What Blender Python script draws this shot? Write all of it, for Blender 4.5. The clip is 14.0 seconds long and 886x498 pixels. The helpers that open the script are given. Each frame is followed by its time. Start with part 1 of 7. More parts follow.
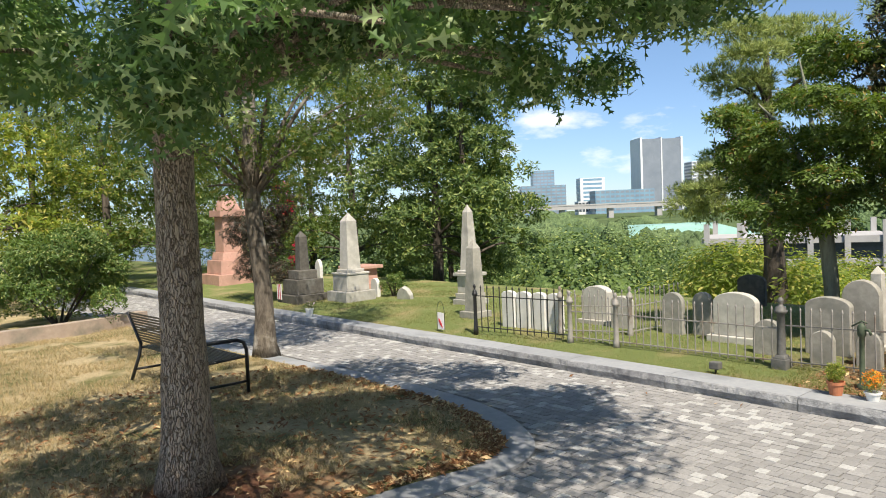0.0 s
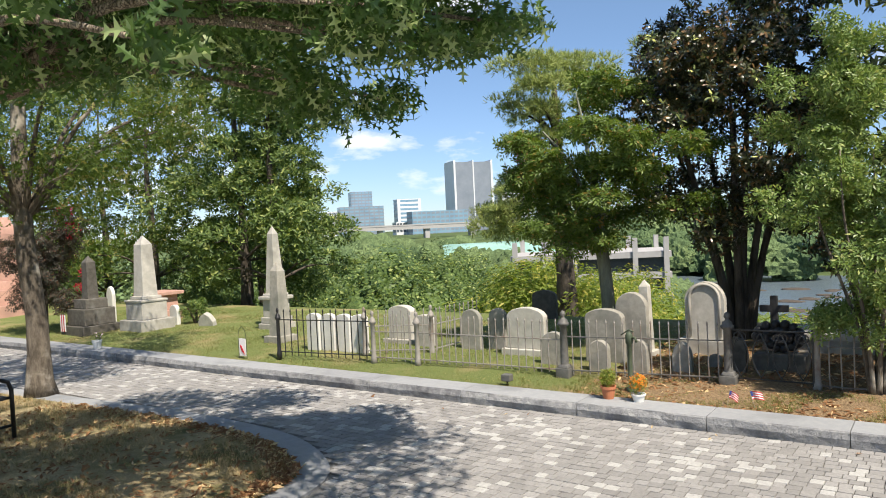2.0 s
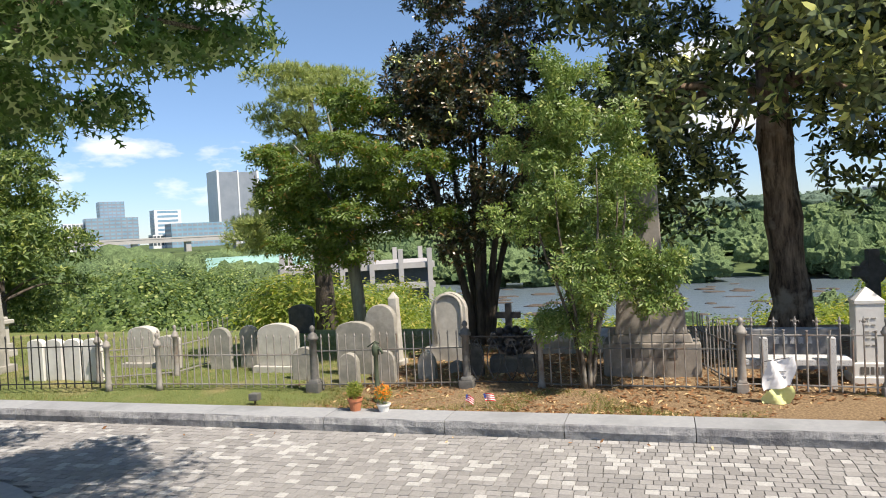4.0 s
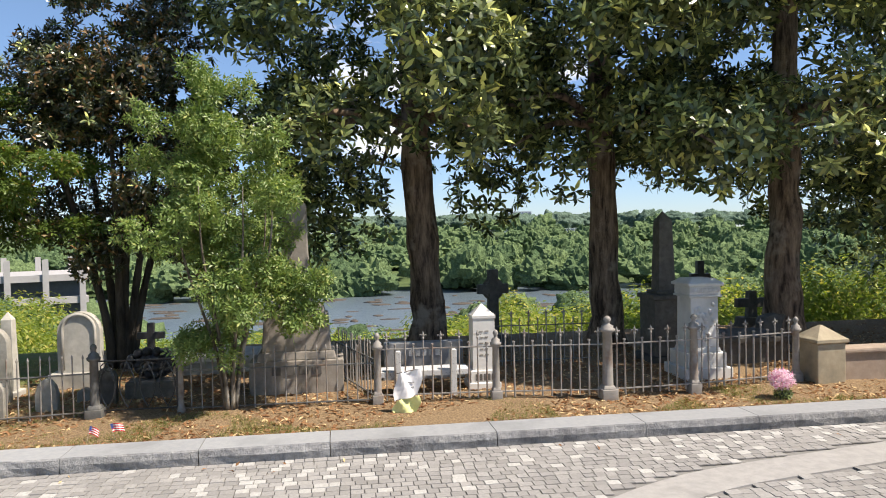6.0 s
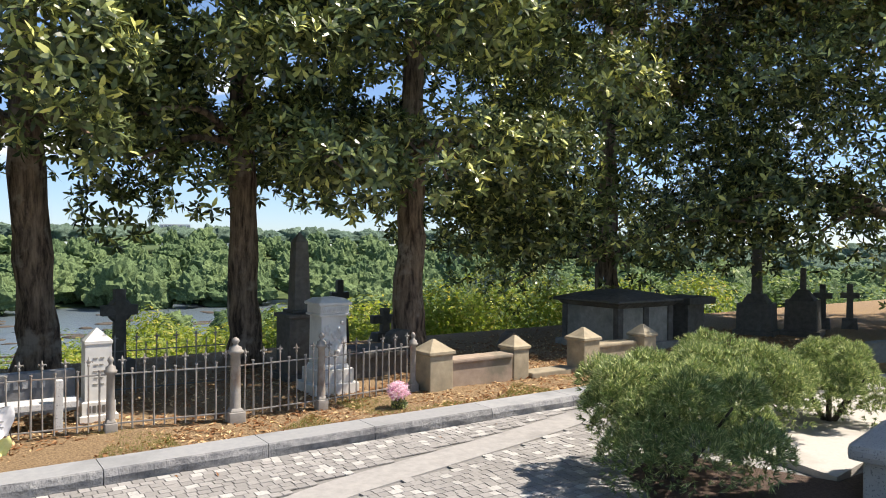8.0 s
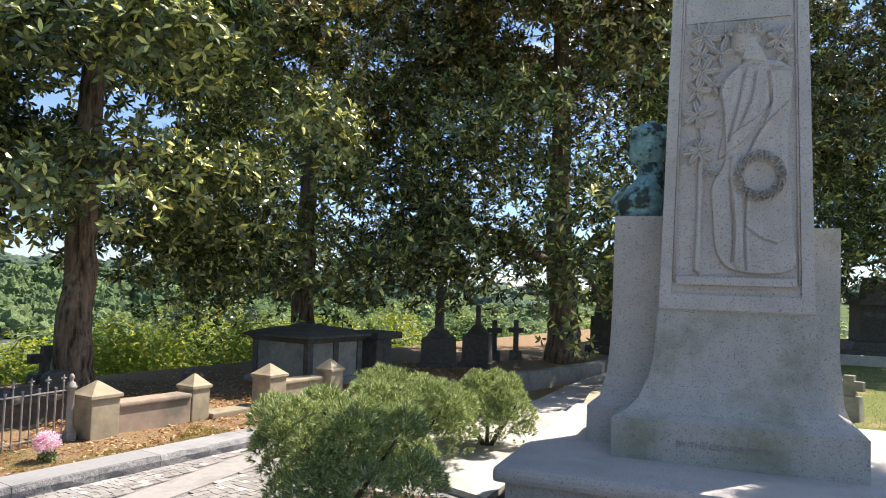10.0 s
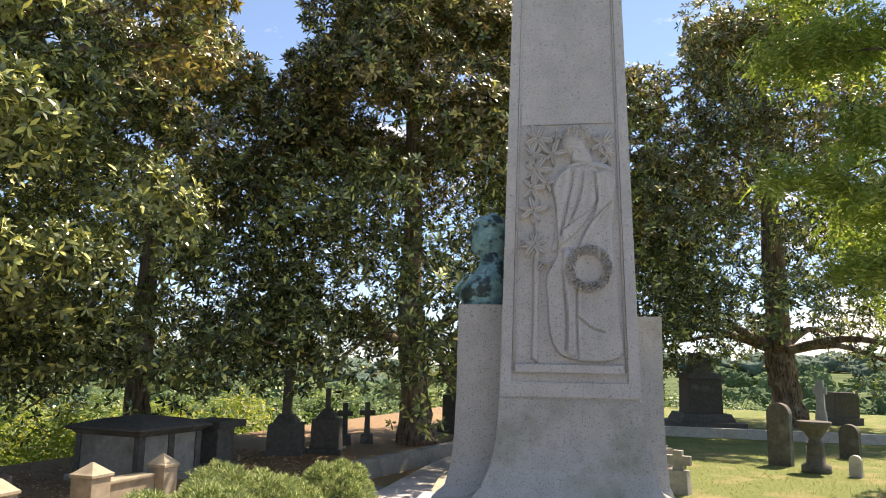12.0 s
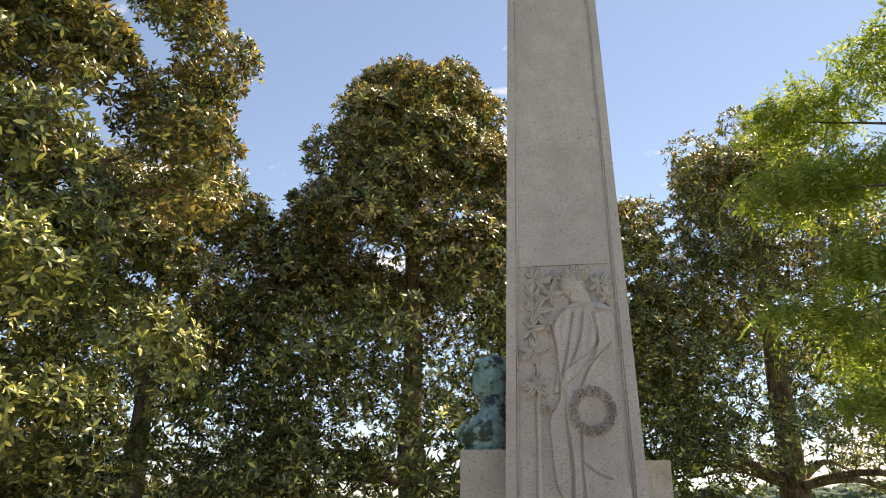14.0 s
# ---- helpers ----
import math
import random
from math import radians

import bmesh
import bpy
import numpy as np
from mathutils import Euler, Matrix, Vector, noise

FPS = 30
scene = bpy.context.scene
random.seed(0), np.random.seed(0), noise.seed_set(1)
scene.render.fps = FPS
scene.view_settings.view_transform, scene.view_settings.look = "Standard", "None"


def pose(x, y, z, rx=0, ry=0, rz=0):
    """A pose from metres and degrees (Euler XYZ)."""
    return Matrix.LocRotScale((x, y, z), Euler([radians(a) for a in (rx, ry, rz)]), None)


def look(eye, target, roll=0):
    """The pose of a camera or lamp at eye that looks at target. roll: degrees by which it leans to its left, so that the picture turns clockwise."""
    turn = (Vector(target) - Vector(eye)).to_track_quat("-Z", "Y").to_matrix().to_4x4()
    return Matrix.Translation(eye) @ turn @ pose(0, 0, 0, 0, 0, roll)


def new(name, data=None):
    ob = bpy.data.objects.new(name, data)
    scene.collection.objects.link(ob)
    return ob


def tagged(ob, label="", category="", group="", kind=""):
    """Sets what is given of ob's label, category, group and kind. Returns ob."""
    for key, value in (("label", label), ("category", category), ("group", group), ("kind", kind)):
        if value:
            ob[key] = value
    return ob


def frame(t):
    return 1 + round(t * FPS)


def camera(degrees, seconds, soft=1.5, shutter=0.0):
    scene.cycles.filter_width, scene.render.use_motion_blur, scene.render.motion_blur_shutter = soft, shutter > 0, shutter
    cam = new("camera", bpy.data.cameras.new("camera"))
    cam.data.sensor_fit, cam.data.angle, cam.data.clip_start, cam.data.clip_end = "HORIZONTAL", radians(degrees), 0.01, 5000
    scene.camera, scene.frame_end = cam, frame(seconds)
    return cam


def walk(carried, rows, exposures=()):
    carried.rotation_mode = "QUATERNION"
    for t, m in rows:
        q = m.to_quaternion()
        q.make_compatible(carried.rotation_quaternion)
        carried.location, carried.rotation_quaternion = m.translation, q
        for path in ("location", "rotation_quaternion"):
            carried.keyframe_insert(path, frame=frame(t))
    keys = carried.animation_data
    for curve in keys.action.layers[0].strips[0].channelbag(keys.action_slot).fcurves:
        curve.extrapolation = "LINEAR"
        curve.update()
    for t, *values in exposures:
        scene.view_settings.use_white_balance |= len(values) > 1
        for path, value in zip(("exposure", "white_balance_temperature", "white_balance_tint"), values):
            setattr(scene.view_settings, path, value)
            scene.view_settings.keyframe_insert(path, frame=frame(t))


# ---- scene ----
cam = camera(63.0, 14.0, soft=1.0)
METRES, EYE, TILT, LEAN, TURN = 1.8, 2.0, 0.0, 0.0, -40.7
ROWS = [
    (0.0, 0.0, 0.0, 0.0, -0.11, -2.73, 2.33),
    (0.5, 0.0262, -0.0004, 0.0026, -3.38, -2.43, 2.48),
    (1.0, 0.0583, -0.0062, 0.0016, -7.02, -2.12, 2.61),
    (1.5, 0.0983, -0.0116, 0.0013, -10.65, -1.9, 2.7),
    (2.0, 0.1299, -0.0192, -0.0013, -14.41, -1.72, 2.79),
    (4.5, 0.2849, -0.1029, 0.0104, -38.28, -1.76, 2.79),
    (5.0, 0.3181, -0.1276, 0.0109, -44.53, -1.8, 2.41),
    (5.5, 0.3473, -0.166, 0.0208, -51.1, -1.76, 1.79),
    (6.0, 0.3712, -0.2026, 0.0315, -57.87, -1.51, 1.05),
    (6.5, 0.3881, -0.242, 0.0423, -64.69, -1.16, 0.39),
    (7.0, 0.4089, -0.2813, 0.0516, -71.37, -0.87, -0.05),
    (7.5, 0.4246, -0.3298, 0.0563, -77.84, -0.62, -0.26),
    (8.0, 0.4311, -0.386, 0.0582, -84.11, -0.37, -0.44),
    (8.5, 0.4338, -0.4396, 0.066, -90.17, -0.09, -0.65),
    (9.0, 0.441, -0.4788, 0.0685, -96.2, 0.35, -0.95),
    (11.5, 0.4058, -0.6057, 0.1366, -117.14, 6.42, -1.48),
    (12.0, 0.4023, -0.6092, 0.1663, -118.12, 8.93, -1.1),
    (12.5, 0.3941, -0.6083, 0.1885, -118.4, 11.61, -0.74),
    (13.0, 0.3924, -0.6061, 0.207, -118.34, 14.24, -0.45),
    (13.5, 0.3881, -0.6003, 0.2264, -118.12, 16.73, -0.33),
    (14.0, 0.384, -0.5976, 0.2409, -117.98, 19.14, -0.33),
]
walk(cam, [(t, pose(0, 0, EYE, TILT, LEAN, TURN) @ pose(METRES * x, METRES * y, METRES * z, 90 + pitch, roll, yaw)) for t, x, y, z, yaw, pitch, roll in ROWS],
     exposures=[(0.0, 0.6, 7000, 11), (5.0, 0.64, 7000, 14), (7.0, 0.74, 7000, 14), (9.0, 0.85, 7000, 14), (11.5, 1.18, 7500, 20), (14.0, 1.12, 9300, 20)])

# ---------------------------------------------------------------- sky and sun
SUN_DIR = Vector((-0.40, -0.91, 1.50)).normalized()      # towards the sun
sun = new("sun", bpy.data.lights.new("sun", "SUN"))
sun.data.energy, sun.data.angle, sun.data.color = 5.0, radians(0.53), (1.0, 0.95, 0.86)
sun.matrix_world = look((0, 0, 60), Vector((0, 0, 60)) - SUN_DIR)

world = bpy.data.worlds.new("world")
scene.world = world
world.use_nodes = True
nt = world.node_tree
nt.nodes.clear()
w_out, w_bg = nt.nodes.new("ShaderNodeOutputWorld"), nt.nodes.new("ShaderNodeBackground")
sky = nt.nodes.new("ShaderNodeTexSky")
sky.sky_type, sky.sun_disc = "NISHITA", False
sky.sun_elevation = math.asin(SUN_DIR.z)
sky.sun_rotation = math.atan2(SUN_DIR.x, SUN_DIR.y)
sky.air_density, sky.dust_density, sky.ozone_density, sky.altitude = 1.0, 0.15, 1.6, 900
w_co = nt.nodes.new("ShaderNodeTexCoord")
w_map = nt.nodes.new("ShaderNodeMapping")
w_map.inputs["Scale"].default_value = (1.0, 1.0, 2.6)
w_map.inputs["Location"].default_value = (0.35, 0.2, 0.1)
w_n = nt.nodes.new("ShaderNodeTexNoise")
w_n.inputs["Scale"].default_value, w_n.inputs["Detail"].default_value, w_n.inputs["Roughness"].default_value = 3.4, 7.0, 0.55
w_r = nt.nodes.new("ShaderNodeValToRGB")
w_r.color_ramp.elements[0].position, w_r.color_ramp.elements[1].position = 0.585, 0.68
w_mix = nt.nodes.new("ShaderNodeMixRGB")
w_mix.inputs[2].default_value = (8.2, 8.3, 8.6, 1)
nt.links.new(w_co.outputs["Generated"], w_map.inputs["Vector"])
nt.links.new(w_map.outputs["Vector"], w_n.inputs["Vector"])
nt.links.new(w_n.outputs["Fac"], w_r.inputs["Fac"])
nt.links.new(w_r.outputs["Color"], w_mix.inputs[0])
w_tint = nt.nodes.new("ShaderNodeMixRGB")
w_tint.blend_type = "MULTIPLY"
w_tint.inputs[0].default_value = 1.0
w_xyz = nt.nodes.new("ShaderNodeSeparateXYZ")
w_low = nt.nodes.new("ShaderNodeMapRange")
w_low.inputs["From Min"].default_value, w_low.inputs["From Max"].default_value = 0.0, 0.35
w_grad = nt.nodes.new("ShaderNodeMixRGB")
w_grad.inputs[1].default_value, w_grad.inputs[2].default_value = (0.52, 0.65, 0.90, 1), (0.83, 0.94, 1.0, 1)
nt.links.new(w_co.outputs["Generated"], w_xyz.inputs[0])
nt.links.new(w_xyz.outputs["Z"], w_low.inputs["Value"])
nt.links.new(w_low.outputs["Result"], w_grad.inputs[0])
nt.links.new(w_grad.outputs["Color"], w_tint.inputs[2])
nt.links.new(sky.outputs["Color"], w_tint.inputs[1])
nt.links.new(w_tint.outputs["Color"], w_mix.inputs[1])
nt.links.new(w_mix.outputs["Color"], w_bg.inputs["Color"])
w_bg.inputs["Strength"].default_value = 0.11
nt.links.new(w_bg.outputs["Background"], w_out.inputs["Surface"])

# ---------------------------------------------------------------- material helpers


def mat_base(name):
    m = bpy.data.materials.new(name)
    m.use_nodes = True
    t = m.node_tree
    return m, t, t.nodes["Principled BSDF"]


def add_noise(t, co, scale, detail=4.0, rough=0.6, stretch=None):
    n = t.nodes.new("ShaderNodeTexNoise")
    n.inputs["Scale"].default_value, n.inputs["Detail"].default_value, n.inputs["Roughness"].default_value = scale, detail, rough
    if stretch:
        mp = t.nodes.new("ShaderNodeMapping")
        mp.inputs["Scale"].default_value = stretch
        t.links.new(co, mp.inputs["Vector"])
        co = mp.outputs["Vector"]
    t.links.new(co, n.inputs["Vector"])
    return n.outputs["Fac"]


def add_ramp(t, fac, lo, hi):
    n = t.nodes.new("ShaderNodeMapRange")
    n.inputs["From Min"].default_value, n.inputs["From Max"].default_value = lo, hi
    t.links.new(fac, n.inputs["Value"])
    return n.outputs["Result"]


def add_mix(t, fac, a, b):
    n = t.nodes.new("ShaderNodeMixRGB")
    for i, v in ((0, fac), (1, a), (2, b)):
        if isinstance(v, (int, float)):
            n.inputs[i].default_value = v
        elif isinstance(v, tuple):
            n.inputs[i].default_value = (*v, 1)
        else:
            t.links.new(v, n.inputs[i])
    return n.outputs["Color"]


def world_co(t):
    return t.nodes.new("ShaderNodeNewGeometry").outputs["Position"]


def add_bump(t, bsdf, fac, strength, dist=0.01):
    b = t.nodes.new("ShaderNodeBump")
    b.inputs["Strength"].default_value, b.inputs["Distance"].default_value = strength, dist
    t.links.new(fac, b.inputs["Height"])
    t.links.new(b.outputs["Normal"], bsdf.inputs["Normal"])


def surface(name, c1, c2, scale=6.0, rough=0.8, c3=None, scale3=1.2, lo3=0.52, hi3=0.68, bump=0.4, bump_scale=40.0, dist=0.006,
            metal=0.0, speck=None, stretch=None, spec=0.3, vary=0.0):
    """Two-scale stone, paint or earth: a fine mix of c1 and c2, stains of c3, specks, relief."""
    m, t, b = mat_base(name)
    co = world_co(t)
    fine = add_ramp(t, add_noise(t, co, scale, 6.0, 0.65, stretch), 0.3, 0.7)
    col = add_mix(t, fine, c1, c2)
    if c3:
        col = add_mix(t, add_ramp(t, add_noise(t, co, scale3, 5.0, 0.6, stretch), lo3, hi3), col, c3)
    if speck:
        col = add_mix(t, add_ramp(t, add_noise(t, co, speck[0], 2.0, 0.5), speck[2], speck[2] + 0.05), col, speck[1])
    if vary:
        info = t.nodes.new("ShaderNodeObjectInfo")
        hsv = t.nodes.new("ShaderNodeHueSaturation")
        t.links.new(add_scale(t, info.outputs["Random"], 1 - vary, 1 + vary), hsv.inputs["Value"])
        t.links.new(col, hsv.inputs["Color"])
        col = hsv.outputs["Color"]
    t.links.new(col, b.inputs["Base Color"])
    b.inputs["Roughness"].default_value, b.inputs["Metallic"].default_value = rough, metal
    b.inputs["Specular IOR Level"].default_value = spec
    if bump:
        add_bump(t, b, add_noise(t, co, bump_scale, 6.0, 0.7, stretch), bump, dist)
    return m


def add_scale(t, fac, lo, hi):
    n = t.nodes.new("ShaderNodeMapRange")
    n.inputs["To Min"].default_value, n.inputs["To Max"].default_value = lo, hi
    t.links.new(fac, n.inputs["Value"])
    return n.outputs["Result"]


def leaf_mat(name, c1, c2, c3, rough=0.45, trans=0.35, share3=0.86, spec=0.5, patch=1.7, shade_mottle=1.0):
    """Leaves: colour from leaf to leaf, patches of tone and painted shade, light through the blade."""
    m, t, b = mat_base(name)
    rnd = t.nodes.new("ShaderNodeNewGeometry").outputs["Random Per Island"]
    col = add_mix(t, rnd, c1, c2)
    # patches vary the tone and put clump shade into the leaf colour
    col = add_mix(t, add_scale(t, add_ramp(t, add_noise(t, world_co(t), patch, 2.0), 0.38, 0.62), 0.0, shade_mottle), col, add_mix(t, 0.15, c1, c2))
    gt = t.nodes.new("ShaderNodeMath")
    gt.operation = "GREATER_THAN"
    t.links.new(rnd, gt.inputs[0])
    gt.inputs[1].default_value = share3
    col = add_mix(t, gt.outputs[0], col, c3)
    t.links.new(col, b.inputs["Base Color"])
    b.inputs["Roughness"].default_value, b.inputs["Specular IOR Level"].default_value = rough, spec
    tr = t.nodes.new("ShaderNodeBsdfTranslucent")
    hsv = t.nodes.new("ShaderNodeHueSaturation")
    hsv.inputs["Hue"].default_value, hsv.inputs["Saturation"].default_value, hsv.inputs["Value"].default_value = 0.485, 1.15, 1.7
    t.links.new(col, hsv.inputs["Color"])
    t.links.new(hsv.outputs["Color"], tr.inputs["Color"])
    mx = t.nodes.new("ShaderNodeMixShader")
    mx.inputs[0].default_value = trans
    t.links.new(b.outputs[0], mx.inputs[1])
    t.links.new(tr.outputs[0], mx.inputs[2])
    t.links.new(mx.outputs[0], t.nodes["Material Output"].inputs["Surface"])
    return m


def canopy_mat(name, c1, c2, grain):
    """Closed leaf masses far off: a tone for each crown, leafy grain with painted gap shade, relief."""
    m, t, b = mat_base(name)
    col = add_mix(t, t.nodes.new("ShaderNodeNewGeometry").outputs["Random Per Island"], c1, c2)
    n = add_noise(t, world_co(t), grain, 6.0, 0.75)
    # shade of the gaps put into the colour where the relief is low
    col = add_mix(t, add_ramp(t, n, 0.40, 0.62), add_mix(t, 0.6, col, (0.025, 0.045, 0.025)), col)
    t.links.new(col, b.inputs["Base Color"])
    b.inputs["Roughness"].default_value, b.inputs["Specular IOR Level"].default_value = 0.9, 0.05
    add_bump(t, b, n, 1.0, 0.5 / grain)
    return m


def piece_mat(name, dark, mid, light, share_light, island):
    """Pavers: every piece its own tone, some of them pale."""
    m, t, b = mat_base(name)
    rnd = t.nodes.new("ShaderNodeNewGeometry").outputs["Random Per Island"] if island else t.nodes.new("ShaderNodeObjectInfo").outputs["Random"]
    co = world_co(t)
    wn = t.nodes.new("ShaderNodeTexWhiteNoise")
    wn.noise_dimensions = "1D"
    t.links.new(rnd, wn.inputs["W"])
    col = add_mix(t, wn.outputs["Value"], dark, mid)
    gt = t.nodes.new("ShaderNodeMath")
    gt.operation = "GREATER_THAN"
    t.links.new(rnd, gt.inputs[0])
    gt.inputs[1].default_value = 1 - share_light
    col = add_mix(t, gt.outputs[0], col, light)
    col = add_mix(t, add_scale(t, add_ramp(t, add_noise(t, co, 38.0, 5.0), 0.35, 0.7), 0.0, 0.35), col, (0.12, 0.12, 0.125))
    col = add_mix(t, add_scale(t, add_ramp(t, add_noise(t, co, 0.7, 4.0), 0.45, 0.75), 0.0, 0.3), col, (0.17, 0.16, 0.15))
    t.links.new(col, b.inputs["Base Color"])
    b.inputs["Roughness"].default_value, b.inputs["Specular IOR Level"].default_value = 0.75, 0.3
    add_bump(t, b, add_noise(t, co, 90.0, 5.0, 0.7), 0.5, 0.004)
    return m


def ground_mat():
    """Mown summer grass with dry patches, leaf litter along the fence, woodland floor on the slope."""
    m, t, b = mat_base("lawn_ground")
    co = world_co(t)
    green = add_mix(t, add_ramp(t, add_noise(t, co, 60.0, 4.0), 0.3, 0.7), (0.10, 0.14, 0.045), (0.23, 0.26, 0.095))
    dry = add_mix(t, add_ramp(t, add_noise(t, co, 70.0, 4.0), 0.3, 0.7), (0.24, 0.19, 0.09), (0.42, 0.35, 0.19))
    litter = add_mix(t, add_ramp(t, add_noise(t, co, 45.0, 5.0), 0.3, 0.7), (0.15, 0.10, 0.062), (0.42, 0.30, 0.175))
    xyz = t.nodes.new("ShaderNodeSeparateXYZ")
    t.links.new(co, xyz.inputs[0])
    near_y = add_ramp(t, xyz.outputs["Y"], 5.0, 1.0)
    mul = t.nodes.new("ShaderNodeMath")
    mul.operation = "MULTIPLY"
    t.links.new(near_y, mul.inputs[0])
    t.links.new(add_ramp(t, xyz.outputs["X"], 5.6, 6.6), mul.inputs[1])
    near = mul.outputs[0]
    spread = t.nodes.new("ShaderNodeMath")
    spread.operation = "ADD"
    t.links.new(near, spread.inputs[0])
    t.links.new(add_scale(t, add_noise(t, co, 1.6, 5.0), -0.6, 0.5), spread.inputs[1])
    col = add_mix(t, add_ramp(t, add_noise(t, co, 0.9, 5.0, 0.6), 0.52, 0.70), green, dry)
    col = add_mix(t, add_ramp(t, spread.outputs[0], 0.25, 0.55), col, litter)
    slope = add_ramp(t, xyz.outputs["Z"], -0.4, -1.6)
    col = add_mix(t, slope, col, add_mix(t, add_ramp(t, add_noise(t, co, 0.05, 6.0, 0.7), 0.35, 0.65), (0.05, 0.075, 0.03), (0.11, 0.15, 0.06)))
    t.links.new(col, b.inputs["Base Color"])
    b.inputs["Roughness"].default_value, b.inputs["Specular IOR Level"].default_value = 0.95, 0.1
    add_bump(t, b, add_noise(t, co, 55.0, 6.0, 0.75), 0.9, 0.03)
    return m


def island_mat():
    m, t, b = mat_base("dry_lawn")
    co = world_co(t)
    dry = add_mix(t, add_ramp(t, add_noise(t, co, 70.0, 4.0), 0.3, 0.7), (0.31, 0.24, 0.135), (0.58, 0.47, 0.285))
    green = add_mix(t, add_ramp(t, add_noise(t, co, 80.0, 4.0), 0.3, 0.7), (0.10, 0.11, 0.04), (0.22, 0.20, 0.09))
    soil = add_mix(t, add_ramp(t, add_noise(t, co, 30.0, 5.0), 0.3, 0.7), (0.16, 0.07, 0.042), (0.30, 0.155, 0.095))
    col = add_mix(t, add_ramp(t, add_noise(t, co, 1.3, 5.0), 0.45, 0.62), dry, green)
    vec = t.nodes.new("ShaderNodeVectorMath")
    vec.operation = "DISTANCE"
    t.links.new(co, vec.inputs[0])
    vec.inputs[1].default_value = (2.1, 5.1, 0.05)
    add = t.nodes.new("ShaderNodeMath")
    t.links.new(vec.outputs["Value"], add.inputs[0])
    t.links.new(add_scale(t, add_noise(t, co, 2.5, 5.0), -0.9, 0.9), add.inputs[1])
    col = add_mix(t, add_ramp(t, add.outputs[0], 1.1, 0.4), col, soil)
    t.links.new(col, b.inputs["Base Color"])
    b.inputs["Roughness"].default_value, b.inputs["Specular IOR Level"].default_value = 0.95, 0.1
    add_bump(t, b, add_noise(t, co, 60.0, 6.0, 0.75), 0.9, 0.03)
    return m


def bark_mat(name, c1, c2, scale=9.0, strength=1.0, stretch=(1, 1, 0.22), moss=None):
    m, t, b = mat_base(name)
    co = world_co(t)
    rid = add_noise(t, co, scale, 8.0, 0.7, stretch)
    col = add_mix(t, add_ramp(t, rid, 0.38, 0.62), c1, c2)
    if moss:
        col = add_mix(t, add_ramp(t, add_noise(t, co, 2.2, 4.0), 0.55, 0.66), col, moss)
    t.links.new(col, b.inputs["Base Color"])
    b.inputs["Roughness"].default_value, b.inputs["Specular IOR Level"].default_value = 0.95, 0.1
    add_bump(t, b, rid, strength, 0.05)
    return m


def plated_bark(name, c1, c2, crack, size=26.0, tall=0.28):
    """Bark broken into upright plates by dark cracks."""
    m, t, b = mat_base(name)
    co = world_co(t)
    warp = t.nodes.new("ShaderNodeVectorMath")
    warp.operation = "MULTIPLY_ADD"
    nz = t.nodes.new("ShaderNodeTexNoise")
    nz.inputs["Scale"].default_value, nz.inputs["Detail"].default_value = 11.0, 4.0
    t.links.new(co, nz.inputs["Vector"])
    t.links.new(nz.outputs["Color"], warp.inputs[0])
    warp.inputs[1].default_value = (0.09, 0.09, 0.20)
    t.links.new(co, warp.inputs[2])
    mp = t.nodes.new("ShaderNodeMapping")
    mp.inputs["Scale"].default_value = (1, 1, tall)
    t.links.new(warp.outputs[0], mp.inputs["Vector"])
    vo = t.nodes.new("ShaderNodeTexVoronoi")
    vo.feature = "DISTANCE_TO_EDGE"
    vo.inputs["Scale"].default_value = size
    t.links.new(mp.outputs["Vector"], vo.inputs["Vector"])
    plate = add_ramp(t, vo.outputs["Distance"], 0.0, 0.12)
    fine = add_noise(t, co, 60.0, 6.0, 0.7, (1, 1, 0.3))
    col = add_mix(t, add_ramp(t, fine, 0.35, 0.65), c1, c2)
    col = add_mix(t, add_ramp(t, add_noise(t, co, 1.6, 3.0), 0.45, 0.7), col, add_mix(t, 0.5, c1, c2))
    col = add_mix(t, plate, crack, col)
    t.links.new(col, b.inputs["Base Color"])
    b.inputs["Roughness"].default_value, b.inputs["Specular IOR Level"].default_value = 0.95, 0.1
    both = t.nodes.new("ShaderNodeMath")
    both.operation = "MULTIPLY_ADD"
    t.links.new(fine, both.inputs[0])
    both.inputs[1].default_value = 0.5
    t.links.new(plate, both.inputs[2])
    add_bump(t, b, both.outputs[0], 1.0, 0.02)
    return m


# ---------------------------------------------------------------- materials
M_GROUND, M_ISLAND = ground_mat(), island_mat()
M_SETT = piece_mat("sett_stone", (0.25, 0.243, 0.235), (0.35, 0.34, 0.33), (0.47, 0.465, 0.45), 0.15, True)
M_SETT_ONE = piece_mat("sett_stone_single", (0.25, 0.243, 0.235), (0.35, 0.34, 0.33), (0.47, 0.465, 0.45), 0.15, False)
M_JOINT = surface("sand_joint", (0.17, 0.165, 0.16), (0.24, 0.235, 0.225), 30.0, 0.95, bump=0.3)
M_KERB = surface("blue_granite_kerb", (0.265, 0.275, 0.29), (0.32, 0.33, 0.34), 14.0, 0.75, (0.22, 0.23, 0.24), 1.3, bump=0.2, bump_scale=60.0, vary=0.07)
M_KERB_FACE = surface("split_granite", (0.18, 0.185, 0.195), (0.36, 0.36, 0.36), 11.0, 0.85, (0.13, 0.13, 0.14), 2.5, bump=1.0, bump_scale=14.0, dist=0.03, vary=0.15)
M_BAND = surface("worn_band_concrete", (0.27, 0.265, 0.26), (0.36, 0.35, 0.34), 9.0, 0.9, (0.22, 0.215, 0.21), 1.4, bump=0.4, bump_scale=70.0)
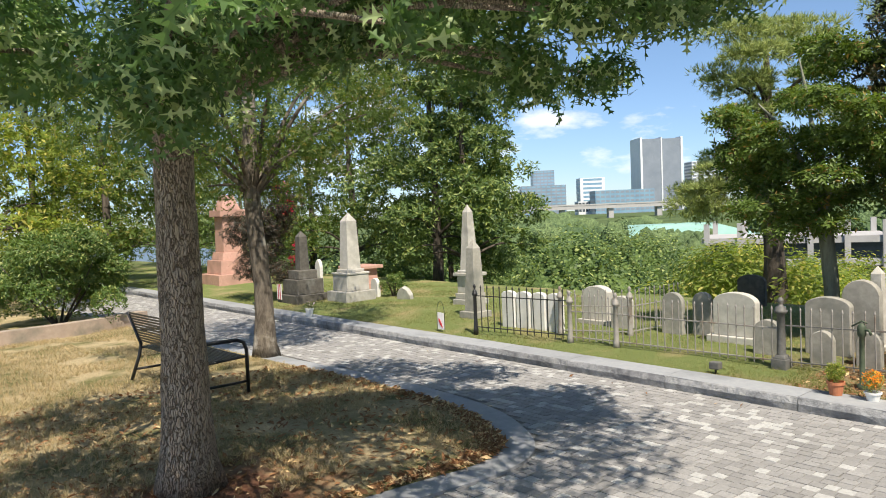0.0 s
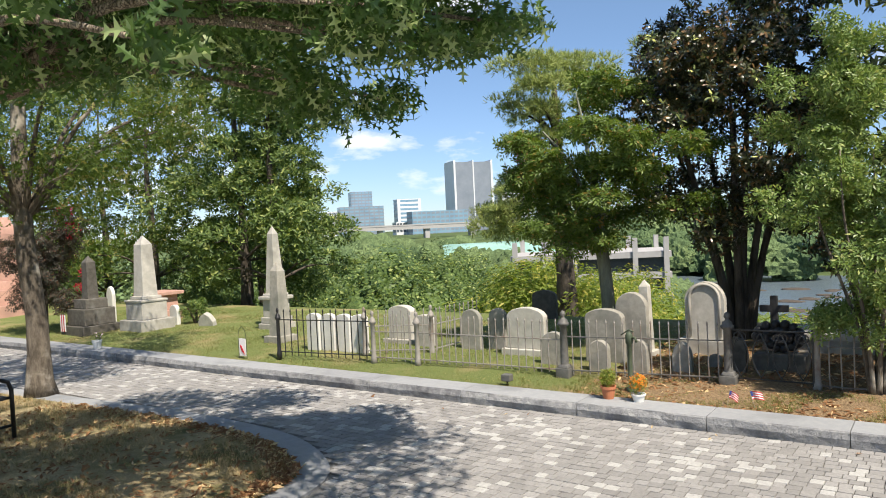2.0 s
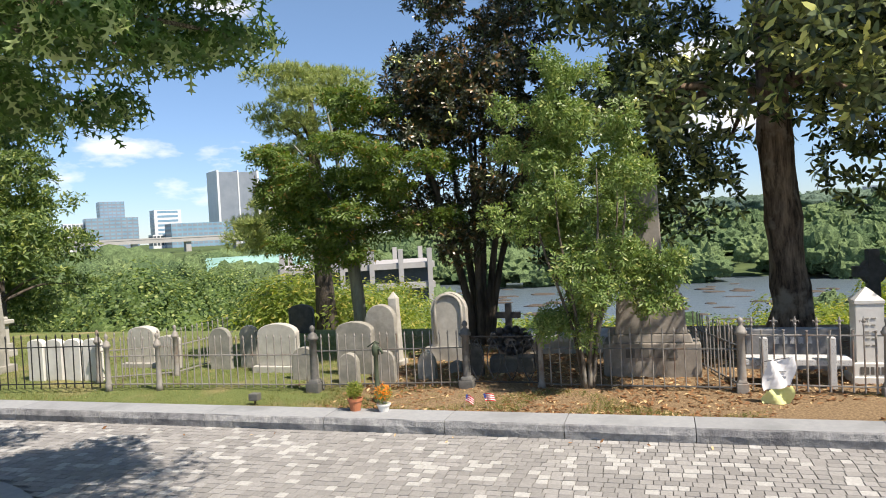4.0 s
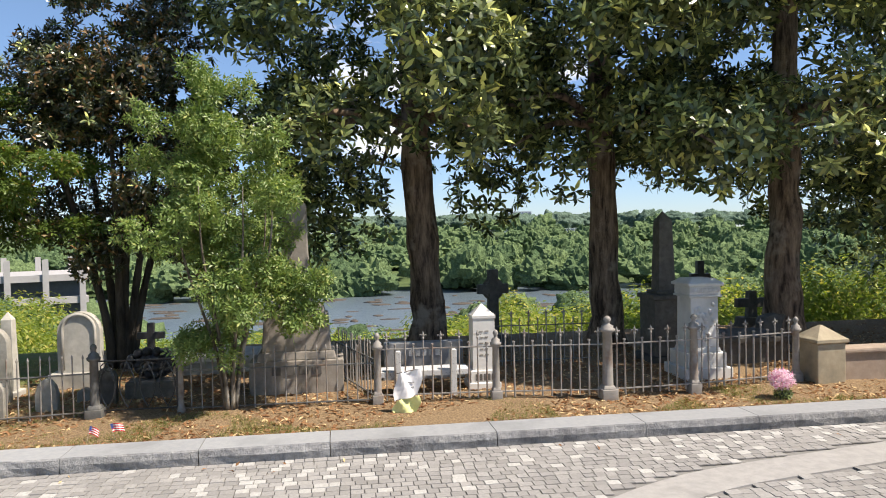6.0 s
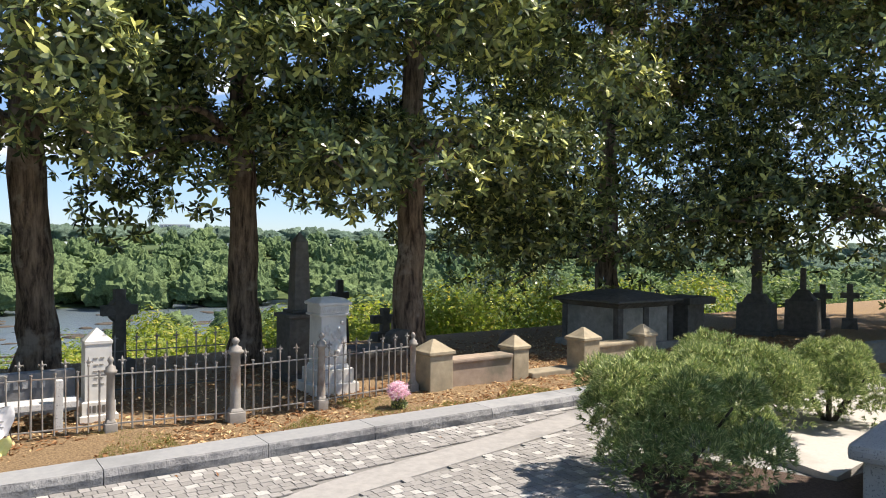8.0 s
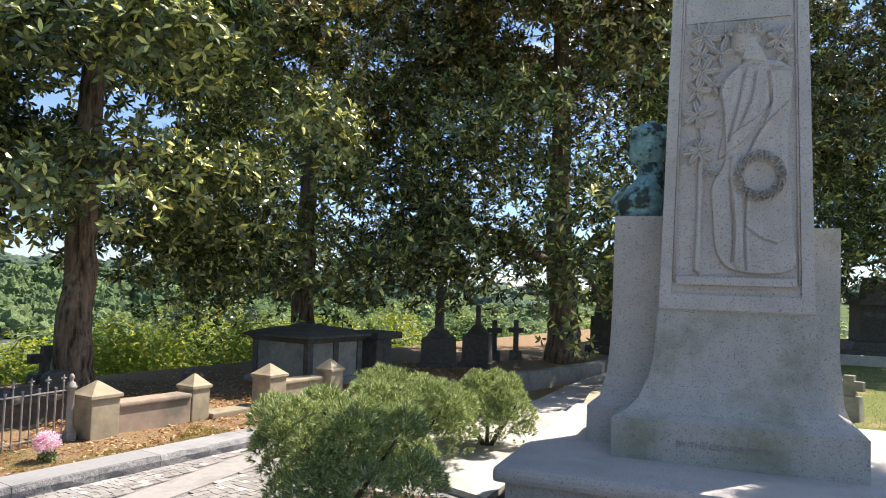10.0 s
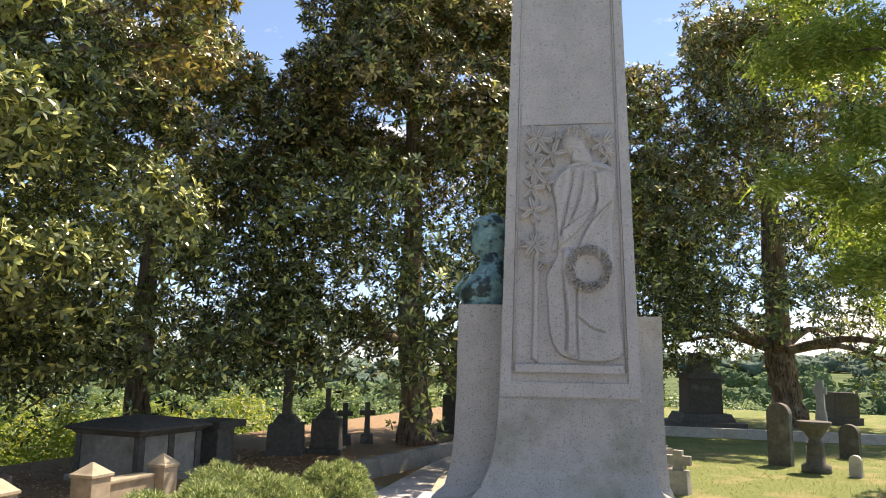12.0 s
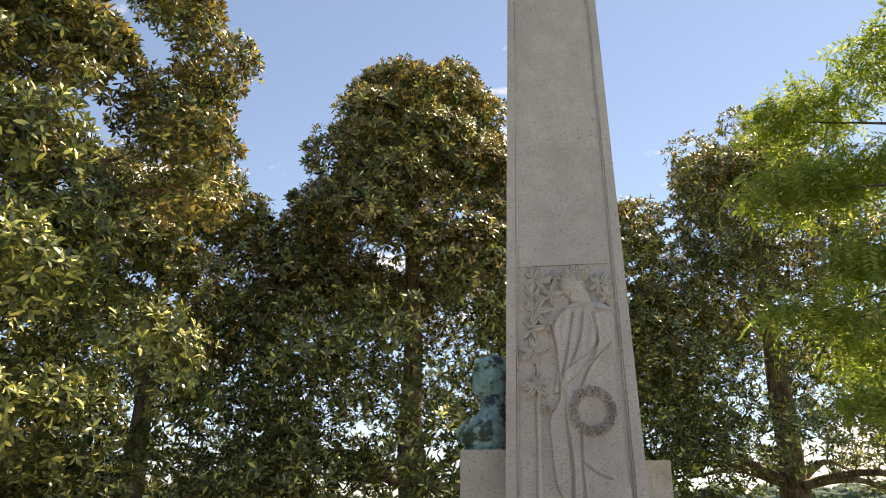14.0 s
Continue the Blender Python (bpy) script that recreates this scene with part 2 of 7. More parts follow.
M_CONCRETE_PALE = surface("pale_concrete_walk", (0.40, 0.385, 0.36), (0.48, 0.46, 0.43), 30.0, 0.85, (0.33, 0.315, 0.285), 0.9, bump=0.25, bump_scale=90.0)
M_GRANITE = surface("speckled_granite", (0.44, 0.425, 0.405), (0.54, 0.52, 0.495), 5.0, 0.72, (0.38, 0.37, 0.35), 0.8, 0.48, 0.7, bump=0.25, bump_scale=110.0, dist=0.003,
                    speck=(72.0, (0.19, 0.19, 0.20), 0.60), spec=0.35)
M_GRANITE_MOSS = surface("weathered_granite", (0.40, 0.395, 0.36), (0.49, 0.475, 0.44), 6.0, 0.8, (0.26, 0.265, 0.19), 1.6, 0.50, 0.72, bump=0.3, bump_scale=100.0, dist=0.003,
                         speck=(72.0, (0.19, 0.19, 0.20), 0.60))
M_BRONZE = surface("verdigris_bronze", (0.10, 0.25, 0.27), (0.30, 0.52, 0.54), 11.0, 0.5, (0.045, 0.07, 0.07), 6.0, 0.50, 0.58, bump=0.6, bump_scale=38.0, metal=0.2)
M_MARBLE = surface("weathered_marble", (0.38, 0.36, 0.32), (0.52, 0.50, 0.45), 9.0, 0.7, (0.30, 0.29, 0.26), 2.2, 0.5, 0.7, bump=0.3, bump_scale=60.0, vary=0.12)
M_WHITE = surface("white_marble", (0.60, 0.59, 0.56), (0.70, 0.69, 0.655), 8.0, 0.6, (0.50, 0.49, 0.46), 1.8, 0.52, 0.7, bump=0.2, bump_scale=60.0, vary=0.06)
M_GREYSTONE = surface("grey_headstone", (0.25, 0.24, 0.21), (0.38, 0.36, 0.315), 11.0, 0.8, (0.20, 0.20, 0.175), 2.4, 0.46, 0.66, bump=0.4, bump_scale=55.0, vary=0.16)
M_DARKSTONE = surface("lichen_dark_stone", (0.07, 0.065, 0.055), (0.135, 0.125, 0.108), 11.0, 0.8, (0.16, 0.16, 0.145), 2.4, 0.58, 0.72, bump=0.4, bump_scale=55.0, vary=0.2)
M_BLACKSTONE = surface("black_granite", (0.018, 0.018, 0.02), (0.04, 0.04, 0.042), 20.0, 0.45, bump=0.1)
M_SAND = surface("sandstone", (0.32, 0.27, 0.19), (0.43, 0.37, 0.265), 9.0, 0.85, (0.22, 0.20, 0.15), 2.2, 0.44, 0.66, bump=0.4, bump_scale=50.0, vary=0.08)
M_BROWNSTONE = surface("brown_sandstone", (0.30, 0.23, 0.18), (0.40, 0.32, 0.25), 9.0, 0.85, (0.20, 0.18, 0.14), 1.8, 0.5, 0.68, bump=0.4, bump_scale=50.0)
M_FAMILY = surface("grey_brown_granite", (0.23, 0.205, 0.175), (0.33, 0.30, 0.26), 12.0, 0.85, (0.17, 0.155, 0.13), 2.0, 0.5, 0.68, bump=0.6, bump_scale=30.0)
M_PINKSTONE = surface("pink_granite", (0.42, 0.24, 0.19), (0.54, 0.33, 0.26), 12.0, 0.7, (0.33, 0.20, 0.16), 1.5, bump=0.2)
M_IRON = surface("grey_painted_iron", (0.10, 0.10, 0.095), (0.17, 0.165, 0.155), 16.0, 0.6, (0.16, 0.11, 0.08), 3.0, 0.58, 0.7, bump=0.3, bump_scale=90.0, metal=0.15)
M_IRON_PALE = surface("weathered_grey_iron", (0.24, 0.225, 0.205), (0.33, 0.31, 0.285), 16.0, 0.65, (0.20, 0.14, 0.105), 3.0, 0.55, 0.7, bump=0.3, bump_scale=90.0, metal=0.1)
M_BLACK = surface("black_powder_coat", (0.012, 0.012, 0.013), (0.022, 0.022, 0.023), 20.0, 0.35, bump=0.05, spec=0.5)
M_GREENIRON = surface("green_painted_iron", (0.05, 0.07, 0.045), (0.09, 0.11, 0.07), 14.0, 0.6, bump=0.2)
M_TERRA = surface("terracotta", (0.42, 0.15, 0.075), (0.52, 0.21, 0.11), 16.0, 0.8, bump=0.15)
M_PLASTIC_W = surface("white_plastic", (0.74, 0.74, 0.72), (0.80, 0.80, 0.78), 9.0, 0.4, bump=0.05)
M_PALE_GREY = surface("pale_grey_granite", (0.50, 0.50, 0.50), (0.60, 0.60, 0.59), 18.0, 0.6, bump=0.15, speck=(60.0, (0.3, 0.3, 0.3), 0.6))
M_GREY_POL = surface("grey_polished_granite", (0.22, 0.225, 0.23), (0.29, 0.295, 0.30), 30.0, 0.5, bump=0.1)
M_DARKTEXT = surface("cut_letter_shadow", (0.10, 0.095, 0.085), (0.14, 0.13, 0.12), 20.0, 0.9, bump=0.1)
M_BARK_OAK = plated_bark("oak_bark", (0.29, 0.225, 0.165), (0.56, 0.465, 0.36), (0.17, 0.13, 0.098), 58.0, 0.12)
M_BARK_OAK2 = bark_mat("young_oak_bark", (0.09, 0.075, 0.06), (0.20, 0.17, 0.135), 14.0, 0.8, (1, 1, 0.3), (0.36, 0.33, 0.28))
M_BARK_MAG = bark_mat("magnolia_bark", (0.06, 0.042, 0.032), (0.33, 0.24, 0.17), 12.0, 1.0, (1, 1, 0.16), (0.36, 0.30, 0.24))
M_BARK_DARK = bark_mat("dark_bark", (0.05, 0.042, 0.035), (0.13, 0.11, 0.09), 8.0, 0.8)
M_BARK_GREY = bark_mat("lichen_grey_bark", (0.13, 0.14, 0.11), (0.27, 0.28, 0.22), 7.0, 0.5)
# the pale third tone puts sunlit sheen into some oak leaves
M_LEAF_OAK = leaf_mat("oak_leaf", (0.06, 0.125, 0.04), (0.20, 0.32, 0.10), (0.44, 0.54, 0.26), 0.38, 0.45, 0.82)
M_LEAF_OAK2 = leaf_mat("oak_leaf_sunlit", (0.075, 0.125, 0.025), (0.13, 0.185, 0.04), (0.22, 0.22, 0.06), 0.5, 0.45)
# dark-to-bright spread puts deep crown shade and sunlit leaves into the colour
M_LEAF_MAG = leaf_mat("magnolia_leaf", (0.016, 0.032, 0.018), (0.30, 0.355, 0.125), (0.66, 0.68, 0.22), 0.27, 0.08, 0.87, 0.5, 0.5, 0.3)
# brown leaf backs, yellowed to put the backlit sun into the colour
M_LEAF_MAG_BROWN = leaf_mat("sunlit_brown_backed_leaf", (0.075, 0.07, 0.035), (0.33, 0.26, 0.09), (0.56, 0.48, 0.16), 0.35, 0.15, 0.8, 0.5, 0.5, 0.4)
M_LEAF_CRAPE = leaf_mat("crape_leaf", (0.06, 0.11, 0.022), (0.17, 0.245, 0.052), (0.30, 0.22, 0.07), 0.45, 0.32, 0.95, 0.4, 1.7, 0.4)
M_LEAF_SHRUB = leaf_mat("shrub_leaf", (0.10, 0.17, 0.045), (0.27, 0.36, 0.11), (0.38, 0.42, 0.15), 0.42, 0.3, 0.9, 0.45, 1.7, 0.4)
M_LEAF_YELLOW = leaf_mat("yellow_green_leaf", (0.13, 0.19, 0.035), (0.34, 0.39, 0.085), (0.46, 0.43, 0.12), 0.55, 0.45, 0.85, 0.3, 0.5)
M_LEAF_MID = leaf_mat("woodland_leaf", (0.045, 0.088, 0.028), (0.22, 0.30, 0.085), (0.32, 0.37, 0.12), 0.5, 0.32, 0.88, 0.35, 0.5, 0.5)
# distance haze is put into these two leaf tones, paler then bluer
M_LEAF_FAR = leaf_mat("haze_paled_far_leaf", (0.125, 0.19, 0.085), (0.21, 0.285, 0.125), (0.24, 0.30, 0.13), 0.85, 0.0, 0.9, 0.05, 0.045)
M_LEAF_HAZE = leaf_mat("haze_blued_distant_leaf", (0.12, 0.18, 0.14), (0.17, 0.235, 0.175), (0.18, 0.24, 0.16), 0.9, 0.0, 0.9, 0.05, 0.03)
# dark core tone, stands for the shade inside the slope crowns
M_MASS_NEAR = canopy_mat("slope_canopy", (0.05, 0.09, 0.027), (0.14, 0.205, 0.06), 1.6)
# far and distant canopies carry the same haze in their colour
M_MASS_FAR = canopy_mat("haze_paled_far_canopy", (0.095, 0.15, 0.07), (0.20, 0.27, 0.115), 1.0)
M_MASS_HAZE = canopy_mat("haze_blued_distant_canopy", (0.11, 0.17, 0.13), (0.17, 0.235, 0.175), 0.2)
M_LEAF_EVER = leaf_mat("bronze_green_leaf", (0.02, 0.03, 0.013), (0.085, 0.085, 0.03), (0.20, 0.12, 0.05), 0.3, 0.12, 0.82, 0.55, 1.7, 0.4)
M_NEEDLE = leaf_mat("pine_needle", (0.07, 0.125, 0.045), (0.42, 0.52, 0.21), (0.68, 0.72, 0.38), 0.45, 0.25, 0.82, 0.4, 7.0, 0.4)
M_NEEDLE_TREE = leaf_mat("pine_tree_needle", (0.20, 0.26, 0.10), (0.38, 0.44, 0.17), (0.46, 0.48, 0.20), 0.55, 0.35, 0.9, 0.3, 1.7, 0.3)
M_BOX = leaf_mat("boxwood_leaf", (0.06, 0.115, 0.022), (0.17, 0.25, 0.06), (0.28, 0.32, 0.10), 0.5, 0.3, 0.85)
M_PECAN = leaf_mat("pinnate_leaf", (0.09, 0.155, 0.035), (0.24, 0.33, 0.08), (0.38, 0.42, 0.13), 0.45, 0.4, 0.9, 0.4, 1.7, 0.4)
M_PINK = leaf_mat("pink_blossom", (0.55, 0.12, 0.24), (0.62, 0.24, 0.34), (0.45, 0.2, 0.2), 0.7, 0.3)
M_RED_LEAF = leaf_mat("red_blossom", (0.38, 0.012, 0.03), (0.48, 0.03, 0.06), (0.35, 0.08, 0.05), 0.7, 0.3)
M_DARK_LEAF = leaf_mat("dark_purple_leaf", (0.03, 0.03, 0.018), (0.06, 0.045, 0.025), (0.10, 0.05, 0.03), 0.5, 0.25)
M_ORANGE = leaf_mat("orange_petal", (0.75, 0.24, 0.015), (0.82, 0.33, 0.03), (0.8, 0.45, 0.05), 0.7, 0.3)
M_MUM = leaf_mat("pink_white_petal", (0.75, 0.55, 0.62), (0.80, 0.72, 0.76), (0.65, 0.25, 0.42), 0.7, 0.3)
M_GRASS = leaf_mat("grass_blade", (0.12, 0.15, 0.045), (0.26, 0.275, 0.095), (0.42, 0.35, 0.18), 0.8, 0.3, 0.75, 0.1)
M_DRYGRASS = leaf_mat("dry_grass_blade", (0.38, 0.30, 0.165), (0.62, 0.51, 0.32), (0.24, 0.22, 0.10), 0.85, 0.3, 0.75, 0.1)
M_LITTER = leaf_mat("fallen_leaf", (0.20, 0.10, 0.05), (0.46, 0.27, 0.13), (0.64, 0.47, 0.26), 0.8, 0.15, 0.75, 0.15)
M_MULCH = surface("bark_mulch", (0.06, 0.04, 0.032), (0.13, 0.09, 0.07), 30.0, 0.95, bump=0.9, bump_scale=40.0, dist=0.03)

# ---------------------------------------------------------------- mesh helpers
RNG = np.random.RandomState(7)


def fast_mesh(name, verts, faces, material, smooth=False):
    """A mesh from arrays: verts (n, 3), faces (m, k)."""
    verts, faces = np.asarray(verts, np.float32), np.asarray(faces, np.int32)
    me = bpy.data.meshes.new(name)
    n, k = faces.shape
    me.vertices.add(len(verts))
    me.vertices.foreach_set("co", verts.ravel())
    me.loops.add(n * k)
    me.loops.foreach_set("vertex_index", faces.ravel())
    me.polygons.add(n)
    me.polygons.foreach_set("loop_start", np.arange(0, n * k, k, dtype=np.int32))
    me.polygons.foreach_set("use_smooth", np.full(n, smooth))
    me.update(calc_edges=True)
    me.materials.append(material)
    return me


def part_mesh(name, me, parent, label=""):
    ob = new(name, me)
    ob.parent = parent
    return tagged(ob, label) if label else ob


def to_mesh(name, bm, material, smooth=False):
    me = bpy.data.meshes.new(name)
    bmesh.ops.recalc_face_normals(bm, faces=bm.faces[:])
    for f in bm.faces:
        f.smooth = smooth
    bm.to_mesh(me)
    bm.free()
    me.materials.append(material)
    return me


def part(name, bm, material, parent=None, label="", smooth=False):
    return part_mesh(name, to_mesh(name, bm, material, smooth), parent, label)


def thing(name, label, category, m=None, group="", kind=""):
    ob = new(name)
    ob.empty_display_size = 0.2
    if m is not None:
        ob.matrix_basis = m
    return tagged(ob, label, category, group, kind)


def box(bm, x0, y0, z0, x1, y1, z1, bevel=0.0, taper=(1, 1), turn=0.0):
    """A box, bevelled, whose top may be drawn in."""
    cx, cy = (x0 + x1) / 2, (y0 + y1) / 2
    r = bmesh.ops.create_cube(bm, size=1.0)["verts"]
    c, s = math.cos(radians(turn)), math.sin(radians(turn))
    for v in r:
        k = taper if v.co.z > 0 else (1, 1)
        px, py = v.co.x * (x1 - x0) * k[0], v.co.y * (y1 - y0) * k[1]
        v.co = Vector((cx + px * c - py * s, cy + px * s + py * c, z0 if v.co.z < 0 else z1))
    if bevel:
        es = list({e for v in r for e in v.link_edges})
        bmesh.ops.bevel(bm, geom=es, offset=bevel, segments=2, profile=0.6, affect="EDGES")
    return bm


def lathe(bm, profile, n=12, cx=0.0, cy=0.0, square=False):
    """Turned form from (radius, z) pairs; square: four-sided, radius is half the width."""
    n = 4 if square else n
    k = math.sqrt(2) if square else 1
    rings = []
    for r, z in profile:
        rings.append([bm.verts.new((cx + k * r * math.cos(2 * math.pi * (i + (0.5 if square else 0)) / n), cy + k * r * math.sin(2 * math.pi * (i + (0.5 if square else 0)) / n), z)) for i in range(n)])
    for a, b in zip(rings, rings[1:]):
        for i in range(n):
            bm.faces.new((a[i], a[(i + 1) % n], b[(i + 1) % n], b[i]))
    bm.faces.new(rings[0][::-1])
    bm.faces.new(rings[-1])
    return bm


def tube(bm, pts, radii, n=8, bumpy=0.0):
    """A limb along points."""
    pts = [Vector(p) for p in pts]
    if isinstance(radii, (int, float)):
        radii = [radii] * len(pts)
    prev, rings = Vector((1, 0.13, 0.07)), []
    for i, (p, r) in enumerate(zip(pts, radii)):
        d = (pts[min(i + 1, len(pts) - 1)] - pts[max(i - 1, 0)]).normalized()
        a = (prev - d * prev.dot(d)).normalized()
        b = d.cross(a)
        prev = a
        ring = []
        for j in range(n):
            w = 2 * math.pi * j / n
            q = p + (a * math.cos(w) + b * math.sin(w)) * r
            if bumpy:
                q += (q - p) * bumpy * noise.noise(q * 3.1)
            ring.append(bm.verts.new(q))
        rings.append(ring)
    for a, b in zip(rings, rings[1:]):
        for j in range(n):
            bm.faces.new((a[j], a[(j + 1) % n], b[(j + 1) % n], b[j]))
    bm.faces.new(rings[0][::-1])
    bm.faces.new(rings[-1])
    return bm


def prism(bm, outline, y0, y1):
    """An outline of (x, z) drawn out from y0 to y1."""
    a = [bm.verts.new((x, y0, z)) for x, z in outline]
    b = [bm.verts.new((x, y1, z)) for x, z in outline]
    n = len(outline)
    bm.faces.new(a)
    bm.faces.new(b[::-1])
    for i in range(n):
        bm.faces.new((a[(i + 1) % n], a[i], b[i], b[(i + 1) % n]))
    return bm


# ---- leaves
LEAF_V = np.array([(0, 0, 0), (0.52, 0.19, 0.05), (0.52, -0.19, 0.05), (1, 0, -0.05)])
LEAF_F = np.array([(0, 2, 3), (0, 3, 1)])


def multi(copies):
    """One leaf template out of several turned and moved leaves: (turn, tilt, size, along, up)."""
    vs, fs = [], []
    for turn, tilt, size, along, up in copies:
        m = np.array(pose(0, 0, 0, 0, 0, turn).to_3x3() @ pose(0, 0, 0, 0, -tilt, 0).to_3x3())
        fs.append(LEAF_F + 4 * len(vs))
        vs.append((LEAF_V * size) @ m.T + np.array((along, 0, up)))
    return np.concatenate(vs), np.concatenate(fs)


OVAL_V = np.array([(0, 0, 0), (0.45, 0.165, 0.07), (0.45, -0.165, 0.07), (0.82, 0.115, 0.0), (0.82, -0.115, 0.0), (1.02, 0, -0.06)])
OVAL_F = np.array([(0, 2, 1), (1, 2, 4), (1, 4, 3), (3, 4, 5)])


def whorl(n):
    """Long oval leaves round one shoot tip, the outer ones spread, the inner ones upright."""
    vs, fs = [], []
    for i in range(n):
        m = np.array(pose(0, 0, 0, 0, 0, i * 137.5).to_3x3() @ pose(0, 0, 0, 0, -(8 + 50 * i / n), 0).to_3x3())
        fs.append(OVAL_F + 6 * i)
        vs.append((OVAL_V * (1.0 - 0.035 * i)) @ m.T + np.array((0, 0, 0.03 * i)))
    return np.concatenate(vs), np.concatenate(fs)


WHORL = whorl(7)
LEAF = (LEAF_V, LEAF_F)
ROUND = (np.array([(0, 0, 0), (0.5, 0.38, 0.06), (1, 0, 0), (0.5, -0.38, 0.06)]) - np.array((0.5, 0, 0)), np.array([(0, 2, 1), (0, 3, 2)]))
SPRAY = multi([(i * 137.5, 15 + 25 * (i % 2), 0.9, 0, 0.05 * i) for i in range(4)])
TWIG = multi([(50, 10, 0.7, 0.1, 0), (-50, 10, 0.7, 0.35, 0.05), (48, 5, 0.7, 0.6, 0.1), (-45, 5, 0.7, 0.85, 0.1), (0, 0, 0.7, 1.0, 0.1)])
PINNATE = multi([(s * 62, -12, 0.26, 0.12 * i + 0.1, -0.012 * i * i) for i in range(8) for s in (1, -1)] + [(0, -20, 0.26, 1.06, -0.75)])


def oak_leaf():
    half = [(0, 0.014), (0.22, 0.028), (0.33, 0.19), (0.345, 0.04), (0.47, 0.045), (0.60, 0.27), (0.615, 0.045), (0.72, 0.045), (0.85, 0.19), (0.86, 0.04), (1.0, 0.0)]
    vs = [(x, 0, 0.0) for x, _ in half] + [(x, y, 0.22 * y - 0.10 * x * x) for x, y in half] + [(x, -y, 0.22 * y - 0.10 * x * x) for x, y in half]
    vs = [(x, y, z - (0.10 * x * x if i < len(half) else 0)) for i, (x, y, z) in enumerate(vs)]
    n, fs = len(half), []
    for i in range(n - 1):
        for o in (n, 2 * n):
            a, b, c, d = i, i + 1, o + i + 1, o + i
            fs += [(a, b, c), (a, c, d)] if o == 2 * n else [(a, c, b), (a, d, c)]
    return np.array(vs), np.array(fs)


OAK_V, OAK_F = oak_leaf()


def oak_spray():
    vs, fs = [], []
    for i in range(3):
        m = np.array(pose(0, 0, 0, 0, 0, i * 120 + 15).to_3x3() @ pose(0, 0, 0, 0, 25 + 12 * (i % 2), 0).to_3x3())
        fs.append(OAK_F + len(OAK_V) * i)
        vs.append((OAK_V * (0.9 + 0.1 * (i % 2))) @ m.T)
    return np.concatenate(vs), np.concatenate(fs)


OAK_SPRAY = oak_spray()


def tuft(n=16, width=0.035, spread=1.0):
    """A bundle of needles or blades that open upwards."""
    vs, fs = [], []
    r = np.random.RandomState(3)
    for i in range(n):
        a, e = r.uniform(0, 2 * math.pi), r.uniform(0.15, spread)
        d = np.array((math.cos(a) * e, math.sin(a) * e, 1.05 - 0.5 * e))
        s = np.array((-math.sin(a), math.cos(a), 0)) * width
        vs += [s, -s, d]
        fs.append((3 * i, 3 * i + 1, 3 * i + 2))
    return np.array(vs), np.array(fs)


NEEDLES, SHOOT, BLADES = tuft(13, 0.05), tuft(13, 0.06, 0.8), tuft(6, 0.03)


def scatter(name, pos, nrm, template, size, material, parent=None, label="", jitter=0.5):
    """Leaves or blades of one template at many places, turned by chance, as one mesh."""
    tv, tf = template
    n = len(pos)
    w = nrm + jitter * RNG.normal(size=(n, 3))
    w /= np.linalg.norm(w, axis=1, keepdims=True) + 1e-9
    u = np.cross(w, RNG.normal(size=(n, 3)))
    u /= np.linalg.norm(u, axis=1, keepdims=True) + 1e-9
    v = np.cross(w, u)
    s = RNG.uniform(size[0], size[1], n)[:, None, None]
    basis = np.stack((u, v, w), axis=1)
    verts = pos[:, None, :] + s * np.einsum("ki,nij->nkj", tv, basis)
    faces = tf[None] + (np.arange(n) * len(tv))[:, None, None]
    return part_mesh(name, fast_mesh(name, verts.reshape(-1, 3), faces.reshape(-1, 3), material), parent, label)


def on_clumps(clumps, count, shell=0.55, up=0.0):
    """Places and outward directions in and on a set of round clumps (x, y, z, rx, ry, rz)."""
    c = np.array(clumps)
    share = (c[:, 3] * c[:, 4] * c[:, 5]) ** (2 / 3)
    pick = RNG.choice(len(c), count, p=share / share.sum())
    d = RNG.normal(size=(count, 3))
    d[:, 2] = np.where(RNG.uniform(size=count) < up, np.abs(d[:, 2]), d[:, 2])
    d /= np.linalg.norm(d, axis=1, keepdims=True)
    r = (shell + (1 - shell) * RNG.uniform(size=(count, 1)) ** 0.6) * RNG.uniform(0.85, 1.12, (count, 1))
    pos = c[pick, :3] + d * r * c[pick, 3:]
    out = d / c[pick, 3:] * c[pick, 3:].mean(axis=1, keepdims=True) + np.array((0, 0, 0.45))
    return pos, out

# ---------------------------------------------------------------- ground, river, road


def smooth(a, b, v):
    u = np.clip((v - a) / (b - a), 0, 1)
    return u * u * (3 - 2 * u)


def height(x, y):
    """The lie of the land: a level terrace, a wooded slope down to the river, hills beyond."""
    x, y = np.asarray(x, float), np.asarray(y, float)
    z = 0.125 + 0.06 * smooth(7.4, 8.6, x)
    z = np.where(x < 7.28, -0.05, z)
    east = smooth(16, 130, x) * 29 + smooth(12.6, 22, x) * 6.0
    south = smooth(-45, -160, y) * 30
    z = z - np.maximum(east, south)
    z = z - 4 * smooth(225, 245, x) + 4 * smooth(400, 425, x)
    z = z + 26 * smooth(410, 800, x) + 34 * smooth(-300, -1100, y) * smooth(400, 100, x)
    return z


def axis_steps(lo, hi, fine_lo, fine_hi, step):
    a = list(np.arange(fine_lo, fine_hi + 1e-6, step))
    left, s = [], step
    while (left[-1] if left else fine_lo) > lo:
        s *= 1.22
        left.append((left[-1] if left else fine_lo) - s)
    right, s = [], step
    while (right[-1] if right else fine_hi) < hi:
        s *= 1.22
        right.append((right[-1] if right else fine_hi) + s)
    return np.array(left[::-1] + a + right)


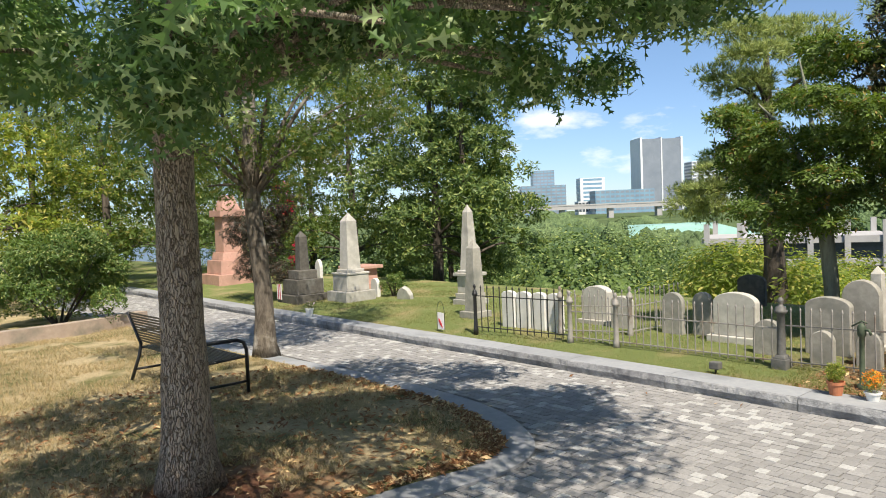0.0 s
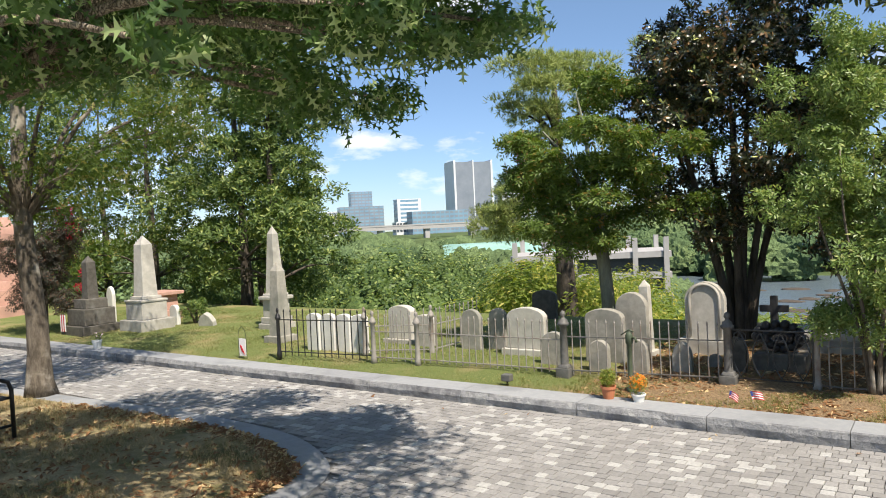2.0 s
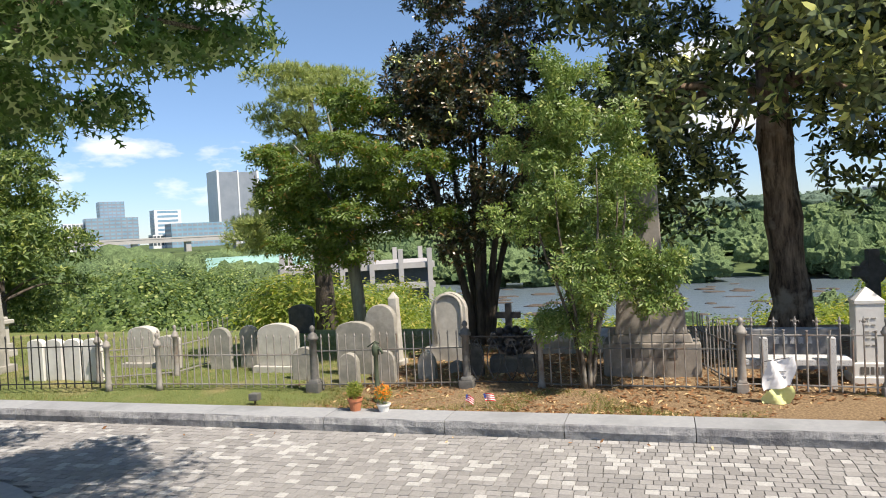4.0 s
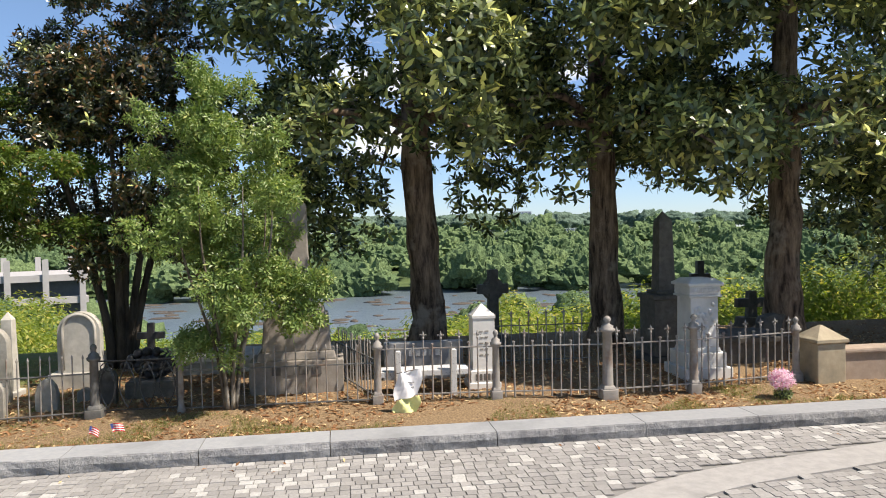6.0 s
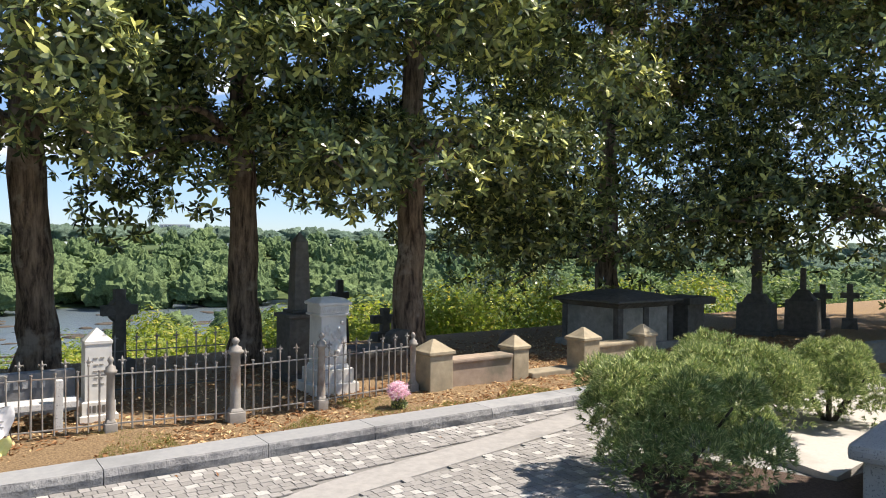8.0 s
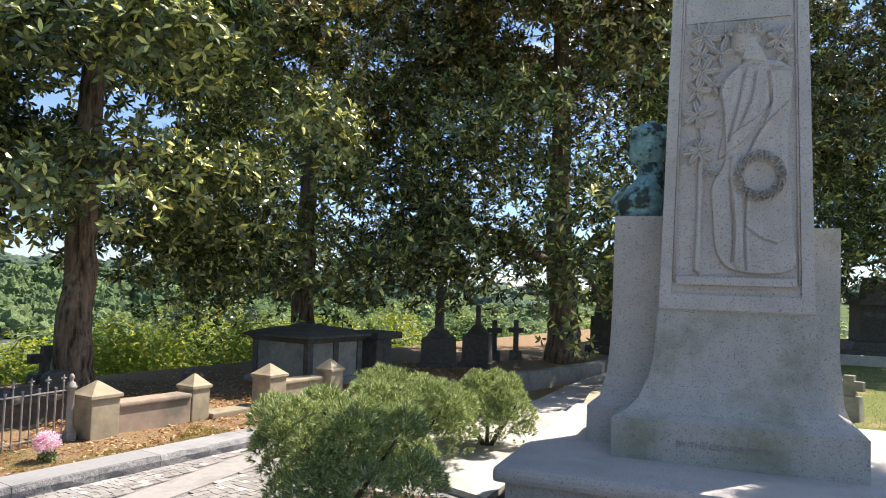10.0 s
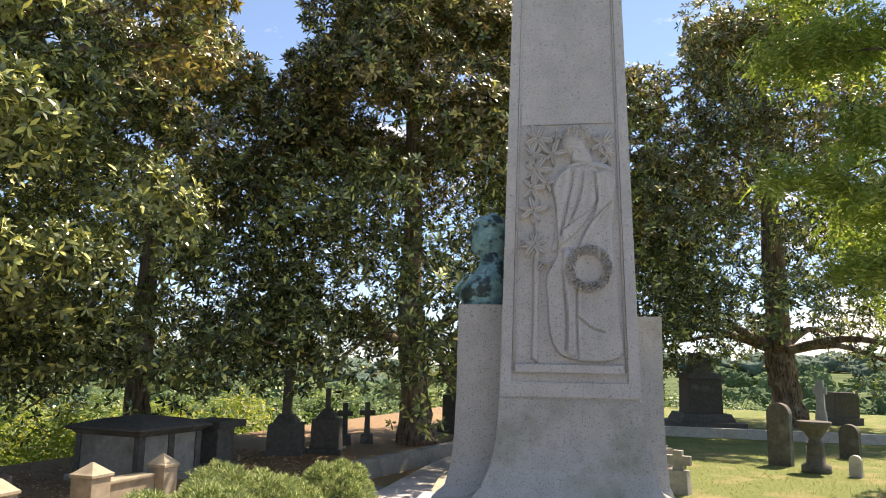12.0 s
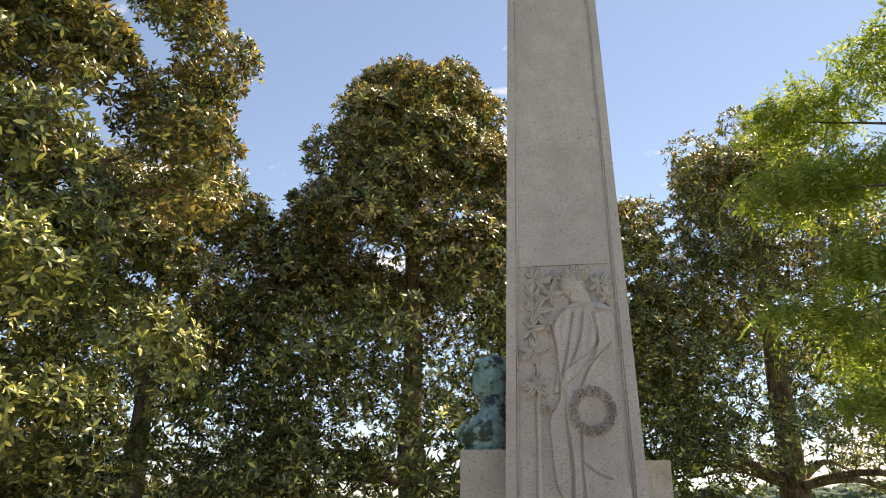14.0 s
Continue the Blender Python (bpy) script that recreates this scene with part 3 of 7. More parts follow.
gx = np.array(sorted(set(list(axis_steps(-2500, 3500, -6, 16, 0.5)) + [7.27, 7.29])))
gy = axis_steps(-3000, 3000, -26, 26, 0.6)
GX, GY = np.meshgrid(gx, gy, indexing="ij")
GZ = height(GX, GY)
GZ += np.where((GX > 7.4) & (GX < 13), 0.012 * np.sin(GX * 3.1 + GY * 1.7) + 0.01 * np.sin(GY * 4.3), 0)
idx = np.arange(GX.size).reshape(GX.shape)
quads = np.stack((idx[:-1, :-1], idx[1:, :-1], idx[1:, 1:], idx[:-1, 1:]), axis=-1).reshape(-1, 4)
ground = new("ground", fast_mesh("ground", np.stack((GX, GY, GZ), axis=-1).reshape(-1, 3), quads, M_GROUND, True))
tagged(ground, "grassy cemetery terrace falling away to a wooded valley", "ground", kind="structure")

m_water, t_, b_ = mat_base("river_water")
b_.inputs["Base Color"].default_value = (0.10, 0.13, 0.15, 1)
b_.inputs["Roughness"].default_value = 0.3
add_bump(t_, b_, add_noise(t_, world_co(t_), 0.25, 5.0, 0.65, (1, 0.3, 1)), 1.0, 1.2)
bm = bmesh.new()
bmesh.ops.create_grid(bm, x_segments=6, y_segments=40, size=0.5)
for v in bm.verts:
    v.co = Vector((325 + v.co.x * 240, 100 + v.co.y * 2600, -34.7))
river = part("river", bm, m_water)
tagged(river, "wide shallow river reflecting the sky below the slope", "river", kind="structure")


def strip(name, left, right, z0, z1, material, label, parent=None, kind=""):
    """A flat slab between two lines of points."""
    bm = bmesh.new()
    cols = [[bm.verts.new((*p, z)) for p in line] for line, z in ((left, z0), (left, z1), (right, z1), (right, z0))]
    n = len(left)
    for a, b in ((0, 1), (1, 2), (2, 3), (3, 0)):
        for i in range(n - 1):
            bm.faces.new((cols[a][i], cols[b][i], cols[b][i + 1], cols[a][i + 1]))
    for i in (0, n - 1):
        bm.faces.new([c[i] for c in cols])
    ob = part(name, bm, material, parent)
    return tagged(ob, label, name.split("_")[-1], kind=kind) if not parent else ob


def spline(pts, n):
    """A smooth line through plan points."""
    p = np.array(pts, float)
    p = np.vstack((2 * p[0] - p[1], p, 2 * p[-1] - p[-2]))
    out = []
    for i in range(1, len(p) - 2):
        for u in np.linspace(0, 1, n, endpoint=False):
            a, b, c, d = p[i - 1:i + 3]
            out.append(0.5 * (2 * b + (c - a) * u + (2 * a - 5 * b + 4 * c - d) * u * u + (3 * b - a - 3 * c + d) * u ** 3))
    out.append(p[-2])
    return np.array(out)


KX0, KX1, KH = 6.90, 7.29, 0.14        # kerb: face, back, height
EDGE = spline([(-6.0, 4.6), (-2.0, 4.25), (1.5, 4.05), (3.1, 3.95), (3.8, 3.88), (4.35, 4.02), (4.75, 4.45), (5.08, 5.2), (5.2, 6.2), (5.2, 7.6), (5.05, 9.5), (4.9, 13), (4.7, 20), (4.4, 30)], 8)
tang = np.gradient(EDGE, axis=0)
tang /= np.linalg.norm(tang, axis=1, keepdims=True)
INNER = EDGE + np.stack((-tang[:, 1], tang[:, 0]), axis=1) * 0.27
bm = bmesh.new()
road_v = [bm.verts.new((x, y, -0.012)) for x, y in [(-14, -14), (KX0 + 0.02, -14), (KX0 + 0.02, 34), (-14, 34)]]
bm.faces.new(road_v)
road = part("road", bm, M_JOINT)
tagged(road, "grey stone-sett cemetery drive with scattered pale setts", "road", kind="structure")

# the setts: rows along the kerb
BAND = spline([(4.6, -1.6), (5.35, -2.6), (5.85, -3.6), (6.15, -5.0), (6.42, -6.4), (6.78, -7.9), (7.0, -9.2)], 8)
SETT = 0.098
rows_x = np.arange(KX0 - SETT / 2, -6.0, -SETT)
cells = []
for i, x in enumerate(rows_x):
    off = (i % 2) * 0.5 * SETT + 0.02 * math.sin(i * 7.3)
    y = -9.6 + off
    while y < 24:
        w = SETT * (0.85 + 0.42 * ((math.sin(i * 12.99 + y * 78.2) * 43758.5) % 1))
        cells.append((x, y + w / 2, w))
        y += w
cells = np.array(cells)
edge_x = np.interp(cells[:, 1], EDGE[EDGE[:, 0] > 4.36][:, 1], EDGE[EDGE[:, 0] > 4.36][:, 0])
edge_y = np.interp(cells[:, 0], EDGE[:47][:, 0], EDGE[:47][:, 1])
band_x = np.interp(-cells[:, 1], -BAND[:, 1], BAND[:, 0])
open_road = np.where(cells[:, 1] > 4.03, cells[:, 0] > edge_x + 0.05, (cells[:, 1] < edge_y - 0.05) | (cells[:, 0] > 4.40))
off_band = (np.abs(cells[:, 0] - band_x + 0.2) > 0.27) | (cells[:, 1] > -1.7)
south_x = np.interp(cells[:, 1], [-9.6, -6.4, -4.0], [5.2, 3.3, -6.0])
keep = open_road & off_band & ((cells[:, 1] > -4.0) | (cells[:, 0] > south_x)) & (cells[:, 1] < 22) & (cells[:, 0] > -6.0)
cells = cells[keep]
SETT_V = np.array([(-0.5, -0.5, -0.009), (0.5, -0.5, -0.009), (0.5, 0.5, -0.009), (-0.5, 0.5, -0.009), (-0.482, -0.482, 0), (0.482, -0.482, 0), (0.482, 0.482, 0), (-0.482, 0.482, 0)])
SETT_F = np.array([(4, 5, 6, 7), (0, 1, 5, 4), (1, 2, 6, 5), (2, 3, 7, 6), (3, 0, 4, 7)])
first = (cells[:, 0] > 5.0) & (cells[:, 1] > -1.4) & (cells[:, 1] < 0.6)
SINGLE_SETTS = cells[first][:300]
rest = np.concatenate((cells[~first], cells[first][300:]))
dims = np.stack((np.full(len(rest), SETT - 0.005), rest[:, 2] - 0.005, np.ones(len(rest))), axis=1)
tilt = RNG.normal(size=(len(rest), 2)) * 0.008
sv = SETT_V[None] * dims[:, None, :]
sv[:, :, 2] += (SETT_V[None, :, 0] * tilt[:, None, 0] * 0.3 + SETT_V[None, :, 1] * tilt[:, None, 1] * 0.3) + 0.004 + RNG.uniform(-0.002, 0.002, (len(rest), 1))
sv += np.stack((rest[:, 0], rest[:, 1], np.zeros(len(rest))), axis=1)[:, None, :]
setts = part_mesh("sett_paving", fast_mesh("sett_paving", sv.reshape(-1, 3), (SETT_F[None] + (np.arange(len(rest)) * 8)[:, None, None]).reshape(-1, 4), M_SETT), road)
tagged(setts, kind="stuff")

strip("edging_band", EDGE, INNER, -0.05, 0.012, M_KERB, "flush grey granite edging round the dry lawn", kind="structure")
b_t = np.gradient(BAND, axis=0)
b_t /= np.linalg.norm(b_t, axis=1, keepdims=True)
strip("paving_band", BAND, BAND + np.stack((b_t[:, 1], -b_t[:, 0]), axis=1) * 0.42, -0.05, 0.006, M_BAND, "smooth concrete band set flush between the setts", kind="structure")

# the dry lawn behind the edging
bm = bmesh.new()
lawn_in = [tuple(p) for p in INNER]
centre = (0.5, 14.0)
ring0 = [Vector((x, y, 0.014)) for x, y in lawn_in] + [Vector((4.1, 34, 0.014)), Vector((-14, 34, 0.014)), Vector((-14, 5.0, 0.014))]
ring_v = [bm.verts.new(v) for v in ring0]
prev = ring_v
for f in (0.93, 0.8, 0.6, 0.35):
    cur = [bm.verts.new((centre[0] + (v.x - centre[0]) * f, centre[1] + (v.y - centre[1]) * f, 0.018 + 0.006 * math.sin(v.x * 2 + f * 9))) for v in ring0]
    for i in range(len(cur)):
        j = (i + 1) % len(cur)
        bm.faces.new((prev[i], prev[j], cur[j], cur[i]))
    prev = cur
bm.faces.new(prev)
lawn = part("lawn", bm, M_ISLAND, smooth=True)
tagged(lawn, "dry straw-coloured lawn with bare red soil under trees", "lawn", kind="structure")

# kerb stones
kerb = thing("kerb", "long low kerb of split blue-grey granite", "kerb", kind="structure")
y, i = -13.0, 0
KERB_JOINTS = []
while y < 33:
    ln = 1.15 + 0.5 * ((math.sin(i * 91.7) * 437.5) % 1)
    KERB_JOINTS.append((y, ln))
    y += ln
    i += 1
for y, ln in KERB_JOINTS:
    bm = bmesh.new()
    n = 9
    prof = [(0.012, -0.1), (0.0, 0.02), (-0.012, 0.075), (0.004, KH - 0.012), (0.016, KH), (KX1 - KX0, KH), (KX1 - KX0, -0.1)]
    rings = []
    for k in range(n + 1):
        yy = 0.004 + (ln - 0.008) * k / n
        rings.append([bm.verts.new((KX0 + px + (0.02 * noise.noise(Vector((3 * (y + yy), pz * 9, 1.7))) if j in (1, 2, 3) else 0), y + yy, pz)) for j, (px, pz) in enumerate(prof)])
    for a, b in zip(rings, rings[1:]):
        for j in range(len(prof)):
            q = (j + 1) % len(prof)
            bm.faces.new((a[j], a[q], b[q], b[j]))
    bm.faces.new(rings[0])
    bm.faces.new(rings[-1][::-1])
    ob = part("kerb_stone", bm, M_KERB, kerb)
    ob.data.materials.append(M_KERB_FACE)
    for f in ob.data.polygons:
        if f.normal.x < -0.5:
            f.material_index = 1

# ---------------------------------------------------------------- the monument
U, V = Vector((-0.98, -0.20, 0)).normalized(), Vector((-0.20, 0.98, 0)).normalized()   # along the relief side, and out of it
MON = Matrix(((U.x, -V.x, 0, 2.35), (U.y, -V.y, 0, -8.32), (0, 0, 1, 0), (0, 0, 0, 1)))    # local x along the side, y inwards
monument = thing("monument", "tall grey granite shaft with relief panel on a stepped platform", "monument", MON)
bm = bmesh.new()
box(bm, -0.87, -0.92, -0.05, 3.2, 3.0, 0.36, 0.015)
part("platform", bm, M_GRANITE, monument)
bm = bmesh.new()
box(bm, -0.97, -1.02, 0.36, 3.3, 3.1, 0.50, 0.05)
part("platform_slab", bm, M_GRANITE, monument, "rounded granite platform slab")


def flared(bm, x0, x1, y0, y1, rows):
    """A block with offset rows (grow, z)."""
    rings = []
    for g, z in rows:
        rings.append([bm.verts.new(p) for p in ((x0 - g, y0 - g, z), (x1 + g, y0 - g, z), (x1 + g, y1 + g, z), (x0 - g, y1 + g, z))])
    for a, b in zip(rings, rings[1:]):
        for j in range(4):
            bm.faces.new((a[j], a[(j + 1) % 4], b[(j + 1) % 4], b[j]))
    bm.faces.new(rings[0][::-1])
    bm.faces.new(rings[-1])
    return bm


SX0, SX1, SY0, SY1 = 0.36, 1.80, 0.36, 1.62        # the die's plan
FLARE = [(0.40, 0.50), (0.40, 0.885), (0.385, 0.89), (0.27, 0.955), (0.17, 1.07), (0.095, 1.24), (0.045, 1.46), (0.02, 1.72), (0.012, 1.94)]
bm = flared(bmesh.new(), SX0, SX1, SY0, SY1, FLARE)
part("shaft_base", bm, M_GRANITE_MOSS, monument, "flared granite base with mossy stains")
SHAFT_TOP = 10.8
TAPER = 0.30 / 2 / 6.15


def shaft_x(z):
    k = TAPER * (z - 1.94)
    return SX0 + k, SX1 - k, SY0 + k, SY1 - k


bm = bmesh.new()
rows = []
for z in (1.94, 1.96, 6.0, SHAFT_TOP):
    a, b, c, d = shaft_x(z)
    rows.append([bm.verts.new(p) for p in ((a, c, z), (b, c, z), (b, d, z), (a, d, z))])
for a, b in zip(rows, rows[1:]):
    for j in range(4):
        bm.faces.new((a[j], a[(j + 1) % 4], b[(j + 1) % 4], b[j]))
bm.faces.new(rows[-1])
bm.faces.new(rows[0][::-1])
bmesh.ops.bevel(bm, geom=[e for e in bm.edges if abs(e.verts[0].co.z - e.verts[1].co.z) > 0.5], offset=0.02, segments=2, affect="EDGES")
shaft = part("shaft", bm, M_GRANITE, monument)


def on_face(u, z, out=0.0):
    """A place on the relief side: u from -0.5 to 0.5 of its width, out in metres."""
    a, b, c, d = shaft_x(z)
    return Vector((a + (b - a) * (u + 0.5), c - out, z))


def face_slab(bm, corners, out0, out1):
    a = [bm.verts.new(on_face(u, z, out0)) for u, z in corners]
    b = [bm.verts.new(on_face(u, z, out1)) for u, z in corners]
    n = len(corners)
    bm.faces.new(b)
    for i in range(n):
        bm.faces.new((a[i], a[(i + 1) % n], b[(i + 1) % n], b[i]))
    return bm


# raised margins that leave the long sunk field
for nm, cs in (("margin", [(-0.5, 1.97), (-0.42, 1.97), (-0.42, SHAFT_TOP - 0.02), (-0.5, SHAFT_TOP - 0.02)]), ("margin", [(0.42, 1.97), (0.5, 1.97), (0.5, SHAFT_TOP - 0.02), (0.42, SHAFT_TOP - 0.02)]),
               ("margin", [(-0.42, 1.97), (0.42, 1.97), (0.42, 2.12), (-0.42, 2.12)])):
    bm = face_slab(bmesh.new(), cs, -0.01, 0.035)
    part(nm, bm, M_GRANITE, shaft)
for u in (-0.41, 0.41):
    bm = bmesh.new()
    tube(bm, [on_face(u, z, 0.012) for z in (2.24, 4.8, 7.2, SHAFT_TOP - 0.1)], 0.014, 6)
    part("bead", bm, M_GRANITE, shaft, smooth=True)
PZ0, PZ1 = 2.22, 4.93
bm = face_slab(bmesh.new(), [(-0.39, PZ0), (0.39, PZ0), (0.39, PZ0 + 0.08), (-0.39, PZ0 + 0.08)], -0.01, 0.06)
part("panel_ledge", bm, M_GRANITE, shaft)
bm = face_slab(bmesh.new(), [(-0.39, PZ1), (0.39, PZ1), (0.39, PZ1 + 0.22), (-0.39, PZ1 + 0.22)], -0.01, 0.018)
part("panel_head", bm, M_GRANITE, shaft)

# relief of draped form, tree and wreath, as one plain raised mesh on a fine grid
NU, NZ = 170, 380
RW, RH = 1.08, 2.57
uu, zz = np.meshgrid(np.linspace(-0.385, 0.385, NU), np.linspace(0.0, 1.0, NZ), indexing="ij")
gx, gz = (uu / 0.77 + 0.5) * RW, zz * RH


def gauss(d, w):
    return np.exp(-(d / w) ** 2)


def seg_dist(a, b):
    ax, az, bx, bz = a[0] * RW, a[1] * RH, b[0] * RW, b[1] * RH
    s = np.clip(((gx - ax) * (bx - ax) + (gz - az) * (bz - az)) / ((bx - ax) ** 2 + (bz - az) ** 2), 0, 1)
    return np.hypot(gx - ax - s * (bx - ax), gz - az - s * (bz - az))


def raised(pts, edge):
    """1 inside the rounded outline, falling off at its rim."""
    p = [tuple(q) for q in spline(pts + pts[:1], 4)]
    inside = np.zeros(gx.shape, bool)
    d = np.full(gx.shape, 9.0)
    for a, b in zip(p, p[1:]):
        d = np.minimum(d, seg_dist(a, b))
        if abs(a[1] - b[1]) > 1e-9:
            inside ^= ((a[1] > zz) != (b[1] > zz)) & (gx / RW < (b[0] - a[0]) * (zz - a[1]) / (b[1] - a[1]) + a[0])
    return np.where(inside, smooth(0.0, edge, d), 0.0)


def line(pts):
    p = spline(pts, 5)
    return np.min([seg_dist(a, b) for a, b in zip(p, p[1:])], axis=0)


rel = np.zeros_like(uu)
gown = raised([(0.60, 0.85), (0.97, 0.805), (0.98, 0.65), (0.95, 0.51), (0.985, 0.18), (0.97, 0.03), (0.53, 0.02), (0.34, 0.085), (0.29, 0.25), (0.28, 0.355), (0.39, 0.45), (0.37, 0.63), (0.33, 0.735), (0.44, 0.79)], 0.013)
rel = gown * (0.038 + 0.002 * np.sin(gx * 42 + np.sin(gz * 3) * 2.5))
cape = raised([(0.34, 0.72), (0.45, 0.79), (0.62, 0.81), (0.80, 0.80), (0.80, 0.70), (0.76, 0.63), (0.62, 0.545), (0.45, 0.485), (0.33, 0.455), (0.37, 0.55), (0.38, 0.63)], 0.011)
rel += cape * (0.022 + 0.004 * np.sin(gx * 60 - gz * 12))
rel += 0.020 * raised([(0.78, 0.79), (0.96, 0.78), (0.97, 0.67), (0.80, 0.57), (0.66, 0.47), (0.60, 0.48), (0.72, 0.58), (0.80, 0.67)], 0.02)
rel += 0.016 * raised([(0.44, 0.47), (0.55, 0.45), (0.58, 0.20), (0.56, 0.04), (0.47, 0.05), (0.48, 0.18), (0.43, 0.36)], 0.03)
for pts in ([(0.765, 0.78), (0.79, 0.69), (0.765, 0.64), (0.44, 0.545)], [(0.94, 0.66), (0.72, 0.57), (0.61, 0.485)], [(0.58, 0.19), (0.70, 0.15), (0.83, 0.13)], [(0.58, 0.30), (0.57, 0.18), (0.585, 0.03)], [(0.44, 0.37), (0.48, 0.18), (0.47, 0.06)],
            [(0.56, 0.78), (0.50, 0.66), (0.42, 0.52)], [(0.66, 0.78), (0.62, 0.68), (0.50, 0.56)]):
    rel -= 0.015 * gauss(line(pts), 0.010) * (gown > 0.2)
    rel += 0.006 * gauss(line([(a + 0.025, b + 0.004) for a, b in pts]), 0.014) * (gown > 0.2)
rel += 0.020 * gauss(line([(0.36, 0.74), (0.45, 0.795), (0.62, 0.82), (0.80, 0.81), (0.97, 0.79)]), 0.022)
neck = raised([(0.52, 0.83), (0.62, 0.82), (0.78, 0.82), (0.72, 0.89), (0.62, 0.92), (0.54, 0.88)], 0.03)
rel = np.maximum(rel, neck * 0.06)
# plain oval above the collar, capped with curls
rel = np.maximum(rel, 0.070 * np.sqrt(np.clip(1 - ((gx / RW - 0.57) / 0.14) ** 2 - ((zz - 0.915) / 0.062) ** 2, 0, 1)))
curl = smooth(1.0, 0.7, np.hypot((gx / RW - 0.61) / 0.175, (zz - 0.955) / 0.044))
rel = np.maximum(rel, curl * (0.066 + 0.012 * np.sin(gx * 130 + 3 * np.sin(gz * 50)) * np.sin(gz * 110 + 2 * np.sin(gx * 60))))
# wreath
rr, th = np.hypot(gx - 0.70 * RW, gz - 0.385 * RH), np.arctan2(gz - 0.385 * RH, gx - 0.70 * RW)
ring = smooth(0.068, 0.045, np.abs(rr - 0.20))
rel = np.maximum(rel, ring * (0.066 + 0.026 * np.sin(th * 23 + rr * 70) * np.sin(rr * 120 + 2 * np.sin(th * 7))))
# slender tree with whorls of long leaves
rel = np.maximum(rel, 0.035 * raised([(0.13, 0.02), (0.22, 0.02), (0.215, 0.25), (0.225, 0.44), (0.14, 0.44), (0.14, 0.25)], 0.03))
rel = np.maximum(rel, 0.030 * gauss(line([(0.18, 0.42), (0.17, 0.60), (0.16, 0.78), (0.2, 0.92)]), 0.02))
lr = np.random.RandomState(5)
for cx, cz, num, ln in ((0.17, 0.94, 7, 0.19), (0.15, 0.865, 7, 0.17), (0.34, 0.87, 5, 0.16), (0.16, 0.80, 7, 0.19), (0.12, 0.725, 5, 0.16), (0.28, 0.745, 5, 0.13), (0.14, 0.63, 7, 0.17), (0.16, 0.49, 9, 0.17), (0.24, 0.41, 3, 0.11), (0.88, 0.91, 7, 0.17), (0.93, 0.855, 5, 0.14), (0.38, 0.95, 4, 0.11)):
    for k in range(num):
        an = 2 * math.pi * k / num + lr.uniform(-0.25, 0.25)
        l2 = ln * lr.uniform(0.75, 1.1)
        du, dz = gx - cx * RW - math.cos(an) * l2 * 0.5, gz - cz * RH - math.sin(an) * l2 * 0.5
        a_, b_ = du * math.cos(an) + dz * math.sin(an), -du * math.sin(an) + dz * math.cos(an)
        lf = smooth(1.0, 0.82, np.hypot(a_ / (l2 * 0.52), b_ / (l2 * 0.19)))
        rel = np.maximum(rel, lf * (0.040 + lr.uniform(-0.008, 0.014)) * (1 - 0.3 * gauss(b_, 0.007)))
rel = rel * 1.75 + 0.0012 * np.sin(gx * 140 + gz * 37) * np.sin(gz * 190)
zw = PZ0 + 0.08 + zz * (PZ1 - PZ0 - 0.09)
kk = TAPER * (zw - 1.94)
xa, xb, yc = SX0 + kk, SX1 - kk, SY0 + kk
rv = np.stack((xa + (xb - xa) * (uu + 0.5), yc - 0.004 - rel, zw), axis=-1).reshape(-1, 3)
ri = np.arange(NU * NZ).reshape(NU, NZ)
rq = np.stack((ri[:-1, :-1], ri[1:, :-1], ri[1:, 1:], ri[:-1, 1:]), axis=-1).reshape(-1, 4)
part_mesh("relief", fast_mesh("relief", rv, rq, M_GRANITE, True), shaft, "carved granite relief of drapery, leaves and wreath")

# pedestal for the bust, and the slab behind
PX0, PX1, PY0, PY1 = -0.17, 0.37, 0.78, 1.30
bm = flared(bmesh.new(), PX0, PX1, PY0, PY1, [(0.22, 0.50), (0.22, 0.88), (0.19, 0.89), (0.10, 0.99), (0.045, 1.19), (0.015, 1.52), (0.0, 1.95), (-0.008, 2.96)])
bmesh.ops.bevel(bm, geom=[e for e in bm.edges if abs(e.verts[0].co.z - e.verts[1].co.z) > 0.03], offset=0.02, segments=2, affect="EDGES")
part("bust_pedestal", bm, M_GRANITE, monument)
bm = flared(bmesh.new(), 1.78, 2.12, 1.15, 1.75, [(0.14, 0.50), (0.14, 0.74), (0.04, 1.0), (0.0, 1.5), (0.0, 2.86)])
part("rear_pedestal", bm, M_GRANITE_MOSS, monument)
txt = bpy.data.curves.new("inscription", "FONT")
txt.body, txt.size, txt.extrude, txt.align_x = "BY THE CONGRESS OF", 0.085, 0.003, "CENTER"
ins = new("inscription", txt)
ins.parent, ins.matrix_basis = monument, pose(1.0, -0.044, 0.66, 90, 0, 0)
txt.materials.append(M_GREY_POL)

# the bust: one plain mesh, it looks along the monument's side
bm = bmesh.new()


def blob(bm, c, r, turn=(0, 0, 0), seg=16):
    vs = bmesh.ops.create_uvsphere(bm, u_segments=seg, v_segments=seg * 2 // 3, radius=1.0)["verts"]
    m = pose(*c, *turn) @ Matrix.Diagonal((*r, 1))
    for v in vs:
        v.co = m @ v.co
    return vs


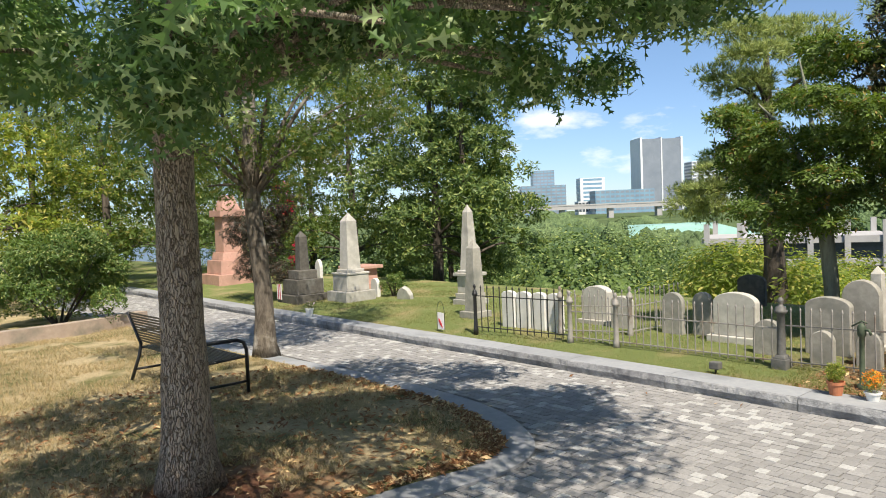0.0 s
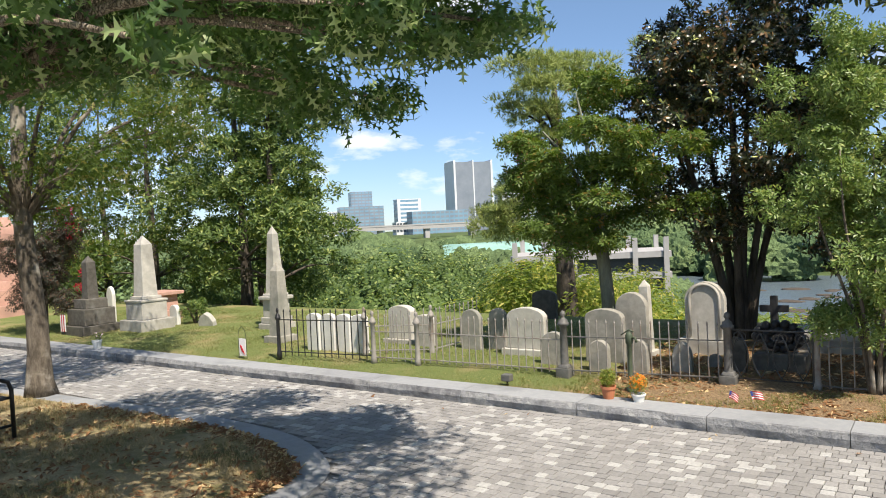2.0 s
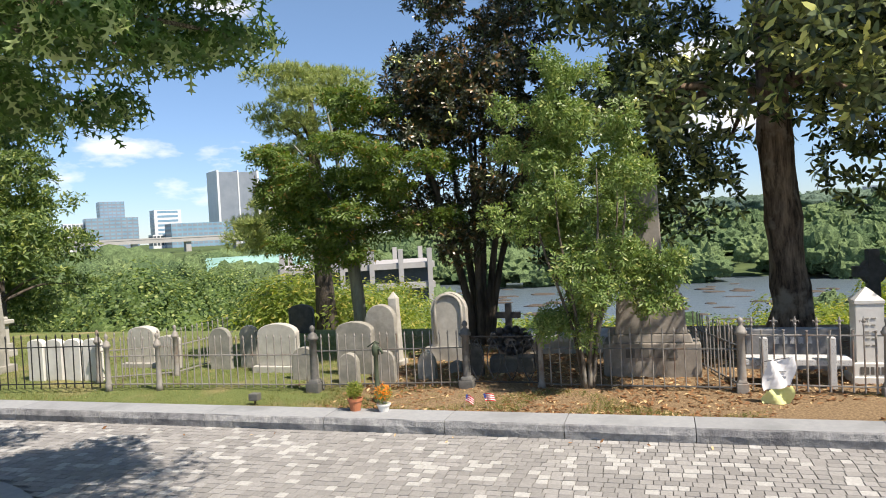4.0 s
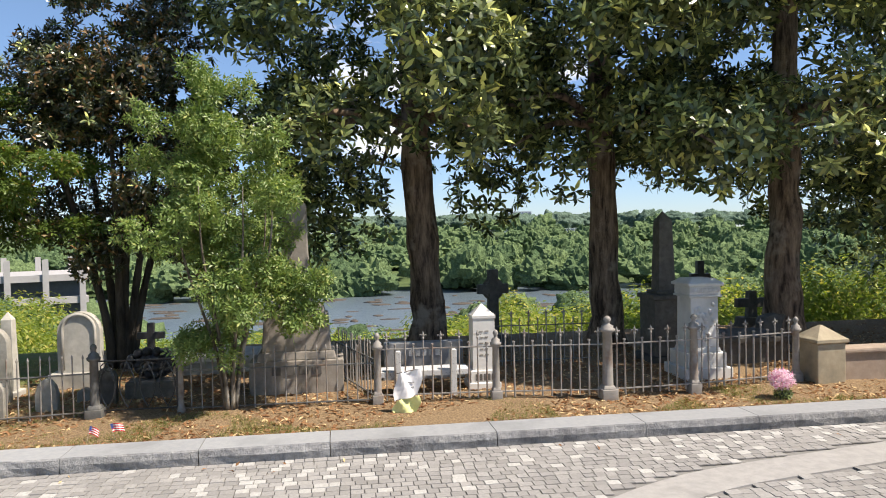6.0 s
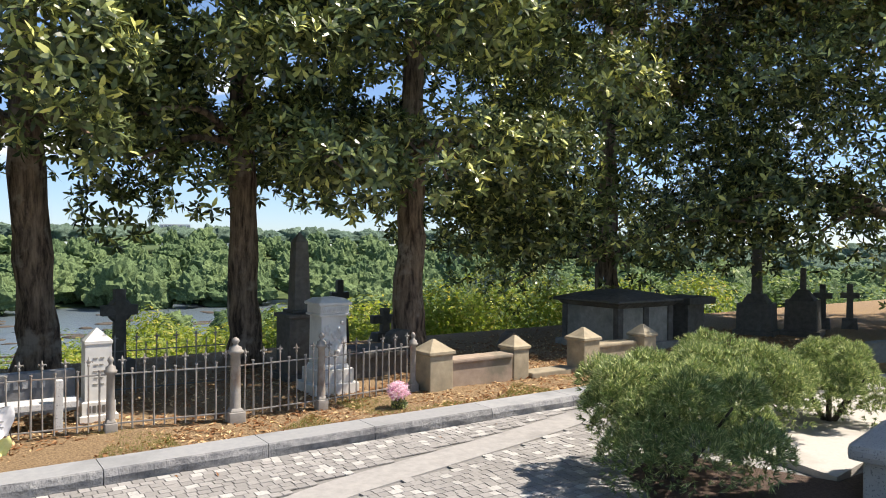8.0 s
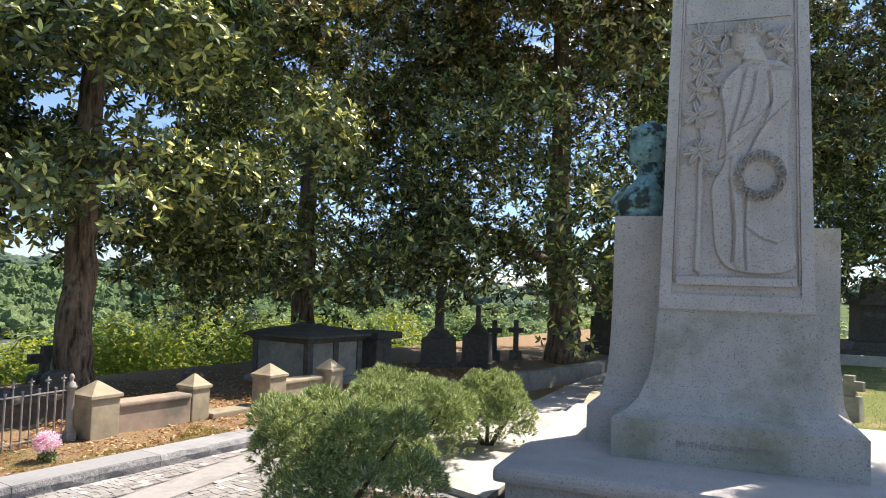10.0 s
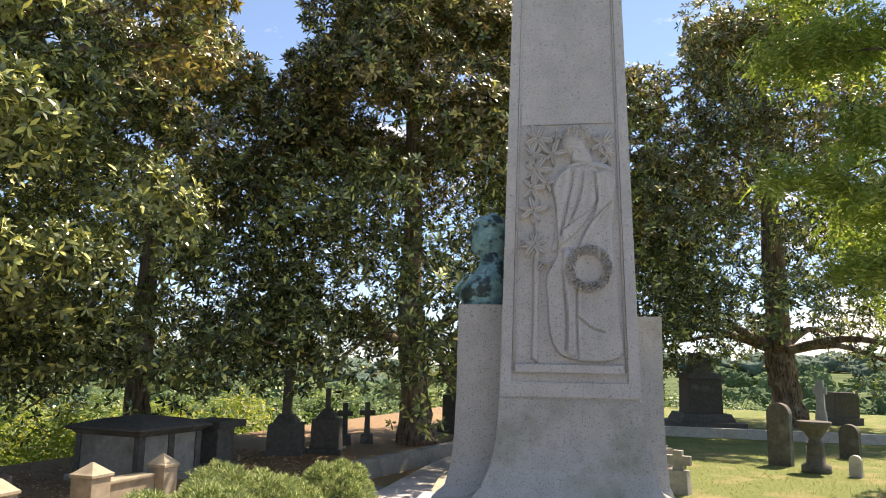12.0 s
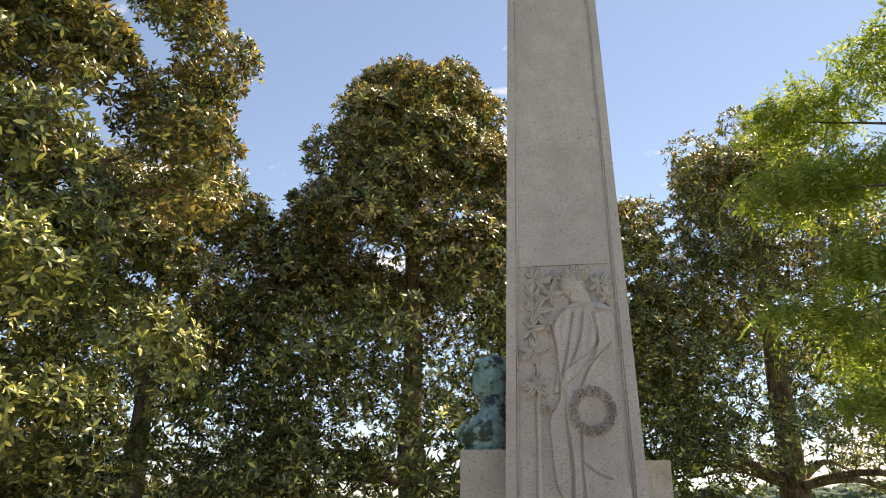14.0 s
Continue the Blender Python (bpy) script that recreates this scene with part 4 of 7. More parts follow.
def loft(bm, rings, n=22):
    """Ellipses (cx, rx, ry, z) joined upwards."""
    rs = [[bm.verts.new((cx + rx * math.cos(2 * math.pi * i / n), ry * math.sin(2 * math.pi * i / n), z)) for i in range(n)] for cx, rx, ry, z in rings]
    for a, b in zip(rs, rs[1:]):
        for i in range(n):
            bm.faces.new((a[i], a[(i + 1) % n], b[(i + 1) % n], b[i]))
    bm.faces.new(rs[0][::-1])
    bm.faces.new(rs[-1])


loft(bm, [(0.0, 0.185, 0.17, 0.0), (0.0, 0.185, 0.17, 0.022), (-0.004, 0.17, 0.16, 0.028), (-0.01, 0.20, 0.20, 0.07), (-0.004, 0.20, 0.215, 0.12), (0.012, 0.188, 0.22, 0.17), (0.032, 0.17, 0.205, 0.22), (0.062, 0.138, 0.16, 0.28), (0.076, 0.115, 0.12, 0.33), (0.078, 0.106, 0.10, 0.38), (0.072, 0.104, 0.098, 0.45)])
loft(bm, [(0.06, 0.09, 0.07, 0.42), (0.035, 0.125, 0.09, 0.455), (0.038, 0.142, 0.105, 0.50), (0.045, 0.150, 0.120, 0.56), (0.05, 0.158, 0.130, 0.62), (0.056, 0.158, 0.134, 0.67), (0.062, 0.142, 0.122, 0.73), (0.068, 0.10, 0.09, 0.775), (0.07, 0.03, 0.03, 0.79)])
tube(bm, [(-0.095, 0, 0.625), (-0.115, 0, 0.585), (-0.128, 0, 0.56), (-0.095, 0, 0.548)], [0.014, 0.02, 0.024, 0.016], 8)
blob(bm, (-0.085, 0, 0.475), (0.03, 0.04, 0.024))
for s in (1, -1):
    blob(bm, (0.07, s * 0.128, 0.57), (0.03, 0.015, 0.042))
for k in range(70):
    a, e = k * 2.4, 0.02 + 1.4 * ((k * 0.618) % 1)
    p = Vector((0.062 + 0.158 * math.cos(a) * math.cos(e), 0.132 * math.sin(a) * math.cos(e), 0.655 + 0.135 * math.sin(e)))
    if p.x > -0.03 or p.z > 0.72:
        blob(bm, p, (0.035, 0.03, 0.022), (k * 31, k * 17, 0), 8)
for k in range(5):
    tube(bm, [(-0.20 + 0.02 * k, -0.16 + 0.05 * k, 0.05), (-0.22 + 0.05 * k, -0.10 + 0.05 * k, 0.14), (-0.12 + 0.03 * k, -0.05 + 0.04 * k, 0.27)], [0.012, 0.018, 0.01], 6)
for v in bm.verts:
    v.co += 0.006 * noise.noise_vector(v.co * 22)
bust = part("bust", bm, M_BRONZE, None, smooth=True)
tagged(bust, "green-patinated bronze bust on a granite pedestal", "sculpture")
bust.matrix_basis = MON @ pose(0.09, 1.04, 2.962) @ Matrix.Diagonal((1.36, 1.36, 1.36, 1))

# ---------------------------------------------------------------- trees


def tree(name, x, y, label, z0=None):
    z = float(height(x, y)) if z0 is None else z0
    return thing(name, label, "tree" if "shrub" not in name else "shrub", pose(x, y, z - 0.03))


def trunk_part(parent, pts, radii, material, name="trunk", n=12, bumpy=0.25, flare=True):
    """A tapered trunk or limb through points, its foot spread."""
    p = spline([(a[0], a[1]) for a in pts], 5)
    z = spline([(a[2], r) for a, r in zip(pts, radii)], 5)
    rad = list(z[:, 1])
    if flare:
        for i in range(min(4, len(rad))):
            rad[i] *= (1.45, 1.22, 1.1, 1.04)[i]
    bm = tube(bmesh.new(), [(a[0], a[1], b[0]) for a, b in zip(p, z)], rad, n, bumpy)
    return part(name, bm, material, parent, smooth=True)


def limbs(parent, start, ends, r0, material, n=7):
    parent = next((c for c in parent.children if c.name.startswith("trunk")), parent)
    for e in ends:
        s, e = Vector(start), Vector(e)
        mid = s.lerp(e, 0.5) + Vector((0, 0, 0.12 * (e - s).length))
        trunk_part(parent, [tuple(s), tuple(mid), tuple(e)], [r0, r0 * 0.6, r0 * 0.2], material, "limb", n, 0.15, False)


def crown(parent, clumps, count, template, size, material, name="crown", label="", shell=0.5, jitter=0.5, keep=None, up=0.0):
    pos, out = on_clumps(clumps, count, shell, up)
    if keep is not None:
        k = keep(pos)
        pos, out = pos[k], out[k]
    return scatter(name, pos, out, template, size, material, parent, label, jitter)


def cone_clumps(n, z0, z1, r0, r1, size, seed, squash=0.75):
    """Clumps spread through a tall crown whose reach goes from r0 below to r1 on top."""
    r = np.random.RandomState(seed)
    out = []
    for i in range(n):
        f = (i + 0.5) / n
        z = z0 + (z1 - z0) * f
        reach = (r0 + (r1 - r0) * f ** 1.3) * r.uniform(0.35, 1.05) ** 0.6
        a = i * 2.4 + r.uniform(-0.4, 0.4)
        s = size * r.uniform(0.55, 1.3) * (1 - 0.3 * f)
        rise = 0.4 + 0.5 * (n > 60)
        out.append((reach * math.cos(a), reach * math.sin(a), z + r.uniform(-rise, rise), s, s, s * squash))
    return out


# big magnolias along the terrace
def magnolia(x, y, radius, lean, z0, z1, r0, seed, count, brown=0, extra=(), n=26, csize=1.15, big=(0.14, 0.215)):
    t = tree("magnolia_tree", x, y, "tall dark glossy-leaved magnolia with massive brown trunk")
    trunk_part(t, [(0, 0, 0), (lean[0] * 0.3, lean[1] * 0.3, 1.4), (lean[0], lean[1], 3.4), (lean[0] * 1.3, lean[1] * 1.3, z1 * 0.6), (lean[0] * 1.3, lean[1] * 1.3, z1 * 0.92)], [radius, radius * 0.93, radius * 0.8, radius * 0.45, 0.04], M_BARK_MAG, bumpy=0.35)
    cl = [(a + lean[0], b + lean[1], c, d, e, f) for a, b, c, d, e, f in cone_clumps(n, z0, z1, r0, r0 * 0.28, csize, seed)] + list(extra)
    limbs(t, (lean[0] * 1.05, lean[1] * 1.05, z0 * 1.05), [c[:3] for c in cl[:8]], radius * 0.32, M_BARK_MAG)
    crown(t, cl, int(count * 0.85), WHORL, big, M_LEAF_MAG, shell=0.7, jitter=0.35, up=0.5)
    if brown:
        # upper clumps only: painted sunlit treetops
        crown(t, [c for c in cl if c[2] > z0 + 0.38 * (z1 - z0)], int(brown * 2.0), WHORL, big, M_LEAF_MAG_BROWN, "bronze_leaves", shell=0.7, jitter=0.35, up=0.4)
    return t


magnolia(11.45, -2.15, 0.26, (-0.25, 0.2), 3.3, 12.0, 3.0, 1, 10500, 0, n=120, csize=0.68, extra=[(0.9, 1.4, 2.3, 0.9, 0.9, 0.8), (0.9, -1.2, 2.5, 0.7, 0.7, 0.6), (-1.2, 1.5, 3.2, 0.9, 0.9, 0.7), (-1.6, 0.2, 3.6, 0.9, 0.9, 0.7), (0.3, 2.6, 3.2, 1.2, 1.2, 1.0), (0.6, 2.3, 2.0, 1.1, 1.1, 0.8), (-0.2, -1.3, 3.6, 0.9, 0.9, 0.6)])
magnolia(11.2, -4.95, 0.24, (-0.1, 0.1), 3.3, 12.0, 2.8, 2, 10000, 0, n=115, csize=0.68, extra=[(-0.8, 0.9, 2.75, 0.55, 0.55, 0.45), (-0.9, -0.7, 2.8, 0.6, 0.6, 0.45), (-1.4, -0.2, 3.4, 0.9, 0.9, 0.6)])
third = magnolia(10.3, -7.4, 0.26, (0.2, -0.2), 3.2, 13.0, 3.2, 3, 13500, 2300, n=130, csize=0.76, extra=[(0.6, -3.0, 1.95, 1.2, 1.2, 0.5), (-0.6, -3.6, 2.3, 1.0, 1.0, 0.6), (1.6, -4.4, 2.2, 1.2, 1.2, 0.7), (0.2, -2.4, 2.4, 1.3, 1.3, 0.75), (0.9, -3.6, 2.5, 1.3, 1.3, 0.8), (-0.8, -2.2, 3.4, 1.1, 1.1, 0.9), (-1.3, -3.2, 4.6, 1.2, 1.2, 1.0), (-1.0, -1.4, 3.4, 0.9, 0.9, 0.7), (1.6, -1.6, 2.6, 1.2, 1.2, 0.8), (-0.6, 1.0, 2.9, 0.6, 0.6, 0.45), (-1.6, -2.8, 8.6, 0.9, 0.9, 0.6), (-2.2, -3.2, 10.0, 0.8, 0.8, 0.6), (-1.4, -3.4, 9.4, 0.9, 0.9, 0.6), (-1.8, -2.6, 11.0, 0.8, 0.8, 0.6), (-2.4, -2.6, 8.0, 0.8, 0.8, 0.5), (-1.0, -3.0, 11.8, 0.8, 0.8, 0.6), (-1.6, -3.6, 7.4, 0.8, 0.8, 0.5)])
limbs(third, (0.2, -0.2, 5.2), [(-0.9, -2.6, 8.0), (-1.9, -3.6, 7.6), (-1.4, -1.2, 8.8), (-0.9, 0.5, 5.6)], 0.11, M_BARK_MAG, 9)
magnolia(7.7, -19.7, 0.42, (0.1, 0.3), 2.5, 14.6, 5.2, 4, 16000, 4600, n=190, csize=1.2, big=(0.17, 0.24), extra=[(-1.0, 3.0, 3.0, 1.4, 1.4, 0.8), (1.5, 2.5, 3.0, 1.5, 1.5, 0.9), (-2.6, 1.6, 3.4, 1.4, 1.4, 1.0)])
# added tree: low crown fills a dark foliage mass and shades the terrace
magnolia(12.9, -15.0, 0.30, (0.0, 0.0), 1.5, 10.5, 4.4, 6, 9500, 1100, n=105, csize=1.15, big=(0.17, 0.24))
magnolia(-2.4, -33.0, 0.6, (0.3, 0.3), 2.9, 17.5, 6.6, 7, 10500, 1800, n=140, csize=1.6, big=(0.21, 0.30))
magnolia(3.8, -29.5, 0.3, (0.0, 0.2), 2.2, 13.5, 4.4, 8, 6500, 1100, n=100, csize=1.3, big=(0.2, 0.28))


# dark broad-leaved tree with several stems
t = tree("evergreen_tree", 11.1, 2.3, "dark multi-stemmed evergreen with bronze leaf undersides")
for i, (a, b) in enumerate(((0.35, 0.5), (-0.1, -0.1), (0.2, -0.35), (0.5, 0.1), (-0.25, 0.3), (0.0, -0.25), (-0.3, -0.05), (0.1, 0.2))):
    trunk_part(t, [(a * 0.3, b * 0.3, 0), (a * 0.7, b * 0.7, 1.0), (a * 1.5, b * 1.6, 2.3), (a * 2.2, b * 2.4, 3.4)], [0.062, 0.054, 0.042, 0.02], M_BARK_DARK, "stem", 8)
cl = cone_clumps(62, 1.9, 6.5, 1.42, 0.6, 0.55, 11)
crown(t, cl + [(0.1, 0.2, 2.0, 0.8, 0.8, 0.4), (-0.3, -0.4, 2.3, 0.7, 0.7, 0.4), (0.2, -0.7, 1.8, 0.5, 0.5, 0.3)], 6500, WHORL, (0.085, 0.125), M_LEAF_EVER, shell=0.5)
crown(t, cl, 420, WHORL, (0.085, 0.125), M_LEAF_MAG, "outer_leaves", shell=0.8)

# crape myrtle
t = tree("crape_myrtle_tree", 9.75, 3.75, "crape myrtle with lichen-grey trunk and pink flower heads")
trunk_part(t, [(0, 0, 0), (0.02, 0.02, 0.9), (0.0, 0.1, 1.8), (0.05, 0.2, 2.8)], [0.10, 0.09, 0.085, 0.04], M_BARK_GREY)
cl = [(0.1, 0.75, 2.5, 0.75, 0.7, 0.6), (0.0, 0.1, 2.9, 0.8, 0.75, 0.65), (0.2, 1.0, 3.2, 0.6, 0.6, 0.5), (0.1, 0.4, 3.7, 0.6, 0.6, 0.5), (0.0, -0.5, 2.7, 0.7, 0.6, 0.6), (-0.2, 0.5, 2.1, 0.6, 0.7, 0.4), (0.1, 1.3, 2.6, 0.45, 0.45, 0.45)]
limbs(t, (0, 0.1, 1.75), [c[:3] for c in cl], 0.05, M_BARK_GREY)
rs = np.random.RandomState(62)
cl = [(a + rs.uniform(-0.95, 0.95) * d, b - 0.2 + rs.uniform(-1.0, 1.0) * e, c - 0.38 + rs.uniform(-0.9, 0.9) * f, d * 0.42, e * 0.45, f * 0.26) for a, b, c, d, e, f in cl for _ in range(8)]
crown(t, cl, 7000, TWIG, (0.09, 0.135), M_LEAF_CRAPE, shell=0.4, up=0.4)
crown(t, [(0.05, 1.28, 2.85, 0.07, 0.10, 0.24), (0.0, 1.2, 2.55, 0.06, 0.08, 0.14)], 130, SPRAY, (0.04, 0.06), M_PINK, "flower_heads", "bright pink flower heads")["kind"] = "stuff"

# light green shrub tree by the drive
t = tree("shrub_tree", 8.25, 0.42, "loose pale green small-leaved shrub growing through the fence")
for i in range(7):
    a = i * 0.9
    trunk_part(t, [(0.05 * math.cos(a), 0.05 * math.sin(a), 0), (0.15 * math.cos(a), 0.15 * math.sin(a), 0.7), (0.4 * math.cos(a), 0.45 * math.sin(a), 1.7), (0.42 * math.cos(a), 0.5 * math.sin(a), 2.4)], [0.022, 0.02, 0.013, 0.005], M_BARK_OAK2, "stem", 6)
cl = [(0, -0.12, 1.2, 0.5, 0.55, 0.5), (0.0, -0.35, 1.6, 0.5, 0.6, 0.5), (0, 0.38, 1.8, 0.5, 0.55, 0.5), (0.1, 0.1, 2.2, 0.6, 0.75, 0.5), (0, 0.3, 2.8, 0.5, 0.6, 0.45), (0, -0.2, 2.7, 0.4, 0.5, 0.45), (0, 0.1, 3.3, 0.3, 0.4, 0.4), (-0.1, -0.6, 1.15, 0.35, 0.4, 0.35), (-0.1, 0.2, 0.75, 0.3, 0.3, 0.2)]
rs = np.random.RandomState(61)
cl = [(a + rs.uniform(-0.9, 0.9) * d, b + rs.uniform(-0.95, 0.95) * e, c + rs.uniform(-0.8, 0.8) * f, d * 0.36, e * 0.36, f * 0.36) for a, b, c, d, e, f in cl for _ in range(9)]
crown(t, cl, 6800, TWIG, (0.065, 0.105), M_LEAF_SHRUB, shell=0.4, jitter=0.7)

# pine behind the graves
t = tree("pine_tree", 15.5, 7.1, "spreading pine with tufted needles and scaly trunk", -0.4)
trunk_part(t, [(0, 0, 0), (-0.2, -0.05, 2), (0.2, 0.2, 4.0), (0.2, 0.2, 5.7)], [0.22, 0.19, 0.14, 0.05], M_BARK_DARK)
rp = np.random.RandomState(17)
cl = []
for i in range(60):
    z = rp.uniform(1.9, 3.5) if i % 3 == 0 else rp.uniform(3.9, 6.3)
    yy = rp.uniform(-2.4, 1.2) if z > 3.7 else rp.uniform(0.1, 2.1)
    cl.append((rp.uniform(-1.0, 1.2), yy, z, rp.uniform(0.3, 0.55), rp.uniform(0.35, 0.65), rp.uniform(0.14, 0.24)))
cl.sort(key=lambda c: c[2])
limbs(t, (0.15, 0.25, 3.3), [c[:3] for c in cl[:12]], 0.06, M_BARK_DARK)
limbs(t, (0.2, 0.2, 4.4), [c[:3] for c in cl[14:40:2]], 0.05, M_BARK_DARK)
crown(t, cl, 5200, NEEDLES, (0.13, 0.20), M_NEEDLE_TREE, shell=0.4, up=0.5)

# the oak at the drive's edge
OAK = Vector((2.0, 5.35, 0))
t = tree("oak_tree", OAK.x, OAK.y, "oak with ridged brown bark and lobed leaves", 0.06)
trunk_part(t, [(0, 0, 0), (0.0, -0.02, 1.0), (0.01, 0.0, 2.0), (0.03, 0.02, 2.9), (0.05, 0.05, 4.6), (0.1, 0.1, 6.5)], [0.185, 0.165, 0.148, 0.14, 0.09, 0.03], M_BARK_OAK, n=20, bumpy=0.12)
near = [(-0.55, -1.3, 2.75, 0.5, 0.5, 0.42), (-0.15, -0.75, 3.1, 0.6, 0.6, 0.5), (-1.3, -0.6, 3.0, 0.7, 0.7, 0.45), (0.6, -0.8, 3.35, 0.7, 0.7, 0.45), (1.35, -1.0, 3.45, 0.7, 0.7, 0.42), (2.0, -1.5, 3.6, 0.7, 0.7, 0.45), (2.4, -2.3, 3.75, 0.6, 0.6, 0.45), (1.3, -1.9, 3.8, 0.7, 0.7, 0.4), (0.4, -1.9, 3.9, 0.8, 0.7, 0.4), (-1.0, -1.9, 3.8, 0.8, 0.8, 0.5), (1.2, 0.6, 3.6, 0.9, 0.9, 0.5), (-0.9, 0.9, 3.5, 0.9, 0.9, 0.5), (2.2, 0.0, 4.0, 0.9, 0.9, 0.5),
        (2.9, -1.2, 4.1, 0.7, 0.7, 0.5), (2.0, -2.7, 3.75, 0.55, 0.55, 0.34), (2.5, -3.0, 3.95, 0.55, 0.55, 0.36), (1.6, -2.4, 3.55, 0.5, 0.5, 0.32), (2.95, -2.8, 4.0, 0.5, 0.5, 0.34), (2.2, -3.3, 4.2, 0.5, 0.5, 0.34), (1.7, -2.5, 3.2, 0.4, 0.4, 0.2), (2.3, -2.6, 3.25, 0.42, 0.42, 0.2), (2.9, -2.5, 3.45, 0.4, 0.4, 0.22), (2.75, -3.0, 3.4, 0.35, 0.35, 0.18), (1.4, -2.9, 3.25, 0.3, 0.3, 0.16), (2.5, -1.4, 3.0, 0.35, 0.35, 0.25), (2.1, -1.6, 3.1, 0.4, 0.4, 0.25), (2.9, -1.7, 3.05, 0.35, 0.35, 0.22), (2.3, -0.9, 3.2, 0.4, 0.4, 0.3), (-1.02, -3.2, 2.66, 0.2, 0.2, 0.1), (-0.1, -3.0, 2.76, 0.2, 0.2, 0.13), (-0.6, -2.8, 2.95, 0.3, 0.3, 0.12), (0.2, 0.9, 4.4, 1.1, 1.1, 0.7), (0.6, -0.6, 5.0, 1.2, 1.2, 0.7), (-1.2, -0.6, 4.6, 1.0, 1.0, 0.7), (1.9, -0.9, 5.0, 1.0, 1.0, 0.6), (0.1, 0.2, 6.0, 1.2, 1.2, 0.8), (-2.0, 0.3, 3.7, 0.9, 0.9, 0.6), (-2.2, -1.4, 4.2, 0.9, 0.9, 0.6)]
over = [(1.0, -3.9, 5.0, 0.9, 0.9, 0.5), (1.9, -4.3, 4.9, 0.9, 0.8, 0.5), (0.0, -3.4, 4.9, 0.9, 0.9, 0.5), (-1.2, -3.3, 4.8, 0.9, 0.9, 0.5), (1.6, -3.3, 5.3, 0.9, 0.9, 0.5), (-0.6, -4.6, 5.3, 1.0, 1.0, 0.5), (-2.2, -4.0, 5.2, 1.0, 1.0, 0.5), (1.2, -4.8, 4.8, 0.8, 0.7, 0.4), (0.3, -4.6, 5.0, 0.9, 0.9, 0.4), (-1.0, -2.5, 5.2, 1.0, 1.0, 0.5), (-2.4, -2.4, 5.0, 1.0, 1.0, 0.5), (-0.2, -2.2, 5.4, 0.9, 0.9, 0.5)]
limbs(t, (-0.05, 0.1, 2.75), [c[:3] for c in near[:31]], 0.05, M_BARK_OAK)
limbs(t, (0.0, 0.1, 3.9), [c[:3] for c in near[31:] + over], 0.06, M_BARK_OAK)
crown(t, near[:31], 4600, OAK_SPRAY, (0.16, 0.23), M_LEAF_OAK, shell=0.3, jitter=0.6)
crown(t, near[31:], 650, OAK_SPRAY, (0.16, 0.23), M_LEAF_OAK, "middle_crown", shell=0.3, jitter=0.6)
crown(t, over, 2000, OAK_SPRAY, (0.15, 0.20), M_LEAF_OAK, "high_crown", shell=0.2, jitter=0.6)

t = tree("oak_tree", 4.92, 9.86, "slender young oak with mottled bark beside the drive", 0.03)
trunk_part(t, [(0, 0, 0), (0.02, 0.02, 1.0), (-0.05, 0.05, 2.2), (0.0, 0.1, 4.0), (0.1, 0.1, 6.0)], [0.15, 0.13, 0.12, 0.085, 0.03], M_BARK_OAK2, n=14, bumpy=0.15)
cl = [(0.3, -0.8, 3.0, 0.8, 0.8, 0.5), (-0.9, -0.2, 3.1, 0.9, 0.9, 0.55), (0.9, 0.1, 3.2, 0.8, 0.8, 0.5), (1.6, -0.6, 3.6, 0.9, 0.8, 0.5), (0.2, 0.9, 3.2, 0.9, 0.9, 0.6), (-0.2, -1.2, 4.1, 1.0, 1.0, 0.6), (1.1, -1.1, 4.4, 1.0, 1.0, 0.6), (-1.4, -0.9, 4.2, 1.0, 1.0, 0.7), (0.1, 0.0, 5.2, 1.3, 1.3, 0.9), (2.3, -0.2, 4.1, 0.8, 0.8, 0.5), (-2.0, 0.0, 3.3, 0.8, 0.8, 0.6), (1.9, 0.9, 4.6, 1.1, 1.1, 0.7), (-0.6, 0.4, 2.55, 0.7, 0.7, 0.4), (0.5, 0.2, 2.5, 0.6, 0.6, 0.4)]
limbs(t, (-0.03, 0.05, 2.4), [c[:3] for c in cl], 0.045, M_BARK_OAK2)
crown(t, cl, 3000, OAK_SPRAY, (0.13, 0.18), M_LEAF_OAK2, shell=0.3, jitter=0.6)


def leafy_tree(x, y, tall, low, reach, seed, count, leaf, size, template=SPRAY, bark=M_BARK_DARK, r=0.14, n=20, z0=None, name="broadleaf_tree", label="leafy green broadleaf tree in summer leaf"):
    t = tree(name, x, y, label, z0)
    trunk_part(t, [(0, 0, 0), (0.05, 0, tall * 0.3), (0, 0.1, tall * 0.6), (0.05, 0, tall * 0.9)], [r, r * 0.85, r * 0.5, 0.02], bark)
    cl = cone_clumps(n * 2, low, tall, reach, reach * 0.35, reach * 0.30, seed, 0.65)
    limbs(t, (0, 0.02, low), [c[:3] for c in cl[:6]], r * 0.35, bark)
    crown(t, cl, int(count * 1.35), template, size, leaf, shell=0.55, jitter=0.4, up=0.35)
    return t


